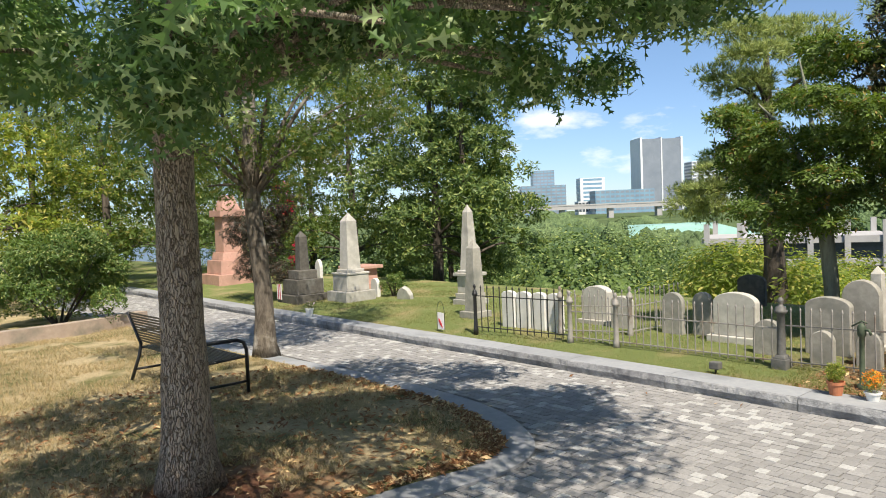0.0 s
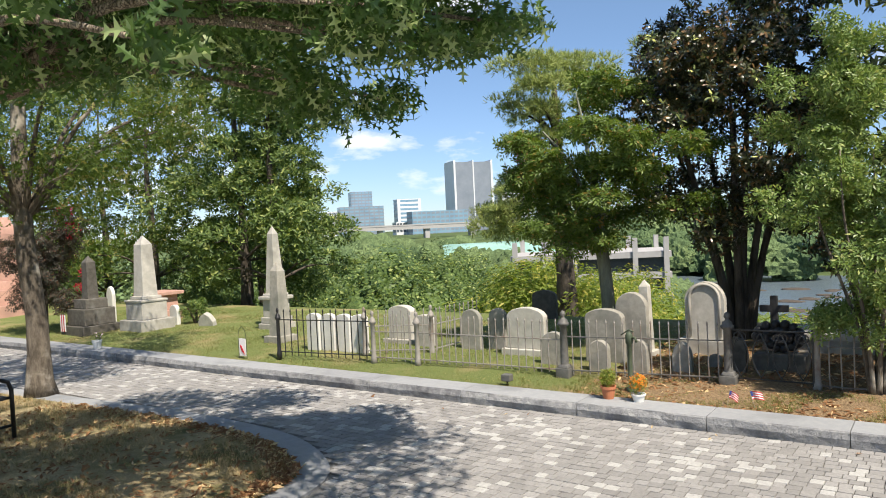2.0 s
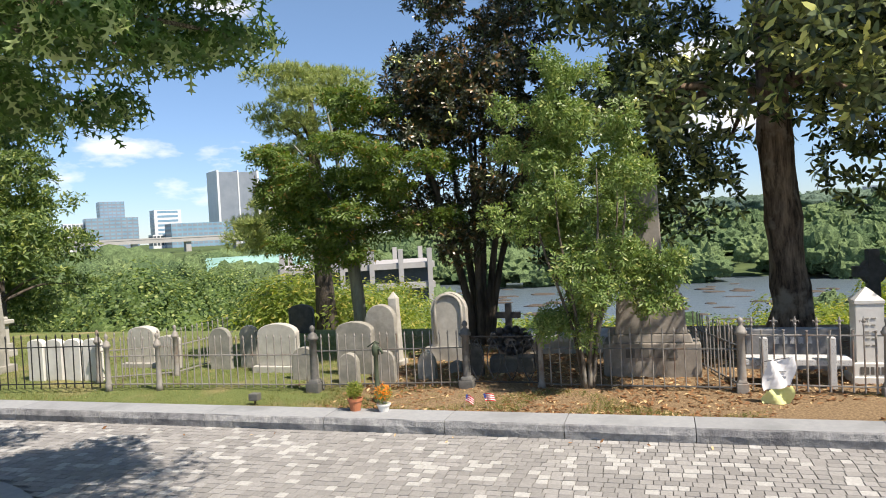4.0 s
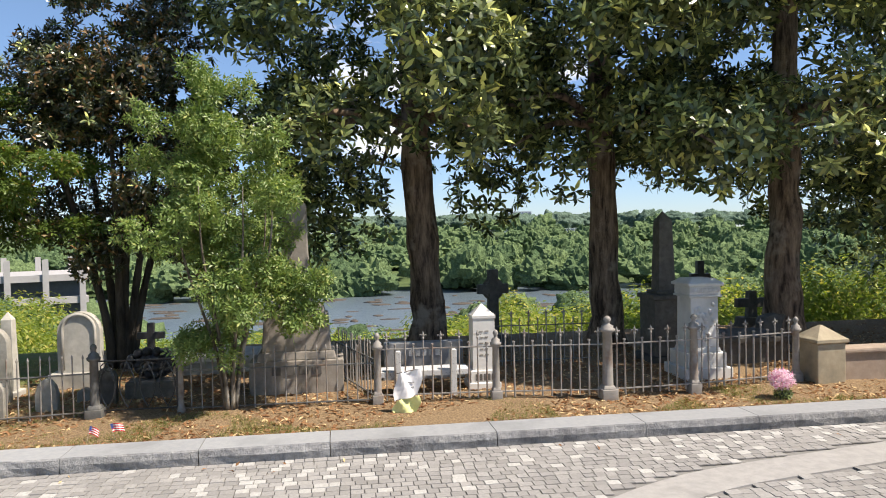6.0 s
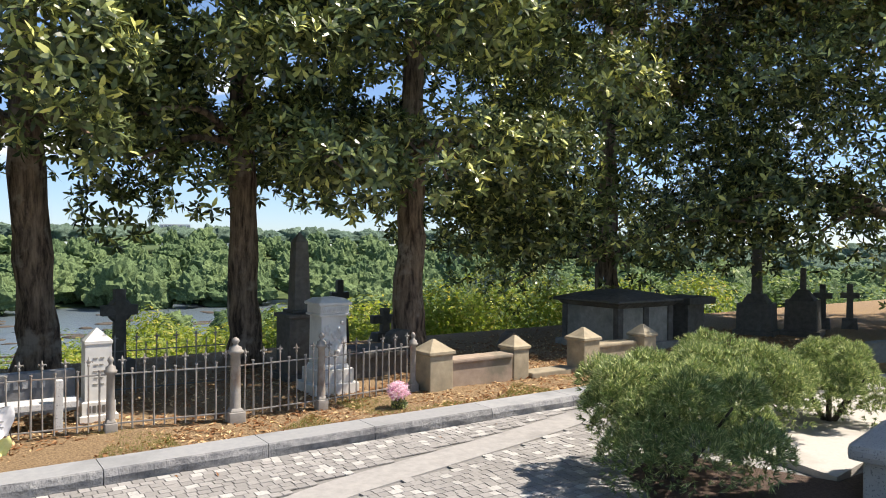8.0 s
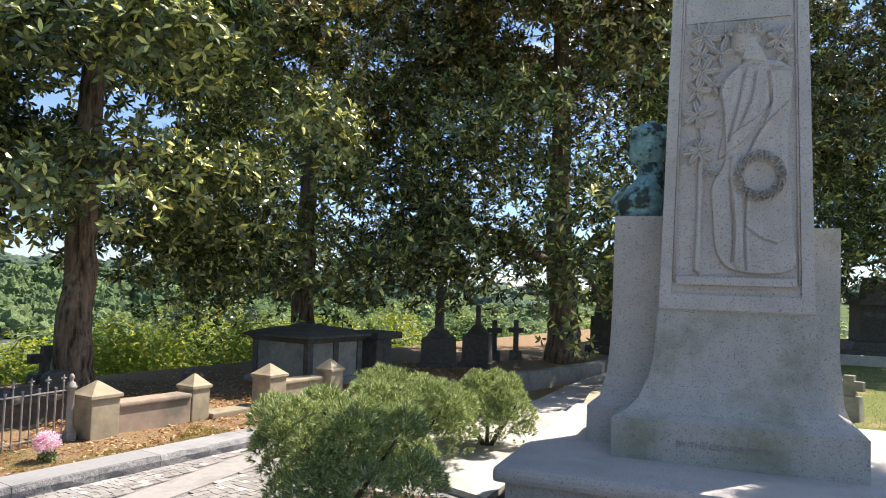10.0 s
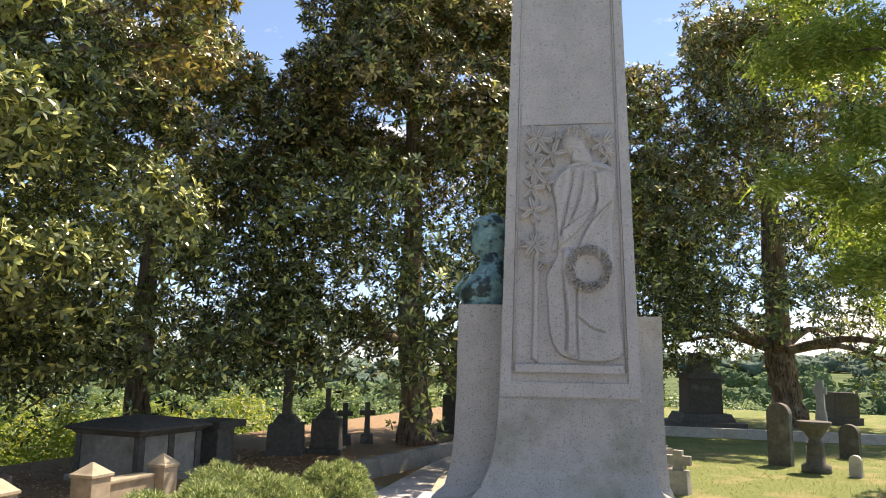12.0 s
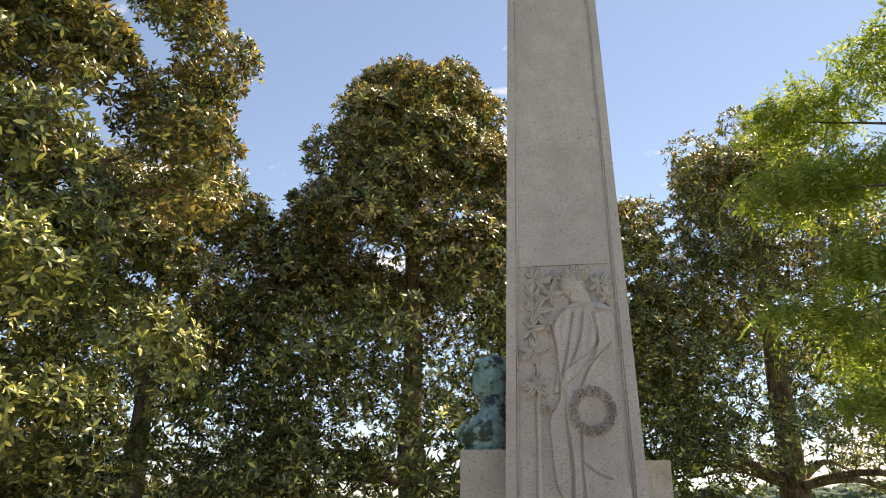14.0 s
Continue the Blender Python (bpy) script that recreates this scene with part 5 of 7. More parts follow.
# trees behind the obelisks and the far graves
for x, y, tall, low, reach, s, cnt, leaf in ((14.2, 16.8, 9.5, 1.6, 2.5, 21, 3600, M_LEAF_MID), (17.0, 20.0, 10.5, 1.8, 3.0, 22, 2400, M_LEAF_MID), (14.2, 15.4, 7.6, 1.0, 2.2, 23, 3600, M_LEAF_MID), (3.0, 21.5, 8.5, 2.0, 3.0, 35, 3600, M_LEAF_YELLOW), (-0.5, 22.5, 8.5, 1.6, 3.0, 36, 3600, M_LEAF_YELLOW), (6.8, 24.0, 7.5, 1.2, 2.6, 37, 3200, M_LEAF_OAK2), (12.0, 25.0, 8.0, 0.8, 2.8, 38, 3200, M_LEAF_MID), (14.0, 21.0, 7.5, 1.0, 2.6, 24, 2400, M_LEAF_OAK2),
                                      (18.0, 20.5, 8.5, 1.0, 2.8, 25, 3000, M_LEAF_MID), (15.0, 25.5, 9.0, 1.0, 3.2, 26, 2200, M_LEAF_MID), (11.5, 31.0, 9.0, 0.8, 3.4, 27, 2200, M_LEAF_OAK2), (6.0, 30.0, 9.5, 2.0, 3.6, 28, 2600, M_LEAF_YELLOW),
                                      (1.5, 26.0, 9.0, 2.2, 3.4, 29, 2800, M_LEAF_YELLOW), (-3.5, 24.0, 9.5, 2.0, 3.6, 30, 2600, M_LEAF_OAK2), (8.5, 38.0, 10.0, 1.0, 4.0, 31, 2000, M_LEAF_MID), (1.0, 36.0, 10.0, 0.6, 4.2, 32, 2000, M_LEAF_MID), (-6.0, 33.0, 10.0, 0.6, 4.2, 33, 2000, M_LEAF_MID), (16.0, 34.0, 11.0, 1.0, 4.2, 34, 2000, M_LEAF_MID)):
    leafy_tree(x, y, tall, low, reach, s, int(cnt * 1.0), leaf, (0.13, 0.22), n=26)

# dark-leaved small tree with red flower heads
t = tree("crape_myrtle_tree", 7.85, 15.6, "small dark-leaved tree with red flower heads", 0.17)
trunk_part(t, [(0, 0, 0), (0.03, 0, 0.7), (0.05, 0.05, 1.6)], [0.04, 0.035, 0.02], M_BARK_DARK)
crown(t, [(0, 0, 1.3, 0.55, 0.6, 0.6), (0.2, -0.2, 1.9, 0.55, 0.6, 0.5), (-0.1, 0.3, 0.8, 0.5, 0.5, 0.35), (0.3, -0.5, 2.3, 0.45, 0.45, 0.4), (-0.3, 0.5, 1.7, 0.45, 0.45, 0.45), (0.2, -0.5, 0.7, 0.35, 0.35, 0.3)], 3400, TWIG, (0.07, 0.11), M_DARK_LEAF, shell=0.3)
crown(t, [(0.5, -0.75, 1.25, 0.10, 0.12, 0.12), (0.3, -0.7, 2.2, 0.15, 0.15, 0.18), (0.45, -0.65, 0.95, 0.12, 0.12, 0.1), (0.3, -0.5, 2.6, 0.18, 0.15, 0.15)], 170, SPRAY, (0.06, 0.08), M_RED_LEAF, "flower_heads", "crimson flower heads")["kind"] = "stuff"

# pale pinnate-leaved tree at the south-west
t = tree("pecan_tree", -5.1, -9.9, "broad tree with bright pinnate leaves hanging low", 0.05)
trunk_part(t, [(0, 0, 0), (0.1, 0.05, 2.0), (0.2, 0.0, 4.5), (0.4, 0.0, 8.0)], [0.28, 0.24, 0.18, 0.06], M_BARK_OAK)
cl = [(3.6, -1.2, 3.5, 0.9, 0.9, 0.4), (3.3, -2.2, 4.4, 1.0, 1.0, 0.5), (4.4, -1.4, 4.7, 0.8, 0.8, 0.35), (3.2, -1.6, 5.4, 1.1, 1.1, 0.5), (4.3, -1.8, 6.6, 1.1, 1.0, 0.5), (3.2, -2.2, 6.9, 1.1, 1.1, 0.6), (3.0, -0.6, 2.7, 0.8, 0.8, 0.35), (4.0, -2.4, 8.0, 1.1, 1.1, 0.5), (2.4, -1.6, 8.4, 1.3, 1.3, 0.7), (1.8, -2.0, 6.0, 1.2, 1.2, 0.7), (1.8, -1.6, 4.4, 1.1, 1.1, 0.6), (1.4, -1.6, 3.0, 0.9, 0.9, 0.4)]
cl = [(a - 0.6, b - 0.25, c, d, e, f * 0.55) for a, b, c, d, e, f in cl]
limbs(t, (0.2, 0.0, 4.2), [c[:3] for c in cl], 0.045, M_BARK_DARK)
crown(t, cl, 3300, PINNATE, (0.30, 0.44), M_PECAN, shell=0.2, jitter=0.35)

# mostly unseen tree, added to throw shade on the south lawn
t = tree("pecan_tree", -6.4, -17.6, "added pinnate-leaved tree, mostly out of view, to shade the lawn", 0.05)
trunk_part(t, [(0, 0, 0), (0.1, 0.05, 2.0), (0.2, 0.0, 4.5), (0.3, 0.0, 8.0)], [0.24, 0.2, 0.14, 0.05], M_BARK_OAK)
cl = cone_clumps(34, 3.6, 9.0, 3.9, 1.6, 1.0, 71, 0.5)
limbs(t, (0.15, 0.0, 3.6), [c[:3] for c in cl[:10]], 0.05, M_BARK_DARK)
crown(t, cl, 2200, PINNATE, (0.32, 0.46), M_PECAN, shell=0.2, jitter=0.35)

# ---- shrubs and woods on the slope, one piece of stuff for each belt
def lumpy_dome(seed, fine, cut):
    """A billowed crown of radius 1."""
    bm = bmesh.new()
    bmesh.ops.create_icosphere(bm, subdivisions=fine, radius=1.0)
    off = Vector((seed * 7.1, seed * 3.3, 0))
    for v in bm.verts:
        d = v.co.copy()
        v.co *= 0.69 + 0.07 * noise.random() + 0.55 * abs(noise.noise(d * 1.6 + off)) + 0.42 * abs(noise.noise(d * 3.7 + off)) + 0.26 * abs(noise.noise(d * 8.0 + off))
    bmesh.ops.delete(bm, geom=[v for v in bm.verts if v.co.z < cut], context="VERTS")
    bm.verts.index_update()
    out = np.array([tuple(v.co) for v in bm.verts]), np.array([[v.index for v in f.verts] for f in bm.faces])
    bm.free()
    return out


noise.seed_set(5)
FINE_DOMES = [lumpy_dome(i, 4, -0.3) for i in range(6)]


def canopy(parent, spots, material, grow=1.0, soft=True):
    vs, fs, base = [], [], 0
    for i, (x, y, z, rx, rz) in enumerate(spots):
        v, f = FINE_DOMES[i % 6]
        a = i * 1.7
        turn = np.array(((math.cos(a), -math.sin(a), 0), (math.sin(a), math.cos(a), 0), (0, 0, 1)))
        vs.append((v @ turn.T) * np.array((rx, rx, rz)) * grow + np.array((x, y, z)))
        fs.append(f + base)
        base += len(v)
    ob = part_mesh("leaf_mass", fast_mesh("leaf_mass", np.concatenate(vs), np.concatenate(fs), material, soft), parent)
    return tagged(ob, kind="stuff")


def woods(name, label, spots, leaf, size, per, template=SPRAY, mass=None, grow=1.0):
    pos, out = [], []
    for x, y, z, rx, rz in spots:
        cl = [(x, y, z, rx, rx, rz)] + [(x + RNG.uniform(-0.8, 0.8) * rx, y + RNG.uniform(-0.8, 0.8) * rx, z + RNG.uniform(-0.3, 0.8) * rz, rx * 0.5, rx * 0.5, rz * 0.45) for _ in range(5)]
        p, o = on_clumps(cl, per, 0.88)
        k = o[:, 2] > -0.1
        pos.append(p[k])
        out.append(o[k])
    ob = scatter(name, np.concatenate(pos), np.concatenate(out), template, size, leaf, jitter=0.14)
    if mass:
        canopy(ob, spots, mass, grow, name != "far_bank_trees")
    return tagged(ob, label, "woods", kind="stuff")


BEARINGS = [30, 45, 55, 62, 70, 76, 97, 103, 120, 128, 150, 175, 200]
DROPS = [0.5, 1.2, 1.5, 2.6, 4.2, 7.2, 7.6, 5.2, 4.2, 2.2, 1.0, 1.6, 2.6]
r = np.random.RandomState(41)


def belt(n, d0, d1, b0, b1, rx, rz, more=0.0):
    """Tree tops on the falling slope, seen over the terrace's edge."""
    out = []
    for i in range(n):
        d, b = r.uniform(d0, d1), r.uniform(b0, b1)
        x, y = d * math.sin(radians(b)), d * math.cos(radians(b))
        k, v = r.uniform(*rx), r.uniform(*rz)
        top = 2.0 - d * math.tan(radians(float(np.interp(b, BEARINGS, DROPS)) + more + r.uniform(-0.9, 1.9)))
        if x < 14.2 and y > -36:
            continue
        out.append((x, y, top - v * 1.2, k, v))
    return out


woods("slope_shrubs", "sunlit yellow-green shrubs on the slope below the graves", belt(240, 17, 27, 60, 175, (0.9, 1.5), (0.9, 1.6), 0.0), M_LEAF_YELLOW, (0.12, 0.20), 850, LEAF)
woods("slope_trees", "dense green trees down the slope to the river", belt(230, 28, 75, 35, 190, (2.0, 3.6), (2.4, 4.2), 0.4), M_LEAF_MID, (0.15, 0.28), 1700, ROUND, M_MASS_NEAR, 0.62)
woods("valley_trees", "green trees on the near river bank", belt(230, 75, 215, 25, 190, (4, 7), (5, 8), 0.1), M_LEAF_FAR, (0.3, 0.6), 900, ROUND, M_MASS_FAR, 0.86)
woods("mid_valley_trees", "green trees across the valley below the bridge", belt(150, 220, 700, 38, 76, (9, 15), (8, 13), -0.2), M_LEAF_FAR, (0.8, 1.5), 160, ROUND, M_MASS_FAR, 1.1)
spots = []
for i in range(400):
    x = 415 + 330 * r.uniform(0, 1) ** 1.7
    y = r.uniform(-600, 260)
    spots.append((x, y, float(height(x, y)) + r.uniform(2, 13), r.uniform(7, 14), r.uniform(9, 14)))
for i in range(150):
    x = r.uniform(-300, 480)
    y = r.uniform(-700, -190)
    spots.append((x, y, float(height(x, y)) + 7.0, r.uniform(9, 15), r.uniform(9, 14)))
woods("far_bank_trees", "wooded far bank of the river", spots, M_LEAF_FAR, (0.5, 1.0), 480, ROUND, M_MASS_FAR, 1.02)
spots = []
for i in range(300):
    x = r.uniform(760, 1050)
    y = r.uniform(-1200, 300)
    spots.append((x, y, 2.0 + x * 0.004, r.uniform(14, 22), r.uniform(8, 13)))
for i in range(160):
    x = r.uniform(-900, 800)
    y = r.uniform(-1700, -720)
    spots.append((x, y, float(height(x, y)) + 4.0, r.uniform(18, 30), r.uniform(10, 16)))
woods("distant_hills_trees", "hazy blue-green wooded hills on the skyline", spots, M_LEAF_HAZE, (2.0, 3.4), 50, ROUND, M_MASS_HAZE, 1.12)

# flat rocks in the river
rk_v, rk_f = [], []
for i in range(150):
    bm = bmesh.new()
    bmesh.ops.create_icosphere(bm, subdivisions=2, radius=1.0)
    sc = (r.uniform(1, 5), r.uniform(1.5, 8), r.uniform(0.3, 0.8))
    ox, oy = r.uniform(238, 400), r.uniform(-160, 160)
    base = sum(len(v) for v in rk_v)
    rk_v.append([(ox + v.co.x * sc[0] * (1 + 0.4 * noise.noise(v.co * 2 + Vector((i, 0, 0)))), oy + v.co.y * sc[1] * (1 + 0.4 * noise.noise(v.co * 2 + Vector((0, i, 0)))), -34.7 + v.co.z * sc[2]) for v in bm.verts])
    rk_f += [[base + v.index for v in f.verts] for f in bm.faces]
    bm.free()
rocks = part_mesh("river_rocks", fast_mesh("river_rocks", np.concatenate([np.array(v) for v in rk_v]), np.array(rk_f), M_BARK_DARK, True), None)
tagged(rocks, "flat brown rocks in the shallow river", "rocks", kind="stuff")

# mounded pines and a clipped box
def mound(name, x, y, rad, tall, leaf, template, size, count, label, seed, z0=0.0):
    t = thing(name, label, "shrub", pose(x, y, z0))
    rr = np.random.RandomState(seed)
    cl = [(0, 0, tall * 0.42, rad * 0.5, rad * 0.5, tall * 0.32)]
    for i in range(30):
        a, e = i * 2.4, rr.uniform(-0.3, 1.25)
        q, w = rad * rr.uniform(0.62, 0.92), rad * rr.uniform(0.17, 0.27)
        cl.append((q * math.cos(a) * math.cos(e), q * math.sin(a) * math.cos(e), tall * (0.36 + 0.50 * q / rad / 0.8 * math.sin(e)), w, w, w * 1.1))
    for i in range(6):
        a = i * 1.05
        trunk_part(t, [(0, 0, -0.05), (rad * 0.3 * math.cos(a), rad * 0.3 * math.sin(a), tall * 0.3), (rad * 0.6 * math.cos(a), rad * 0.6 * math.sin(a), tall * 0.65)], [0.03, 0.02, 0.008], M_BARK_DARK, "stem", 6)
    pos, out = on_clumps(cl, count, 0.9, 0.75)
    k = pos[:, 2] > 0.02
    scatter("foliage", pos[k], out[k], template, size, leaf, t, "", 0.35)
    return t


mound("pine_shrub", 4.24, -6.4, 0.98, 1.20, M_NEEDLE, SHOOT, (0.05, 0.085), 8500, "dense dark green mounded dwarf pine by the monument", 51)
mound("pine_shrub", 4.9, -8.3, 0.85, 1.1, M_NEEDLE, SHOOT, (0.05, 0.08), 6500, "low mounded dwarf pine behind another", 52)
mound("pine_shrub", 4.55, -9.7, 0.68, 0.95, M_NEEDLE, SHOOT, (0.05, 0.08), 4800, "low mounded dwarf pine with bare lower twigs", 53)
mound("box_bush", 3.6, 16.3, 1.6, 2.05, M_BOX, SPRAY, (0.07, 0.11), 9000, "large rounded boxwood bush on a low stone edge", 54)
mound("box_bush", 9.85, 13.2, 0.32, 0.55, M_BOX, SPRAY, (0.04, 0.06), 900, "small clipped round box bush on the lawn", 55, 0.17)

# ---------------------------------------------------------------- fences
GZ0 = 0.17


def picket_mesh(name, tall, r, tip, material):
    bm = bmesh.new()
    lathe(bm, [(r, 0.0), (r, tall), (r * 1.5, tall + 0.004), (r * 1.5, tall + 0.02), (0.001, tall + tip)], 6)
    return to_mesh(name, bm, material, False)


def fleur_mesh(name, tall, r, material):
    """A picket with a lily head."""
    bm = bmesh.new()
    lathe(bm, [(r, 0.0), (r, tall), (r * 1.7, tall + 0.005), (r * 1.7, tall + 0.02), (r * 0.8, tall + 0.03), (r * 1.8, tall + 0.055), (0.001, tall + 0.10)], 6)
    for s in (1, -1):
        tube(bm, [(0, 0, tall + 0.025), (0, s * 0.018, tall + 0.05), (0, s * 0.034, tall + 0.055), (0, s * 0.036, tall + 0.035)], [0.006, 0.007, 0.006, 0.003], 5)
    return to_mesh(name, bm, material, False)


def post_mesh(name, tall, r, material, plinth=0.0):
    bm = bmesh.new()
    if plinth:
        box(bm, -plinth, -plinth, -0.06, plinth, plinth, 0.09, 0.008)
        box(bm, -plinth * 0.85, -plinth * 0.85, 0.09, plinth * 0.85, plinth * 0.85, 0.13, 0.008, (0.75, 0.75))
    z = tall - 0.17
    lathe(bm, [(r * 1.25, -0.05), (r * 1.25, 0.05), (r, 0.08), (r * 0.92, z * 0.5), (r * 0.85, z - 0.02), (r * 1.35, z), (r * 1.45, z + 0.025), (r * 1.1, z + 0.035), (r * 1.1, z + 0.06), (r * 0.5, z + 0.08), (r * 0.42, z + 0.10), (r * 0.72, z + 0.125), (r * 0.6, z + 0.15), (r * 0.2, z + 0.17)], 12)
    return to_mesh(name, bm, material, True)


PICK_A = picket_mesh("picket", 0.60, 0.0075, 0.05, M_IRON_PALE)
PICK_DARK = picket_mesh("picket", 0.66, 0.008, 0.05, M_BLACK)
PICK_PLAIN = picket_mesh("picket", 0.60, 0.011, 0.012, M_IRON_PALE)
PICK_FLEUR = fleur_mesh("picket", 0.66, 0.0085, M_IRON_PALE)
POST_SLIM = post_mesh("post", 0.71, 0.036, M_IRON_PALE)
POST_BLACK = post_mesh("post", 0.74, 0.032, M_BLACK)
POST_BIG = post_mesh("post", 0.77, 0.05, M_IRON, 0.085)
POST_WIDE = post_mesh("post", 0.90, 0.062, M_IRON_PALE, 0.09)
POST_PALE = post_mesh("post", 0.77, 0.045, M_IRON_PALE, 0.06)
POST_MID = post_mesh("post", 0.88, 0.05, M_IRON_PALE, 0.065)


def fence_run(label, posts, pickets, step, rails, material, style):
    """A fence from post to post; posts: (x, y, mesh)."""
    f = thing("iron_fence", label, "fence", pose(posts[0][0], posts[0][1], GZ0))
    o = Vector((posts[0][0], posts[0][1], 0))
    for x, y, me in posts:
        if me:
            part_mesh("post", me, f).location = Vector((x, y, 0)) - o
    for (xa, ya, _), (xb, yb, _) in zip(posts, posts[1:]):
        a, b = Vector((xa, ya, 0)) - o, Vector((xb, yb, 0)) - o
        d = b - a
        for z in rails:
            bm = bmesh.new()
            box(bm, -0.009, 0, z - 0.007, 0.009, d.length, z + 0.007, 0.002)
            ob = part("rail", bm, material, f)
            ob.matrix_basis = pose(a.x, a.y, 0, 0, 0, math.degrees(math.atan2(-d.x, d.y)))
        n = max(2, int(d.length / step))
        for i in range(1, n):
            me = pickets[i % len(pickets)]
            ob = part_mesh("picket", me, f)
            p = a + d * (i / n)
            ob.matrix_basis = pose(p.x, p.y, 0.02 + 0.004 * math.sin(i * 5.1), 0.6 * math.sin(i * 3.7), 0.8 * math.sin(i * 2.3), math.degrees(math.atan2(-d.x, d.y)))
    return f


fence_run("black iron picket fence before white headstones", [(7.60, 8.13, POST_BLACK), (7.82, 6.45, None)], [PICK_DARK], 0.115, (0.08, 0.56), M_BLACK, 0)
fence_run("weathered iron picket fence round family graves", [(7.82, 6.45, POST_SLIM), (7.90, 5.74, POST_SLIM), (7.97, 3.60, POST_BIG)], [PICK_A], 0.10, (0.06, 0.42), M_IRON_PALE, 0)
fence_run("dark iron picket fence along the grass verge", [(7.97, 3.60, None), (8.22, 1.79, POST_BIG)], [PICK_A], 0.10, (0.06, 0.46), M_IRON, 0)
fence_run("weathered iron picket fence between burial plots", [(8.19, 6.93, POST_SLIM), (8.62, 6.02, POST_SLIM), (9.9, 5.95, None)], [PICK_A], 0.11, (0.06, 0.42), M_IRON_PALE, 0)
fence_run("iron picket fence half hidden by a shrub", [(8.26, 0.94, POST_SLIM), (8.20, -1.15, None)], [PICK_A], 0.11, (0.04, 0.44), M_IRON, 0)
fence_run("grey iron fence with lily finials and round posts", [(8.20, -1.15, POST_PALE), (8.10, -2.46, POST_PALE), (7.92, -3.69, POST_WIDE), (7.97, -4.74, POST_MID), (8.20, -6.17, POST_PALE)], [PICK_PLAIN, PICK_FLEUR], 0.10, (0.08, 0.585), M_IRON_PALE, 1)
fence_run("iron picket fence dividing two burial plots", [(8.20, -1.15, None), (9.7, -0.72, None)], [PICK_A], 0.11, (0.06, 0.46), M_IRON, 0)
fence_run("iron fence with lily finials at the back of a plot", [(9.9, -2.7, None), (9.85, -4.2, None)], [PICK_A, PICK_FLEUR], 0.12, (0.08, 0.56), M_IRON, 0)

# wrought gate with scrolls
g = thing("iron_gate", "wrought iron gate with scroll work", "gate", pose(8.24, 0.95, GZ0))
for y in (0.02, 0.82):
    bm = bmesh.new()
    box(bm, -0.01, y - 0.01, 0.03, 0.01, y + 0.01, 0.62, 0.002)
    part("upright", bm, M_BLACK, g)
for z in (0.06, 0.58):
    bm = bmesh.new()
    box(bm, -0.008, 0.03, z - 0.008, 0.008, 0.81, z + 0.008, 0.002)
    part("rail", bm, M_BLACK, g)
for i in range(4):
    c = 0.12 + 0.2 * i
    for s in (1, -1):
        bm = bmesh.new()
        pts = [(0, c + s * 0.09 * math.sin(k / 9 * math.pi) * (1 - 0.25 * k / 9), 0.08 + 0.48 * k / 9) for k in range(10)]
        pts += [(0, c + s * (0.02 + 0.045 * math.cos(a)), 0.56 - 0.05 + 0.045 * math.sin(a)) for a in (1.2, 0.4, -0.6, -1.6, -2.6)]
        tube(bm, pts, 0.007, 5)
        part("scroll", bm, M_BLACK, g)

# ---------------------------------------------------------------- sandstone piers and coping walls


def pier(x, y, w, tall, label="pale sandstone gate pier with pyramid cap"):
    t = thing("stone_pier", label, "pier", pose(x, y, GZ0 - 0.02, 0, 0, 3), group="sandstone piers")
    h = w / 2
    bm = bmesh.new()
    box(bm, -h, -h, -0.1, h, h, tall - 0.20, 0.012)
    part("shaft", bm, M_SAND, t)
    bm = bmesh.new()
    lathe(bm, [(h * 1.02, tall - 0.20), (h * 1.14, tall - 0.185), (h * 1.14, tall - 0.15), (h * 1.06, tall - 0.14), (h * 0.95, tall - 0.128), (0.015, tall)], square=True)
    part("cap", bm, M_SAND, t, "weathered pyramid cap")
    return t


pier(8.18, -6.48, 0.38, 0.68)
pier(8.25, -7.97, 0.30, 0.63)
pier(8.14, -9.28, 0.36, 0.68)
pier(8.10, -10.62, 0.32, 0.66)
for y0, y1, top, mt, lb in ((-7.79, -6.70, 0.40, M_BROWNSTONE, "low brown sandstone wall between piers"), (-10.44, -9.48, 0.40, M_SAND, "low pale sandstone wall between piers")):
    t = thing("coping_wall", lb, "wall", pose(8.2, 0, GZ0 - 0.02))
    bm = bmesh.new()
    box(bm, -0.12, y0, -0.1, 0.12, y1, top - 0.07, 0.008)
    part("wall_body", bm, mt, t)
    bm = bmesh.new()
    box(bm, -0.15, y0 + 0.003, top - 0.07, 0.15, y1 - 0.003, top, 0.025)
    part("coping", bm, mt, t)
t = thing("stone_step", "worn sandstone step in the plot entrance", "step", pose(8.2, -8.62, GZ0))
bm = bmesh.new()
box(bm, -0.16, -0.46, -0.1, 0.18, 0.48, 0.06, 0.02)
part("tread", bm, M_SAND, t)

# ---------------------------------------------------------------- gravestones


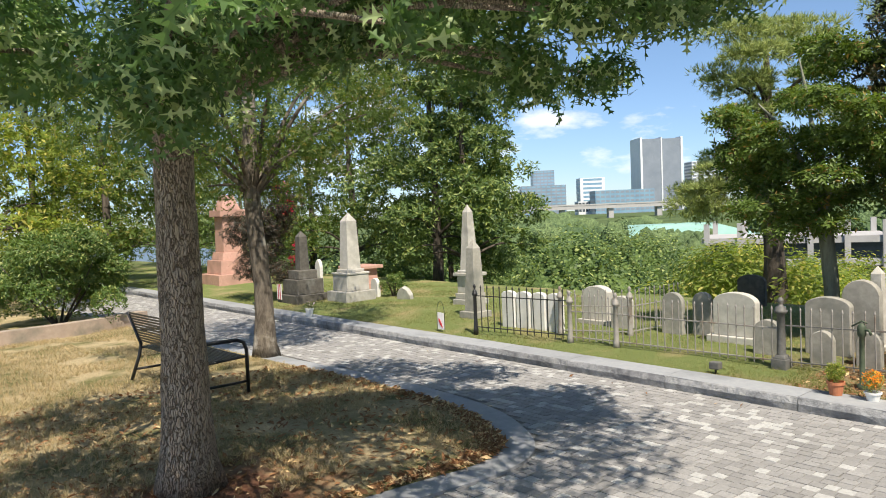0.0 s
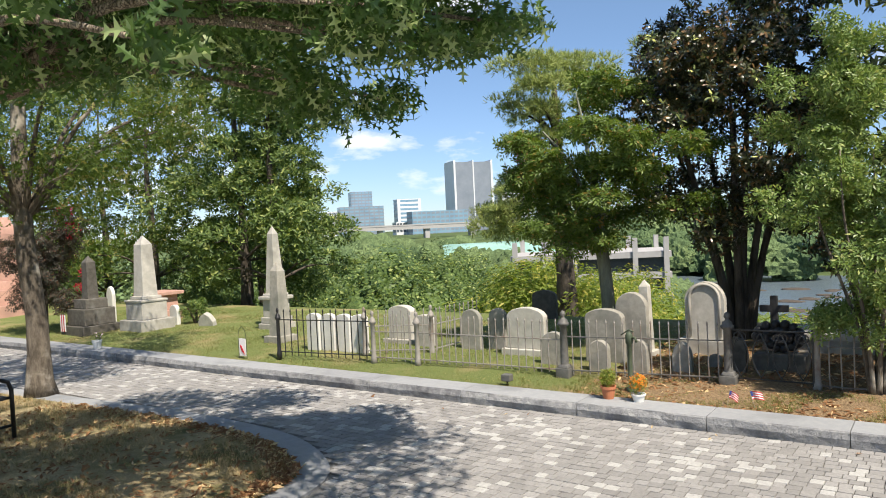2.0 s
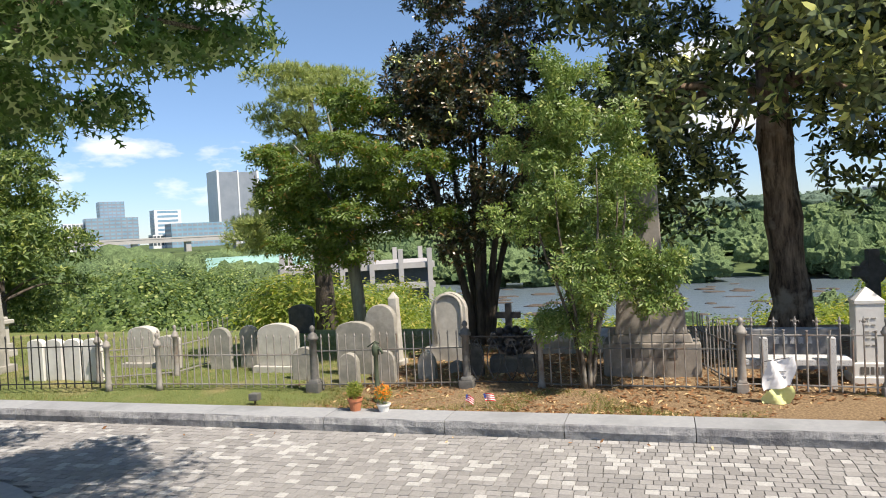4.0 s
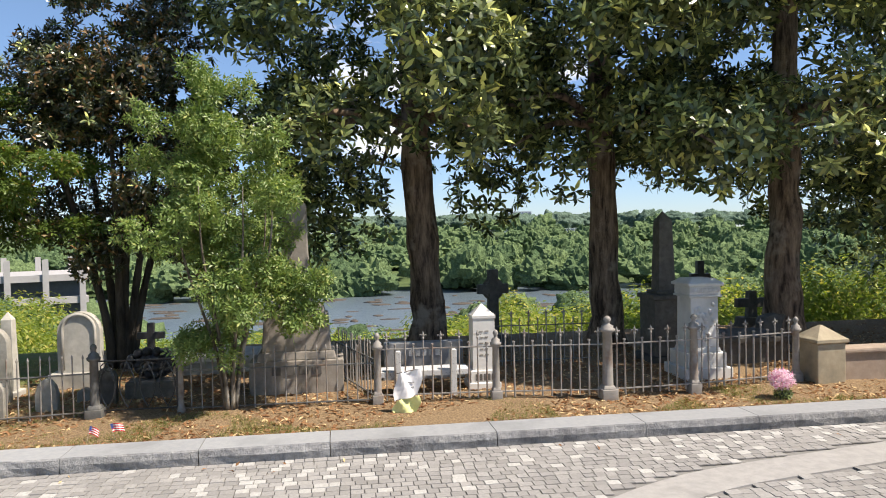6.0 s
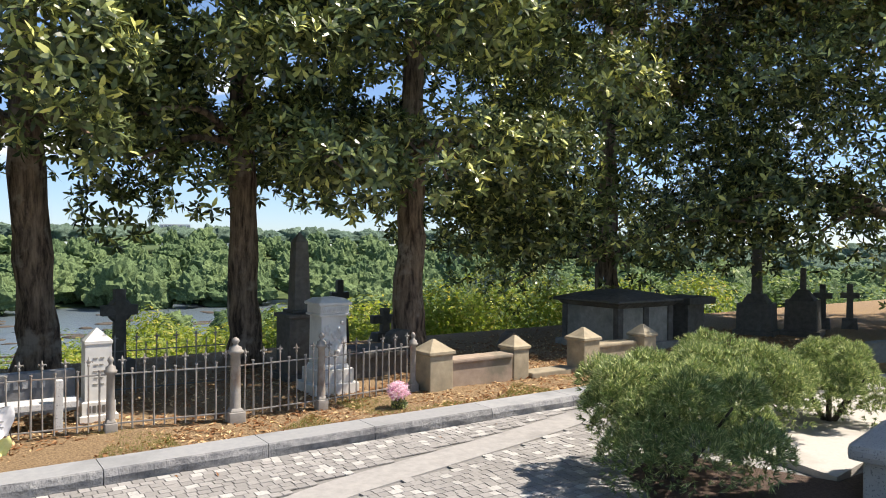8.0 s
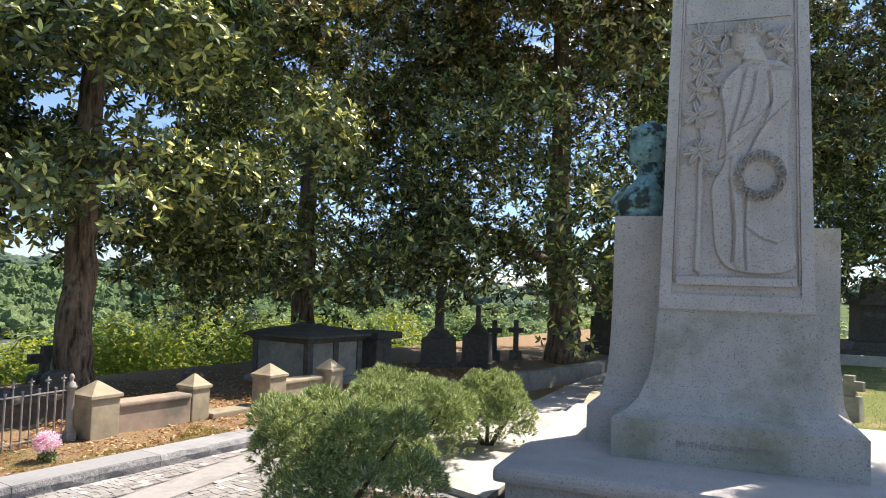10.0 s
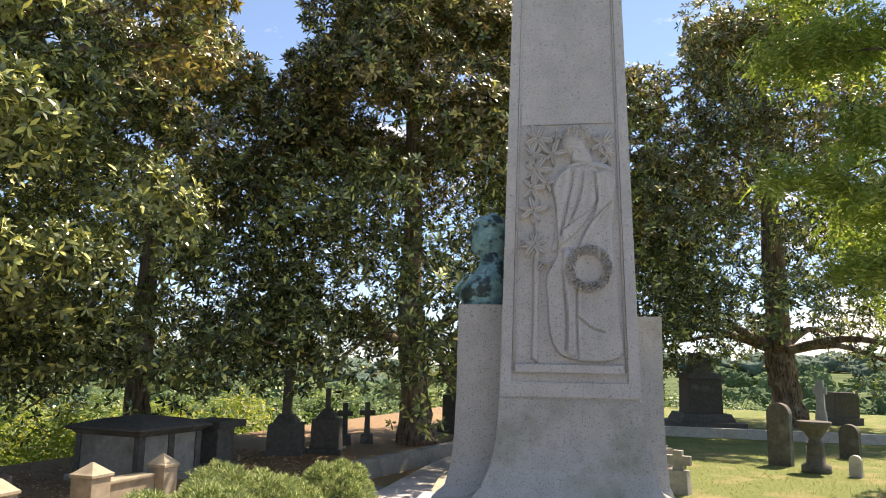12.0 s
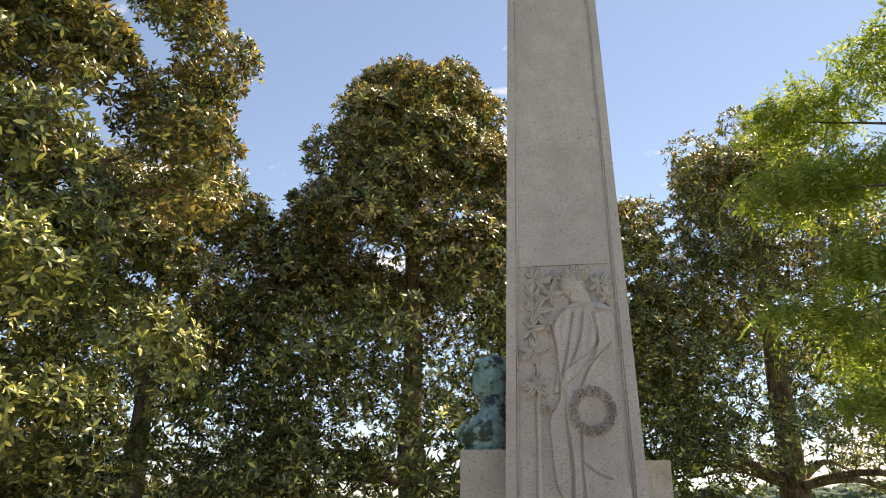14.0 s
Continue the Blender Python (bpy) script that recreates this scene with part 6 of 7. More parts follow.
def outline_top(w, h, kind):
    """Half-width w, height h: the outline of a headstone."""
    if kind == "round":
        return [(-w, 0), (w, 0), (w, h - w)] + [(w * math.cos(a), h - w + w * math.sin(a)) for a in np.linspace(0.15, math.pi - 0.15, 13)] + [(-w, h - w)]
    if kind == "segment":
        r = 0.22 * w * 2
        return [(-w, 0), (w, 0), (w, h - r)] + [(w * math.cos(a) * 0.985, h - r + r * math.sin(a)) for a in np.linspace(0.2, math.pi - 0.2, 11)] + [(-w, h - r)]
    if kind == "point":
        return [(-w, 0), (w, 0), (w, h - 1.1 * w), (0.6 * w, h - 0.35 * w), (0, h), (-0.6 * w, h - 0.35 * w), (-w, h - 1.1 * w)]
    if kind == "gothic":
        return [(-w, 0), (w, 0), (w, h - 1.5 * w), (0.8 * w, h - 0.75 * w), (0.4 * w, h - 0.22 * w), (0, h), (-0.4 * w, h - 0.22 * w), (-0.8 * w, h - 0.75 * w), (-w, h - 1.5 * w)]
    return [(-w, 0), (w, 0), (w, h), (-w, h)]


def headstone(x, y, w, top, kind, material, label, turn=0.0, thick=0.09, base=0.0, bars=0, lean=0.0):
    t = thing("headstone", label, "gravestone", pose(x, y, GZ0 - 0.02, lean, 0, 90 + turn))
    h = top - GZ0
    if base:
        bm = bmesh.new()
        box(bm, -w / 2 - 0.07, -thick, -0.1, w / 2 + 0.07, thick, base, 0.012)
        part("plinth", bm, material, t)
    bm = bmesh.new()
    prism(bm, [(a, b + (base if base else -0.08)) for a, b in outline_top(w / 2, h + 0.02 - base + (0 if base else 0.08), kind)], -thick / 2, thick / 2)
    bmesh.ops.recalc_face_normals(bm, faces=bm.faces[:])
    bmesh.ops.bevel(bm, geom=[e for e in bm.edges if abs(e.verts[0].co.y - e.verts[1].co.y) < 1e-5], offset=0.008, segments=1, affect="EDGES")
    slab = part("slab", bm, material, t)
    for i in range(bars):
        bm = bmesh.new()
        ww = w * (0.28 - 0.05 * (i % 2))
        box(bm, -ww, thick / 2 - 0.002, 0, ww, thick / 2 + 0.003, 0.012)
        ob = part("engraved_line", bm, M_DARKTEXT, slab)
        ob.location.z = h * 0.72 - 0.05 * i
    return t


for a in ((9.09, 5.62, 0.33, 0.77, "round", M_GREYSTONE, "grey weathered round-topped headstone behind the fence"),
          (9.22, 5.24, 0.27, 0.78, "round", M_GREYSTONE, "grey round-topped headstone beside a wide one"),
          (8.95, 4.62, 0.58, 0.84, "segment", M_MARBLE, "wide pale headstone with gently arched top", 0, 0.12, 0.12),
          (8.47, 3.98, 0.34, 0.60, "round", M_GREYSTONE, "small grey round-topped headstone by the fence"),
          (8.80, 3.42, 0.50, 0.87, "segment", M_GREYSTONE, "wide grey stained headstone in tree shade", 0, 0.12),
          (8.31, 3.30, 0.25, 0.55, "round", M_GREYSTONE, "little grey round-topped headstone at the fence"),
          (9.10, 3.17, 0.41, 1.05, "round", M_GREYSTONE, "tall grey round-topped headstone", 0, 0.11),
          (8.44, 2.87, 0.25, 0.56, "round", M_GREYSTONE, "little round-topped headstone before a tall one"),
          (8.62, 2.40, 0.23, 0.53, "gothic", M_GREYSTONE, "little pointed grey headstone at the fence"),
          (8.80, 1.85, 0.24, 0.58, "round", M_DARKSTONE, "small dark round-topped headstone in shade"),
          (8.95, 2.12, 0.16, 0.34, "round", M_GREYSTONE, "tiny grey footstone among dry leaves"),
          (9.25, 7.05, 0.46, 0.78, "segment", M_MARBLE, "pale arched headstone on a plinth", 0, 0.16, 0.10),
          (9.00, 6.42, 0.34, 0.68, "segment", M_MARBLE, "pale low headstone beside an arched one", 0, 0.12),
          (9.47, 15.83, 0.24, 1.0, "gothic", M_WHITE, "tall white pointed marble headstone"),
          (9.50, 13.45, 0.26, 0.62, "round", M_WHITE, "white round-topped marble headstone"),
          (9.62, 12.5, 0.34, 0.48, "point", M_MARBLE, "low leaning pale headstone on the lawn", 20, 0.14, 0, 0, -14),
          (9.5, 24.0, 0.22, 0.52, "round", M_WHITE, "small white headstone far along the lawn"),
          (9.8, 24.6, 0.22, 0.50, "round", M_MARBLE, "small pale headstone far along the lawn"),
          (9.3, 23.4, 0.26, 0.46, "round", M_GREYSTONE, "small grey headstone far along the lawn"),
          (10.6, 16.4, 0.3, 0.8, "segment", M_MARBLE, "pale arched headstone in the far grass"),
          (9.9, 17.6, 0.28, 0.7, "round", M_GREYSTONE, "grey headstone in the far grass"),
          (12.4, 6.1, 0.5, 0.72, "segment", M_DARKSTONE, "dark arched headstone at the slope's edge"),
          (-1.26, -20.3, 0.52, 1.52, "round", M_DARKSTONE, "tall dark rounded headstone on the lawn", 65, 0.2),
          (-3.0, -22.6, 0.46, 0.95, "round", M_DARKSTONE, "dark rounded headstone with stains", 65, 0.2),
          (-3.9, -21.2, 0.36, 0.75, "segment", M_DARKSTONE, "dark worn headstone on the lawn", 65, 0.2),
          (-2.6, -19.0, 0.24, 0.55, "round", M_MARBLE, "small pale headstone on sunny grass", 65, 0.12),
          (-2.0, -21.4, 0.22, 0.62, "round", M_WHITE, "narrow white headstone on sunny grass", 65, 0.1),
          (10.9, -12.6, 0.6, 0.78, "segment", M_DARKSTONE, "dark arched headstone in deep shade", 10, 0.15),
          (10.2, -7.2, 0.5, 0.72, "segment", M_DARKSTONE, "dark low headstone behind the fence", 0, 0.2),
          (9.7, -9.1, 0.4, 0.62, "point", M_DARKSTONE, "dark gabled headstone within the walled plot", 0, 0.2)):
    headstone(*a)
# white slabs in a row
for i, y in enumerate((8.02, 7.72, 7.42, 7.12)):
    headstone(8.25 + 0.02 * i, y, 0.27, 0.75, "segment", M_WHITE, "white marble headstone in a tight row behind black railings", 0, 0.09)


def obelisk(x, y, w, top, material, label, tiers=((1.9, 0.16), (1.45, 0.16)), foot=0.62, turn=0.0):
    t = thing("obelisk", label, "obelisk", pose(x, y, GZ0 - 0.02, 0, 0, turn))
    z = -0.08
    for k, hgt in tiers:
        bm = bmesh.new()
        s = w * k / 2
        zz = z + hgt + (0.08 if z < 0 else 0)
        box(bm, -s, -s, z, s, s, zz, 0.015)
        part("tier", bm, material, t)
        z = zz
    bm = bmesh.new()
    h = top - GZ0
    lathe(bm, [(w / 2, z), (w / 2 * foot, h - w * 0.55), (0.004, h)], square=True)
    bmesh.ops.bevel(bm, geom=[e for e in bm.edges if abs(e.verts[0].co.z - e.verts[1].co.z) > 0.3], offset=0.006, segments=1, affect="EDGES")
    part("shaft", bm, material, t)
    return t


obelisk(8.65, 9.25, 0.27, 1.56, M_GREYSTONE, "slender grey granite obelisk on a low base", ((1.5, 0.14),), 0.66)
obelisk(9.85, 10.66, 0.27, 2.20, M_MARBLE, "tall pale obelisk on a moulded pedestal", ((1.9, 0.14), (1.6, 0.12), (1.35, 0.34), (1.8, 0.07), (1.3, 0.05)), 0.55)
obelisk(8.90, 13.54, 0.34, 2.15, M_MARBLE, "pale marble obelisk on a broad two-tier pedestal", ((2.3, 0.25), (1.7, 0.36), (1.8, 0.05), (1.3, 0.07)), 0.76)
obelisk(9.46, 3.12, 0.16, 1.20, M_MARBLE, "slim pale obelisk behind headstones", ((1.6, 0.1),), 0.75)
obelisk(9.82, -5.26, 0.25, 2.28, M_DARKSTONE, "dark tall obelisk on a block pedestal", ((2.5, 0.12), (1.95, 0.78), (2.2, 0.06), (1.4, 0.05)), 0.76)
obelisk(7.75, -23.3, 0.62, 3.6, M_DARKSTONE, "tall dark obelisk on a gabled pedestal", ((1.8, 0.25), (1.4, 0.9), (1.1, 0.25)), 0.7)
obelisk(8.3, 14.6, 0.24, 1.78, M_DARKSTONE, "slim grey shaft on a dark double plinth", ((3.6, 0.18), (2.8, 0.34), (2.0, 0.2)), 0.8)


def stone_cross(x, y, top, arm, thick, material, label, turn=0.0, base=0.0, ring=0.0, cy=0.72):
    t = thing("stone_cross", label, "cross", pose(x, y, GZ0 - 0.02, 0, 0, 90 + turn))
    h, k = top - GZ0, thick / 2
    zc = base + (h - base) * cy
    z0 = base - 0.002 if base else -0.08
    bm = bmesh.new()
    prism(bm, [(-k * 1.15, z0), (k * 1.15, z0), (k, zc - k), (arm / 2, zc - k), (arm / 2, zc + k), (k, zc + k), (k, h), (-k, h), (-k, zc + k), (-arm / 2, zc + k), (-arm / 2, zc - k), (-k, zc - k)], -k * 0.8, k * 0.8)
    bmesh.ops.recalc_face_normals(bm, faces=bm.faces[:])
    bmesh.ops.bevel(bm, geom=bm.edges[:], offset=0.006, segments=1, affect="EDGES")
    part("cross", bm, material, t)
    if ring:
        bm = bmesh.new()
        tube(bm, [(ring * math.cos(a), 0, zc + ring * math.sin(a)) for a in np.linspace(0, 2 * math.pi, 25)], k * 0.62, 6)
        part("ring", bm, material, t)
    if base:
        bm = bmesh.new()
        box(bm, -arm * 0.45, -arm * 0.3, -0.08, arm * 0.45, arm * 0.3, base, 0.015, (0.85, 0.85))
        part("plinth", bm, material, t)
    return t


stone_cross(10.02, 1.65, 0.95, 0.34, 0.085, M_BLACKSTONE, "plain black stone cross behind the fence", 0, 0.30, 0, 0.66)
stone_cross(11.43, -3.17, 1.44, 0.50, 0.15, M_DARKSTONE, "dark grey ringed stone cross under magnolias", 8, 0.25, 0.14, 0.70)
stone_cross(12.8, -7.4, 1.42, 0.38, 0.13, M_BLACKSTONE, "small black stone cross on a plinth", 0, 0.5, 0, 0.6)
stone_cross(12.6, -8.3, 0.85, 0.6, 0.16, M_DARKSTONE, "dark squat stone cross in shade", 0, 0.2, 0, 0.55)
stone_cross(9.0, -18.1, 1.25, 0.40, 0.13, M_DARKSTONE, "dark stone cross under the big magnolia", -66, 0.3, 0, 0.66)
stone_cross(8.62, -18.6, 1.27, 0.40, 0.13, M_DARKSTONE, "dark stone cross beside another cross", -66, 0.3, 0, 0.66)
stone_cross(-3.4, -32.3, 1.95, 0.46, 0.26, M_MARBLE, "pale rough stone cross by a square block", 70, 0.6, 0, 0.66)
stone_cross(0.70, -15.2, 0.86, 0.44, 0.16, M_GREYSTONE, "squat weathered stone cross on sloped base", 75, 0.35, 0, 0.5)


def block_tomb(name, label, x, y, turn, tiers, material, category="monument", extra=None):
    """Stacked blocks: (half x, half y, z0, z1, top taper)."""
    t = thing(name, label, category, pose(x, y, GZ0 - 0.02, 0, 0, turn))
    for i, (hx, hy, z0, z1, k) in enumerate(tiers):
        bm = bmesh.new()
        box(bm, -hx, -hy, z0, hx, hy, z1, 0.014, (k, k))
        part("block", bm, material, t)
    return t


def name_bars(parent, x, width, z, hgt, n, material=M_DARKTEXT, y0=0.0):
    for i in range(n):
        bm = bmesh.new()
        w = width / n * 0.66
        c = y0 - width / 2 + width * (i + 0.5) / n
        box(bm, x - 0.006, c - w / 2, z, x + 0.002, c + w / 2, z + hgt, 0.002)
        part("raised_letter_bar", bm, material, parent.children[-1])


t = block_tomb("family_monument", "tall stepped brown-grey monument with rough rock-faced die", 9.05, -0.25, 0, [(0.28, 0.54, -0.08, 0.42, 1), (0.24, 0.46, 0.42, 0.52, 0.94), (0.22, 0.40, 0.52, 0.95, 0.92), (0.20, 0.34, 0.95, 1.05, 0.9), (0.14, 0.17, 1.05, 2.25, 0.8)], M_FAMILY)
name_bars(t, -0.285, 0.62, 0.26, 0.10, 4)
t = block_tomb("headstone", "grey polished granite headstone with pale top edge", 9.35, -1.80, 0, [(0.11, 0.52, -0.08, 0.13, 1), (0.08, 0.50, 0.13, 0.50, 1)], M_GREY_POL, "gravestone")
name_bars(t, -0.083, 0.42, 0.33, 0.08, 5, M_PALE_GREY)
t = thing("memorial_bench", "pale granite memorial bench with square posts", "bench", pose(8.42, -1.72, GZ0 - 0.02))
for y in (-0.31, 0.33):
    bm = bmesh.new()
    box(bm, -0.05, y - 0.035, -0.08, 0.05, y + 0.035, 0.54, 0.006)
    part("post", bm, M_PALE_GREY, t)
bm = bmesh.new()
box(bm, 0.0, -0.50, 0.24, 0.30, 0.55, 0.31, 0.01)
part("seat", bm, M_PALE_GREY, t)
t = thing("headstone", "white marble block marker with pointed cap", "gravestone", pose(8.72, -2.43, GZ0 - 0.02))
for bmx in ([(0.19, 0.0), (0.19, 0.10), (0.165, 0.11), (0.165, 0.24), (0.15, 0.25)], [(0.135, 0.25), (0.13, 0.85), (0.14, 0.86), (0.14, 0.89), (0.005, 1.02)]):
    bm = lathe(bmesh.new(), bmx, square=True)
    part("block", bm, M_WHITE, t)
name_bars(t, -0.165, 0.24, 0.13, 0.08, 5)
for i in range(5):
    name_bars(t, -0.133, 0.13 - 0.02 * (i % 2), 0.70 - 0.07 * i, 0.016, 2, M_GREYSTONE)

# ornate stele with carved cap
t = block_tomb("carved_monument", "weathered grey marble stele with carved garlands and cornice", 8.75, -5.2, 0, [(0.30, 0.31, -0.08, 0.16, 1), (0.25, 0.255, 0.16, 0.34, 1), (0.21, 0.215, 0.34, 0.40, 0.9), (0.185, 0.185, 0.40, 1.02, 0.97), (0.22, 0.22, 1.02, 1.05, 1), (0.205, 0.205, 1.05, 1.16, 1), (0.235, 0.235, 1.16, 1.20, 1), (0.225, 0.225, 1.20, 1.25, 0.7)], M_WHITE)
rr = np.random.RandomState(8)
for k in range(34):
    yy, z = rr.uniform(-0.12, 0.12), 0.96 - 0.35 * abs(rr.normal()) * 0.5
    z = max(0.5, z - 0.16 * (1 - abs(yy) / 0.12))
    bm = bmesh.new()
    blob(bm, (-0.186, yy, z), (0.022, 0.026, 0.03), (0, 0, 0), 8)
    part("garland_flower", bm, M_WHITE, t, smooth=True)
for i in range(14):
    bm = bmesh.new()
    blob(bm, (-0.208, -0.18 + 0.36 * i / 13, 1.105), (0.014, 0.012, 0.035), (20, 0, 0), 8)
    part("leaf_ornament", bm, M_WHITE, t, smooth=True)

# round-topped ornate stone with sunk panel
t = thing("headstone", "large pale round-topped headstone with arched frame", "gravestone", pose(9.85, 2.45, GZ0 - 0.02, 0, 0, 90))
bm = bmesh.new()
box(bm, -0.34, -0.16, -0.08, 0.34, 0.16, 0.22, 0.015)
part("plinth", bm, M_MARBLE, t)
bm = prism(bmesh.new(), [(a, b + 0.22) for a, b in outline_top(0.25, 0.75, "round")], -0.07, 0.07)
part("slab", bm, M_MARBLE, t)
bm = bmesh.new()
tube(bm, [(0.19, 0.075, 0.26), (0.19, 0.075, 0.75)] + [(0.19 * math.cos(a), 0.075, 0.75 + 0.19 * math.sin(a)) for a in np.linspace(0.2, math.pi - 0.2, 11)] + [(-0.19, 0.075, 0.75), (-0.19, 0.075, 0.26)], 0.022, 6)
part("arched_moulding", bm, M_MARBLE, t, smooth=True)
block_tomb("ledger_tomb", "pale low ledger tomb behind the iron gate", 10.6, 0.95, 0, [(0.35, 0.55, -0.08, 0.20, 1), (0.39, 0.59, 0.20, 0.28, 1)], M_MARBLE, "tomb")
# dark scrolled stone
t = thing("carved_stone", "dark scroll-carved stone beside the gate", "monument", pose(9.1, 1.42, GZ0 - 0.02))
bm = bmesh.new()
box(bm, -0.14, -0.28, -0.08, 0.14, 0.28, 0.22, 0.02)
part("plinth", bm, M_DARKSTONE, t)
bm = bmesh.new()
for k in range(26):
    a = k * 0.45
    blob(bm, (0, 0.26 * (1 - k / 34) * math.cos(a), 0.40 + 0.17 * (1 - k / 34) * math.sin(a)), (0.09, 0.06, 0.055), (k * 20, 0, 0), 8)
part("scroll_carving", bm, M_BLACKSTONE, t, smooth=True)["kind"] = "stuff"

# box tomb
t = thing("box_tomb", "large grey marble box tomb with gabled dark lid", "tomb", pose(9.65, -11.75, GZ0 - 0.02))
for nm, (hx, hy, z0, z1, k) in {"plinth": (0.80, 0.86, -0.08, 0.16, 1), "chest": (0.68, 0.74, 0.16, 0.82, 1)}.items():
    bm = box(bmesh.new(), -hx, -hy, z0, hx, hy, z1, 0.012)
    part(nm, bm, M_GREYSTONE, t)
for sx, sy in ((-1, -1), (-1, 1), (1, 1), (1, -1), (-1, 0)):
    bm = box(bmesh.new(), sx * 0.65 - 0.06, sy * 0.70 - 0.07, 0.16, sx * 0.65 + 0.06, sy * 0.70 + 0.07, 0.82, 0.008)
    part("pilaster", bm, M_DARKSTONE, t)
for nm, rows in (("cornice", [(0.70, 0.82), (0.74, 0.86), (0.78, 0.90)]), ("lid", [(0.82, 0.90), (0.84, 0.93), (0.82, 0.96), (0.5, 1.06), (0.12, 1.12)])):
    bm = lathe(bmesh.new(), rows, square=True)
    for v in bm.verts:
        v.co.y *= 1.08
    part(nm, bm, M_DARKSTONE, t, "dark stained lid" if nm == "lid" else "")
t = block_tomb("table_tomb", "dark stone table tomb beside the box tomb", 9.4, -13.5, 0, [(0.36, 0.36, -0.08, 0.12, 1), (0.26, 0.26, 0.12, 0.80, 1), (0.42, 0.42, 0.80, 0.94, 1)], M_DARKSTONE, "tomb")
block_tomb("ledger_tomb", "dark low chest tomb behind iron railings", 9.7, -6.2, 0, [(0.4, 0.6, -0.08, 0.30, 1), (0.46, 0.66, 0.30, 0.38, 1)], M_DARKSTONE, "tomb")
# dark monuments under the magnolias
for x, y, tw, tiers, lb in ((9.25, -15.8, 20, [(0.42, 0.42, -0.08, 0.14, 1), (0.36, 0.36, 0.14, 0.72, 0.96), (0.27, 0.27, 0.72, 0.92, 0.6), (0.10, 0.10, 0.92, 1.9, 0.85)], "dark block monument with draped broken column"),
                            (8.65, -16.6, 20, [(0.40, 0.40, -0.08, 0.14, 1), (0.33, 0.33, 0.14, 0.80, 0.95), (0.25, 0.25, 0.80, 1.02, 0.4), (0.06, 0.06, 1.02, 1.5, 0.9)], "dark domed pedestal monument with slender finial"),
                            (0.8, -30.5, 20, [(1.25, 1.25, -0.05, 0.20, 1), (0.98, 0.98, 0.20, 0.50, 0.85), (0.62, 0.62, 0.50, 1.75, 0.97), (0.74, 0.74, 1.75, 1.95, 0.8), (0.40, 0.40, 1.95, 2.7, 0.7)], "massive dark pedestal monument with stepped base"),
                            (-4.5, -35.8, 20, [(0.60, 0.60, -0.08, 0.25, 1), (0.50, 0.50, 0.25, 1.25, 1)], "square dark granite block monument"),
                            (1.3, -17.2, -15, [(0.5, 0.5, -0.08, 0.16, 1), (0.36, 0.36, 0.16, 0.50, 0.8), (0.2, 0.2, 0.5, 0.95, 0.9)], "streaked stone pedestal in dappled shade"),
                            (1.9, -19.0, -15, [(0.7, 0.5, -0.08, 0.36, 0.9), (0.5, 0.34, 0.36, 0.62, 0.8)], "streaked grey stone chest tomb"),
                            (9.4, 20.9, 0, [(0.66, 0.66, -0.08, 0.34, 1), (0.52, 0.52, 0.34, 0.75, 0.95), (0.40, 0.40, 0.75, 0.98, 0.9), (0.30, 0.30, 0.98, 2.05, 0.97), (0.40, 0.40, 2.05, 2.25, 1), (0.3, 0.3, 2.25, 2.7, 0.5)], "tall pink granite pedestal monument"),
                            (10.1, 14.9, 0, [(0.40, 0.40, -0.08, 0.25, 1), (0.30, 0.30, 0.25, 0.6, 0.95), (0.40, 0.40, 0.6, 0.68, 1)], "pink granite urn pedestal on the lawn")):
    block_tomb("pedestal_monument", lb, x, y, tw, tiers, M_PINKSTONE if "pink" in lb else M_DARKSTONE)
t = thing("stone_urn", "dark footed stone urn on a pedestal", "urn", pose(-1.9, -19.4, GZ0 - 0.02))
bm = lathe(bmesh.new(), [(0.30, -0.08), (0.30, 0.10), (0.2, 0.14), (0.17, 0.5), (0.2, 0.54), (0.14, 0.58), (0.12, 0.66), (0.26, 0.86), (0.34, 0.98), (0.36, 1.03), (0.30, 1.04)], 18)
part("urn_body", bm, M_DARKSTONE, t, smooth=True)

# low plot kerbs
for pts, w, tall, mt, lb in (([(6.9, -14.6), (6.6, -17.0), (6.4, -20.5), (6.2, -25.0)], 0.24, 0.18, M_GREYSTONE, "low grey stone plot edging under magnolias"),
                             ([(3.55, -10.9), (4.2, -12.2), (4.9, -15.0), (5.3, -19.0), (5.4, -24.0)], 0.22, 0.28, M_SAND, "low tan stone wall along the path"),
                             ([(2.2, -26.6), (0.0, -26.9), (-3.0, -27.2), (-7.0, -27.6)], 0.4, 0.34, M_MARBLE, "pale stone coping round a burial plot"),
                             ([(0.4, -13.9), (-1.5, -14.1), (-4.0, -14.4), (-8.0, -14.9)], 0.14, 0.03, M_GREYSTONE, "sunk stone edging strip in the lawn"),
                             ([(5.0, 15.2), (3.8, 14.7), (2.2, 14.5), (0.0, 14.7), (-3.0, 15.2)], 0.25, 0.22, M_BROWNSTONE, "low stone edging under the boxwood")):
    ln = spline(pts, 6)
    tg = np.gradient(ln, axis=0)
    tg /= np.linalg.norm(tg, axis=1, keepdims=True)
    gz = 0.0 if pts[0][1] > 10 or pts[0][0] < 5.4 else 0.1
    ob = strip("stone_edging", ln, ln + np.stack((tg[:, 1], -tg[:, 0]), axis=1) * w, -0.1, gz + tall + 0.05, mt, lb)
    tagged(ob, lb, "edging")

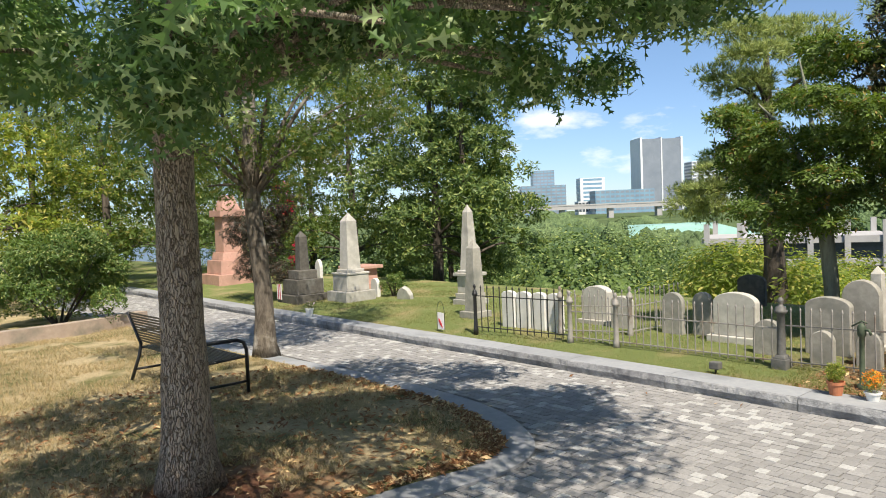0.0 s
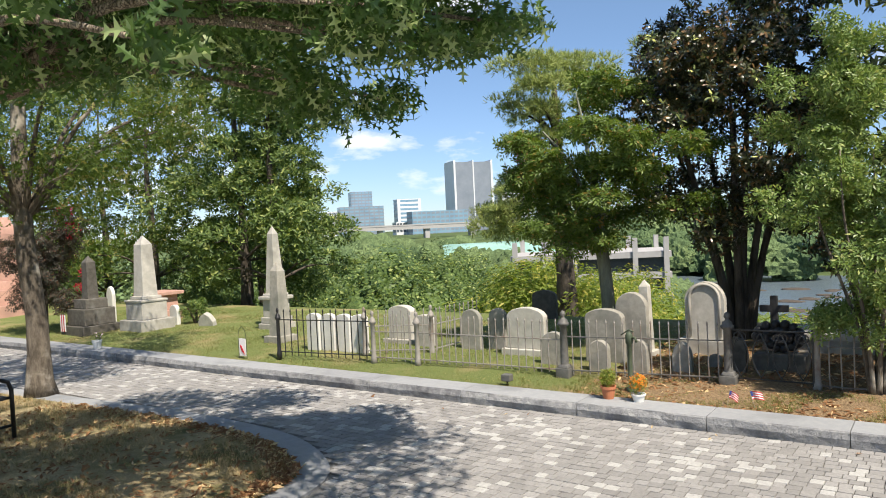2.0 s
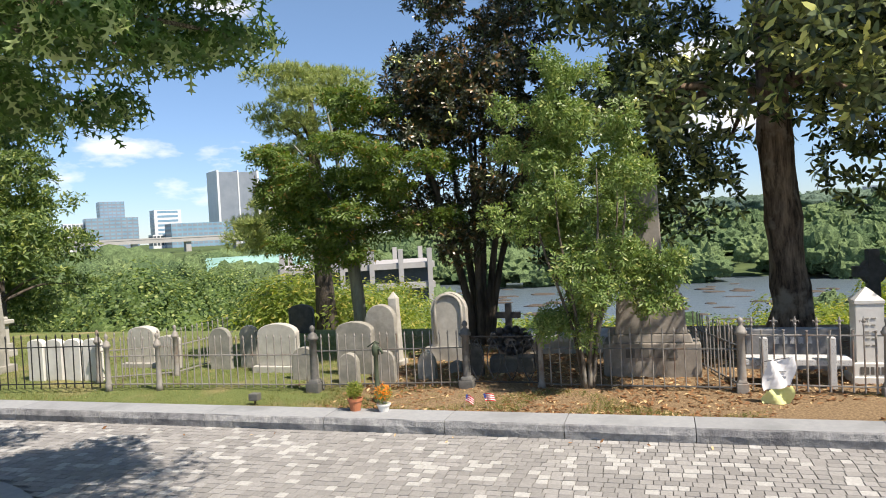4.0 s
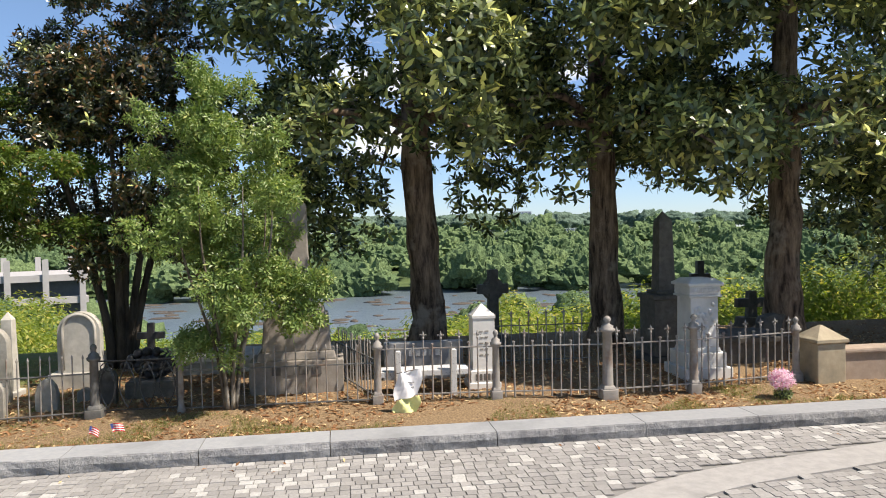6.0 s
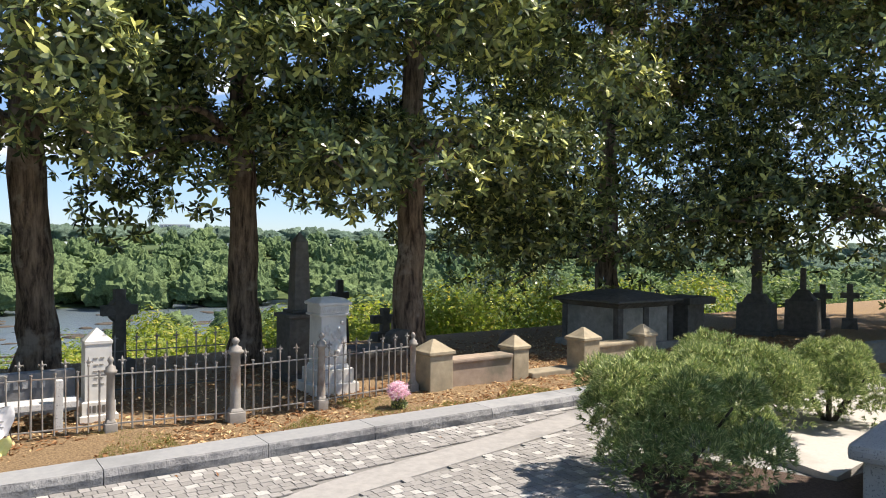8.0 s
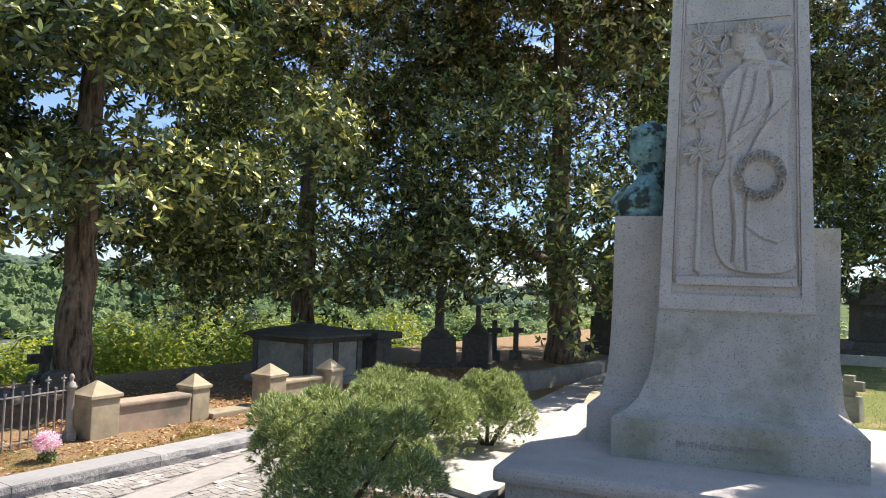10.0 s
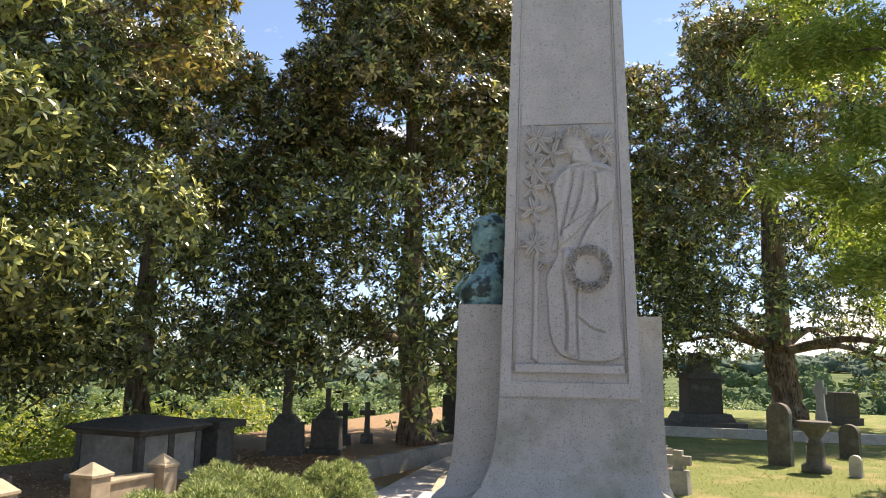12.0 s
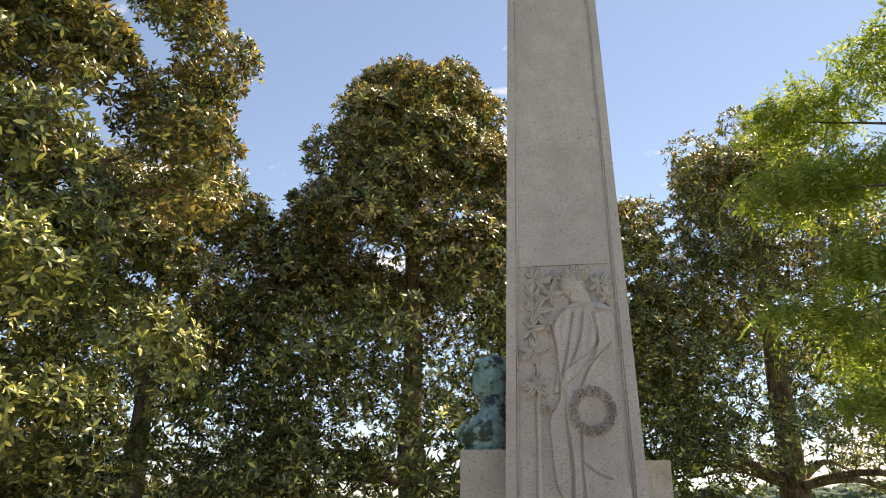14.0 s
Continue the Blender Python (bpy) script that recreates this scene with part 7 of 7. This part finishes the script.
# concrete walk beside the monument, and the planting soil
strip("walk", spline([(6.0, -8.2), (5.4, -9.8), (5.6, -13.0), (6.2, -18.0), (6.4, -26.0)], 6), spline([(3.4, -7.6), (3.75, -9.8), (4.6, -13.0), (5.2, -18.0), (5.4, -26.0)], 6), -0.06, 0.055, M_CONCRETE_PALE, "pale concrete path beside the monument", kind="structure")
bm = bmesh.new()
bed = [(1.2, -5.0), (2.5, -5.4), (3.9, -5.75), (4.75, -6.2), (4.9, -7.0), (3.45, -7.55), (3.5, -10.8), (-1.6, -10.6), (-2.2, -6.0), (-0.2, -5.1)]
lo = [bm.verts.new((x, y, -0.03)) for x, y in bed]
hi = [bm.verts.new((1.3 + (x - 1.3) * 0.96, -7.8 + (y + 7.8) * 0.96, 0.035)) for x, y in bed]
bm.faces.new(hi)
for i in range(len(bed)):
    j = (i + 1) % len(bed)
    bm.faces.new((lo[i], lo[j], hi[j], hi[i]))
ob = part("planting_bed", bm, M_MULCH)
tagged(ob, "dark mulched planting bed round the monument", "bed", kind="structure")
bm = bmesh.new()
ly = [(-30, -11.4), (3.4, -11.4), (4.9, -18.0), (5.2, -26.0), (4.0, -44), (-30, -44)]
vs = [bm.verts.new((x, y, 0.10)) for x, y in ly]
bm.faces.new(vs)
bmesh.ops.subdivide_edges(bm, edges=bm.edges[:], cuts=3, use_grid_fill=True)
ob = part("south_lawn", bm, M_GROUND)
tagged(ob, "sunny dappled lawn among graves", "lawn", kind="structure")

# ---------------------------------------------------------------- small things


def flower_pot(x, y, r, hgt, material, leaf, bloom, label, leaf_n, bloom_n, lift, z=KH):
    t = thing("flower_pot", label, "flower pot", pose(x, y, z))
    bm = lathe(bmesh.new(), [(r * 0.72, 0), (r * 0.95, hgt * 0.78), (r * 1.06, hgt * 0.79), (r * 1.08, hgt), (r * 0.95, hgt), (r * 0.9, hgt * 0.85)], 20)
    part("pot", bm, material, t, smooth=False)
    fo = crown(t, [(0, 0, hgt + lift, r * 1.25, r * 1.25, lift)], leaf_n, SPRAY, (0.02, 0.035), leaf, "foliage", shell=0.2)
    if bloom_n:
        crown(fo, [(0, 0, hgt + lift * 1.3, r * 1.3, r * 1.3, lift * 0.9)], bloom_n, SPRAY, (0.018, 0.03), bloom, "blossoms", shell=0.7)
    return t


flower_pot(7.21, 2.75, 0.075, 0.13, M_TERRA, M_LEAF_YELLOW, None, "terracotta pot with bushy green plant on the kerb", 260, 0, 0.09)
flower_pot(7.21, 2.43, 0.07, 0.08, M_PLASTIC_W, M_LEAF_SHRUB, M_ORANGE, "white pot of orange marigolds on the kerb", 160, 130, 0.09)
flower_pot(7.10, 12.3, 0.08, 0.15, M_PLASTIC_W, M_LEAF_MAG, M_MUM, "white pot with a dark plant on the kerb", 90, 8, 0.06)
flower_pot(7.08, 14.35, 0.14, 0.14, M_GREENIRON, M_LEAF_SHRUB, M_PECAN, "green pot of yellow flowers on the kerb", 200, 120, 0.07)
t = thing("flower_bouquet", "bouquet of pink and white flowers on the kerb edge", "flowers", pose(7.52, -5.55, 0.13))
crown(t, [(0, 0, 0.06, 0.08, 0.08, 0.06)], 120, SPRAY, (0.04, 0.06), M_LEAF_MAG, "leaves", shell=0.2)
crown(t, [(0, 0.02, 0.22, 0.11, 0.13, 0.10)], 260, SPRAY, (0.03, 0.045), M_MUM, "blossoms", shell=0.6)

M_FLAG_RED = surface("red_cloth", (0.50, 0.03, 0.04), (0.58, 0.06, 0.07), 20, 0.8, bump=0)
M_FLAG_WHITE = surface("white_cloth", (0.72, 0.70, 0.70), (0.8, 0.78, 0.78), 20, 0.8, bump=0)
M_FLAG_BLUE = surface("blue_cloth", (0.03, 0.05, 0.18), (0.05, 0.07, 0.24), 20, 0.8, bump=0)
M_YELLOW_CLOTH = surface("yellow_green_cloth", (0.68, 0.68, 0.26), (0.74, 0.74, 0.36), 20, 0.8, bump=0)


def small_flag(x, y, z, lean, size=0.12):
    """A grave flag on a stick, seven stripes and a canton."""
    t = thing("grave_flag", "small striped flag on a thin stick", "flag", pose(x, y, z, lean, 6, 25))
    bm = tube(bmesh.new(), [(0, 0, -0.03), (0, 0, size * 2.2)], 0.003, 5)
    part("stick", bm, M_SAND, t)
    for i in range(7):
        bm = bmesh.new()
        z0 = size * 2.1 - size * (i + 1) / 7
        vs = []
        for k in range(6):
            yy = -size * 1.3 * k / 5
            dz = -size * 0.5 * (k / 5) ** 2
            vs.append((bm.verts.new((0.012 * math.sin(k * 1.7), yy, z0 + dz)), bm.verts.new((0.012 * math.sin(k * 1.7 + 0.2), yy, z0 + size / 7 + dz))))
        for a, b in zip(vs, vs[1:]):
            if i < 4 and a is vs[0]:
                continue
            bm.faces.new((a[0], b[0], b[1], a[1]))
        part("stripe", bm, M_FLAG_RED if i % 2 == 0 else M_FLAG_WHITE, t)
    bm = box(bmesh.new(), -0.003, -size * 0.27, size * 2.1 - size * 4 / 7, 0.003, 0, size * 2.1, 0)
    part("canton", bm, M_FLAG_BLUE, t)


small_flag(7.42, 1.62, 0.13, 12, 0.07)
small_flag(7.40, 1.36, 0.13, -14, 0.08)
small_flag(3.75, -10.6, 0.05, 28, 0.22)
small_flag(8.7, -10.9, 0.17, 14, 0.13)

# garden banner blown against the fence, white above and yellow below
t = thing("garden_banner", "crumpled white and yellow garden banner against the fence", "banner", pose(7.78, -1.42, 0.15, 0, 0, 0))
for nm, z0, z1, mt in (("cloth", 0.12, 0.40, M_FLAG_WHITE), ("hem_band", 0.0, 0.12, M_YELLOW_CLOTH)):
    bm = bmesh.new()
    vs = [[bm.verts.new((0.12 * (z0 + (z1 - z0) * j / 5) + 0.025 * math.sin(i * 1.1 + j * 0.7), 0.13 - 0.26 * i / 8 - 0.10 * (z0 + (z1 - z0) * j / 5) + 0.02 * math.sin(i + j), z0 + (z1 - z0) * j / 5 + 0.06 * i / 8 * (1 if z0 else j / 5))) for j in range(6)] for i in range(9)]
    for i in range(8):
        for j in range(5):
            bm.faces.new((vs[i][j], vs[i + 1][j], vs[i + 1][j + 1], vs[i][j + 1]))
    part(nm, bm, mt, t, smooth=True)
for i in range(3):
    bm = box(bmesh.new(), -0.003, -0.06, 0, 0.003, 0.05, 0.012)
    part("text_bar", bm, M_GREY_POL, t).matrix_basis = pose(0.012 + 0.028, -0.03, 0.20 + 0.05 * i, 0, 6, 0)
bm = tube(bmesh.new(), [(0.05, -0.14, -0.05), (0.05, -0.15, 0.42), (0.05, -0.12, 0.44), (0.06, 0.1, 0.40)], 0.004, 5)
part("stake", bm, M_BLACK, t)

# wire stake with a small garden flag
t = thing("garden_flag", "small garden flag with a red bird shape on wire frame", "flag", pose(7.42, 8.75, 0.14))
bm = tube(bmesh.new(), [(0, -0.09, -0.04), (0, -0.09, 0.34), (0, -0.06, 0.44), (0, 0.0, 0.49), (0, 0.06, 0.44), (0, 0.09, 0.34), (0, 0.09, -0.04)], 0.004, 5)
part("wire_frame", bm, M_BLACK, t)
bm = box(bmesh.new(), -0.004, -0.075, 0.03, 0.004, 0.075, 0.30, 0.001)
part("cloth", bm, M_FLAG_WHITE, t)
bm = prism(bmesh.new(), [(-0.05, 0.06), (0.01, 0.10), (0.05, 0.18), (0.045, 0.21), (0.02, 0.19), (-0.02, 0.13)], -0.003, 0.003)
part("bird_shape", bm, M_FLAG_RED, t).matrix_basis = pose(-0.008, 0, 0, 0, 0, 90)

# water tap post and low floodlight
t = thing("yard_hydrant", "green cast iron water tap post", "tap", pose(7.62, 2.66, GZ0 - 0.03))
bm = lathe(bmesh.new(), [(0.05, -0.03), (0.05, 0.03), (0.026, 0.05), (0.024, 0.5), (0.04, 0.52), (0.042, 0.60), (0.02, 0.64)], 12)
part("standpipe", bm, M_GREENIRON, t, smooth=True)
bm = tube(bmesh.new(), [(0, 0, 0.57), (-0.02, -0.07, 0.58), (-0.02, -0.09, 0.53)], 0.014, 8)
part("spout", bm, M_GREENIRON, t, smooth=True)
bm = tube(bmesh.new(), [(0, 0.09, 0.60), (0, 0.0, 0.66), (0, -0.05, 0.64)], 0.009, 6)
part("handle", bm, M_GREENIRON, t, smooth=True)
t = thing("floodlight", "small black ground floodlight by the kerb", "lamp", pose(7.42, 4.08, 0.12))
bm = box(bmesh.new(), -0.05, -0.055, 0.05, 0.05, 0.055, 0.13, 0.01)
part("housing", bm, M_IRON, t)
bm = tube(bmesh.new(), [(0, 0, -0.03), (0, 0, 0.06)], 0.012, 8)
part("spike", bm, M_BLACK, t)
t = thing("flower_flag", "pink and white striped cloth by the lawn", "flag", pose(7.85, 14.9, GZ0))
for i in range(5):
    bm = box(bmesh.new(), -0.004, -0.1 + 0.04 * i, 0.05, 0.004, -0.06 + 0.04 * i, 0.40)
    part("stripe", bm, M_FLAG_RED if i % 2 else M_FLAG_WHITE, t)

# black steel park bench
t = thing("park_bench", "black steel slatted park bench under the oak", "bench", pose(3.32, 8.72, 0.04, 0, 0, 2))
BL = 0.93
for y in (-BL, BL):
    bm = tube(bmesh.new(), [(0.30, y, 0.0), (0.30, y, 0.50), (0.27, y, 0.585), (0.19, y, 0.62), (-0.22, y, 0.63)], 0.022, 8)
    part("arm_hoop", bm, M_BLACK, t, smooth=True)
    bm = tube(bmesh.new(), [(-0.36, y, 0.0), (-0.25, y, 0.30), (-0.22, y, 0.45), (-0.36, y, 0.88)], 0.022, 8)
    part("back_leg", bm, M_BLACK, t, smooth=True)
    bm = tube(bmesh.new(), [(0.30, y, 0.13), (-0.31, y, 0.13)], 0.016, 8)
    part("stretcher", bm, M_BLACK, t, smooth=True)
    bm = tube(bmesh.new(), [(0.30, y, 0.42), (-0.23, y, 0.40)], 0.016, 8)
    part("seat_bearer", bm, M_BLACK, t, smooth=True)
for i in range(13):
    bm = box(bmesh.new(), 0.25 - 0.038 * i - 0.012, -BL, 0.425 - 0.0015 * i, 0.25 - 0.038 * i + 0.012, BL, 0.434 - 0.0015 * i)
    part("seat_slat", bm, M_BLACK, t)
for i in range(11):
    f = i / 10
    bm = box(bmesh.new(), -0.235 - 0.125 * f, -BL, 0.49 + 0.37 * f, -0.226 - 0.125 * f, BL, 0.512 + 0.37 * f)
    part("back_slat", bm, M_BLACK, t)

# ---------------------------------------------------------------- far buildings
M_TOWER = surface("grey_tower_glass", (0.20, 0.23, 0.27), (0.26, 0.29, 0.33), 0.05, 0.35, bump=0)
M_TOWER_EDGE = surface("white_tower_frame", (0.62, 0.64, 0.66), (0.70, 0.71, 0.72), 0.1, 0.7, bump=0)
M_BLUEGLASS = surface("blue_curtain_wall", (0.16, 0.28, 0.38), (0.22, 0.36, 0.46), 0.05, 0.3, bump=0)
M_BRICKWALL = surface("red_brick", (0.34, 0.13, 0.095), (0.42, 0.18, 0.13), 6.0, 0.85, bump=0.2)
M_GREENROOF = surface("pale_green_roof", (0.20, 0.36, 0.31), (0.26, 0.43, 0.37), 0.3, 0.7, bump=0)
M_GARAGE = surface("pale_concrete_frame", (0.36, 0.345, 0.33), (0.43, 0.415, 0.40), 0.6, 0.8, bump=0)
M_DARKWIN = surface("dark_window_and_shade", (0.06, 0.075, 0.09), (0.09, 0.11, 0.13), 1.0, 0.3, bump=0)


def building(label, x, y, turn, w, d, z0, z1, floors, cols, wall, win, name="office_tower", frame=None):
    """A block with its rows of windows set in."""
    b = thing(name, label, "building", pose(x, y, z0, 0, 0, turn))
    h = z1 - z0
    bm = box(bmesh.new(), -w / 2, -d / 2, 0, w / 2, d / 2, h)
    wl = part("wall", bm, wall, b)
    fh = h / floors
    for f in range(floors):
        bm = bmesh.new()
        for s in (1, -1):
            for c in range(cols):
                cx = -w / 2 + w * (c + 0.5) / cols
                box(bm, cx - w / cols * 0.38, s * (d / 2) - 0.15, fh * (f + 0.3), cx + w / cols * 0.38, s * (d / 2) + 0.15, fh * (f + 0.8))
        box(bm, -w / 2 - 0.15, -d * 0.46, fh * (f + 0.3), w / 2 + 0.15, d * 0.46, fh * (f + 0.8))
        tagged(part("glazing_strip", bm, win, wl), kind="stuff")
    if frame:
        for px, pw in ((-w / 2, 0.05), (0, 0.03), (w / 2, 0.05)):
            bm = box(bmesh.new(), px - w * pw / 2, -d / 2 - 1.2, 0, px + w * pw / 2, d / 2 + 1.2, h * 1.02)
            part("pier", bm, frame, b)
    return b


building("tall grey glass office tower with white corner piers", 1322, 848, -37, 84, 60, -30, 138, 26, 9, M_TOWER, M_TOWER, frame=M_TOWER_EDGE)
building("grey stepped office tower on the skyline", 1150, 1010, -40, 44, 40, -30, 84, 18, 6, M_TOWER, M_BLUEGLASS)
building("low grey glass office block on the skyline", 1120, 985, -40, 90, 40, -30, 52, 12, 9, M_TOWER, M_BLUEGLASS)
building("white banded office block on the skyline", 1200, 925, -40, 50, 40, -30, 64, 11, 1, M_TOWER_EDGE, M_BLUEGLASS)
building("blue glass office building with flat roof", 1130, 800, -37, 110, 40, -30, 34, 8, 12, M_BLUEGLASS, M_TOWER)
building("pale office building at the edge of the skyline", 1080, 1035, -40, 34, 30, -30, 44, 9, 5, M_TOWER_EDGE, M_TOWER)
building("pale low apartment building", 1130, 850, -37, 90, 30, -30, 16, 4, 14, M_TOWER_EDGE, M_DARKWIN)
building("pale office tower behind the grey tower", 1400, 790, -37, 60, 40, -30, 90, 18, 6, M_TOWER_EDGE, M_TOWER)
for i, (x, y, w, top) in enumerate(((1160, -300, 44, 30), (1190, -345, 24, 24), (1250, -480, 70, 24), (1240, -400, 60, 14), (1290, -230, 60, 12), (1300, -560, 90, 20))):
    building("pale office block above the far wooded bank", x, y, 78, w, 26, -30, top, 7, 8, M_TOWER_EDGE, M_TOWER)

b = thing("road_bridge", "long concrete road bridge across the valley", "bridge", pose(792, 507, 0, 0, 0, -40.8))
bm = box(bmesh.new(), -260, -8, 1.5, 260, 8, 6.0)
part("deck", bm, M_GARAGE, b)
bm = box(bmesh.new(), -260, -8.4, 6.0, 260, -7.8, 7.6)
part("parapet", bm, M_GARAGE, b)
for i in range(9):
    bm = box(bmesh.new(), -240 + 60 * i - 3, -6, -36, -240 + 60 * i + 3, 6, 1.5)
    part("bridge_pier", bm, M_GARAGE, b)

b = thing("brick_building", "red brick building with pale green metal roof", "building", pose(226, 140, -30, 0, 0, -33))
bm = box(bmesh.new(), -22, -14, 0, 22, 14, 20.5)
brick_wall = part("wall", bm, M_BRICKWALL, b)
bm = bmesh.new()
lathe(bm, [(1.0, 20.5), (1.06, 21.0), (0.5, 25.5)], square=True)
for v in bm.verts:
    v.co.x *= 24
    v.co.y *= 16
part("roof", bm, M_GREENROOF, b)
for f in range(4):
    for c in range(8):
        bm = box(bmesh.new(), -19 + 5 * c, -14.2, 4 + 4 * f, -16.8 + 5 * c, -13.9, 6.4 + 4 * f)
        part("window", bm, M_DARKWIN, brick_wall)
        bm = box(bmesh.new(), -22.2, -11 + 3.2 * c, 4 + 4 * f, -21.9, -9.2 + 3.2 * c, 6.4 + 4 * f)
        part("window", bm, M_DARKWIN, brick_wall)

b = thing("parking_garage", "open pale concrete parking garage", "building", pose(146, 63.5, -25, 0, 0, -66))
for f in range(5):
    bm = box(bmesh.new(), -16, -10, 4.2 * f + 2.2, 16, 10, 4.2 * f + 3.4)
    part("deck", bm, M_GARAGE, b)
for c in range(6):
    for s in (-10, 10):
        bm = box(bmesh.new(), -15 + 6 * c - 0.5, s - 0.5, 0, -15 + 6 * c + 0.5, s + 0.5, 23)
        part("column", bm, M_GARAGE, b)
# dark block added inside the open decks to stand for their shade
bm = box(bmesh.new(), -15, -7, 0, 15, 9, 20)
part("inner_wall", bm, M_DARKWIN, b)

# ---------------------------------------------------------------- grass, litter, single setts
def field(n, x0, x1, y0, y1, test, z):
    p = np.stack((RNG.uniform(x0, x1, n), RNG.uniform(y0, y1, n)), axis=1)
    p = p[test(p[:, 0], p[:, 1])]
    return np.column_stack((p, np.full(len(p), z))), np.tile((0.0, 0.0, 1.0), (len(p), 1))


def in_lawn(x, y):
    ex = np.interp(y, INNER[INNER[:, 0] > 4.2][:, 1], INNER[INNER[:, 0] > 4.2][:, 0])
    ey = np.interp(x, INNER[:44][:, 0], INNER[:44][:, 1])
    return (y > ey + 0.1) & (x < ex - 0.06)


def patchy(x, y, f, cut):
    return np.array([noise.noise(Vector((a * f, b * f, 3.3))) > cut for a, b in zip(x, y)])


p, nn = field(56000, -3, 5.2, 4.0, 15, lambda x, y: in_lawn(x, y) & (np.hypot(x - 2.1, y - 5.2) > 0.5), 0.02)
k = patchy(p[:, 0], p[:, 1], 1.1, -0.12)
tagged(scatter("dry_grass", p[k], nn[k], BLADES, (0.04, 0.085), M_DRYGRASS, None, "", 0.25), "dry straw-coloured grass tufts on the lawn", "grass", kind="stuff")
p, nn = field(42000, 7.32, 12.0, 1.5, 18, lambda x, y: (y > 3.2) | (np.sin(x * 9 + y * 7) > 0.2), 0.15)
p[:, 2] = height(p[:, 0], p[:, 1]) - 0.004
tagged(scatter("lawn_grass", p, nn, BLADES, (0.025, 0.055), M_GRASS, None, "", 0.3), "short mown grass with yellow patches", "grass", kind="stuff")
p, nn = field(26000, 7.32, 8.3, -13, 3.4, lambda x, y: patchy(x, y, 1.3, -0.12) & (x < 7.75 + 0.4 * np.sin(y * 2.1)), 0.14)
p[:, 2] = height(p[:, 0], p[:, 1]) - 0.004
tagged(scatter("verge_grass", p, nn, BLADES, (0.03, 0.065), M_GRASS, None, "", 0.3), "sparse dry grass on the verge", "grass", kind="stuff")
p, nn = field(30000, 7.3, 12.5, -16, 3.2, lambda x, y: patchy(x, y, 0.8, -0.45) & (x < 9.0 + 3.5 * ((x * 37.7 + y * 91.3) % 1.0)), 0.15)
p[:, 2] = height(p[:, 0], p[:, 1]) + 0.008
tagged(scatter("leaf_litter", p, nn, (LEAF_V - np.array((0.5, 0, 0)), LEAF_F), (0.04, 0.095), M_LITTER, None, "", 0.35), "brown fallen magnolia leaves on bare earth", "leaf litter", kind="stuff")
p, nn = field(5200, -2, 5.0, 4.1, 9, in_lawn, 0.035)
tagged(scatter("fallen_oak_leaves", p, nn, (LEAF_V - np.array((0.5, 0, 0)), LEAF_F), (0.04, 0.10), M_LITTER, None, "", 0.4), "brown fallen oak leaves on the dry lawn", "leaf litter", kind="stuff")
e = EDGE[(EDGE[:, 1] < 9) & (EDGE[:, 0] > 1.5)]
i_ = RNG.randint(0, len(e) - 1, 1500)
p = np.column_stack((e[i_] + (INNER[(EDGE[:, 1] < 9) & (EDGE[:, 0] > 1.5)][i_] - e[i_]) * RNG.uniform(1.05, 1.75, (1500, 1)) + RNG.normal(size=(1500, 2)) * 0.03, np.full(1500, 0.03)))
tagged(scatter("edge_leaves", p, np.tile((0.0, 0.0, 1.0), (1500, 1)), (LEAF_V - np.array((0.5, 0, 0)), LEAF_F), (0.05, 0.11), M_LITTER, None, "", 0.5), "fallen leaves gathered along the stone edging", "leaf litter", kind="stuff")
p, nn = field(140, 5.0, 6.85, -7, 9, lambda x, y: x > 6.55 - 0.0 * y, 0.015)
tagged(scatter("gutter_leaves", p, nn, (LEAF_V - np.array((0.5, 0, 0)), LEAF_F), (0.04, 0.08), M_LITTER, None, "", 0.5), "a few dry leaves in the gutter", "leaf litter", kind="stuff")
p, nn = field(16000, -9, 4.6, -26, -11.8, lambda x, y: patchy(x, y, 0.7, -0.2), 0.10)
tagged(scatter("south_grass", p, nn, BLADES, (0.03, 0.07), M_GRASS, None, "", 0.3), "sunlit mown grass among the graves", "grass", kind="stuff")

sett_me = fast_mesh("sett", SETT_V * np.array((SETT - 0.005, SETT - 0.005, 1.0)), SETT_F, M_SETT_ONE)
for x, y, w in SINGLE_SETTS:
    ob = part_mesh("sett", sett_me, road)
    ob.matrix_basis = pose(x, y, 0.004 + 0.002 * math.sin(x * 91 + y * 57)) @ Matrix.Diagonal((1, (w - 0.005) / (SETT - 0.005), 1, 1))
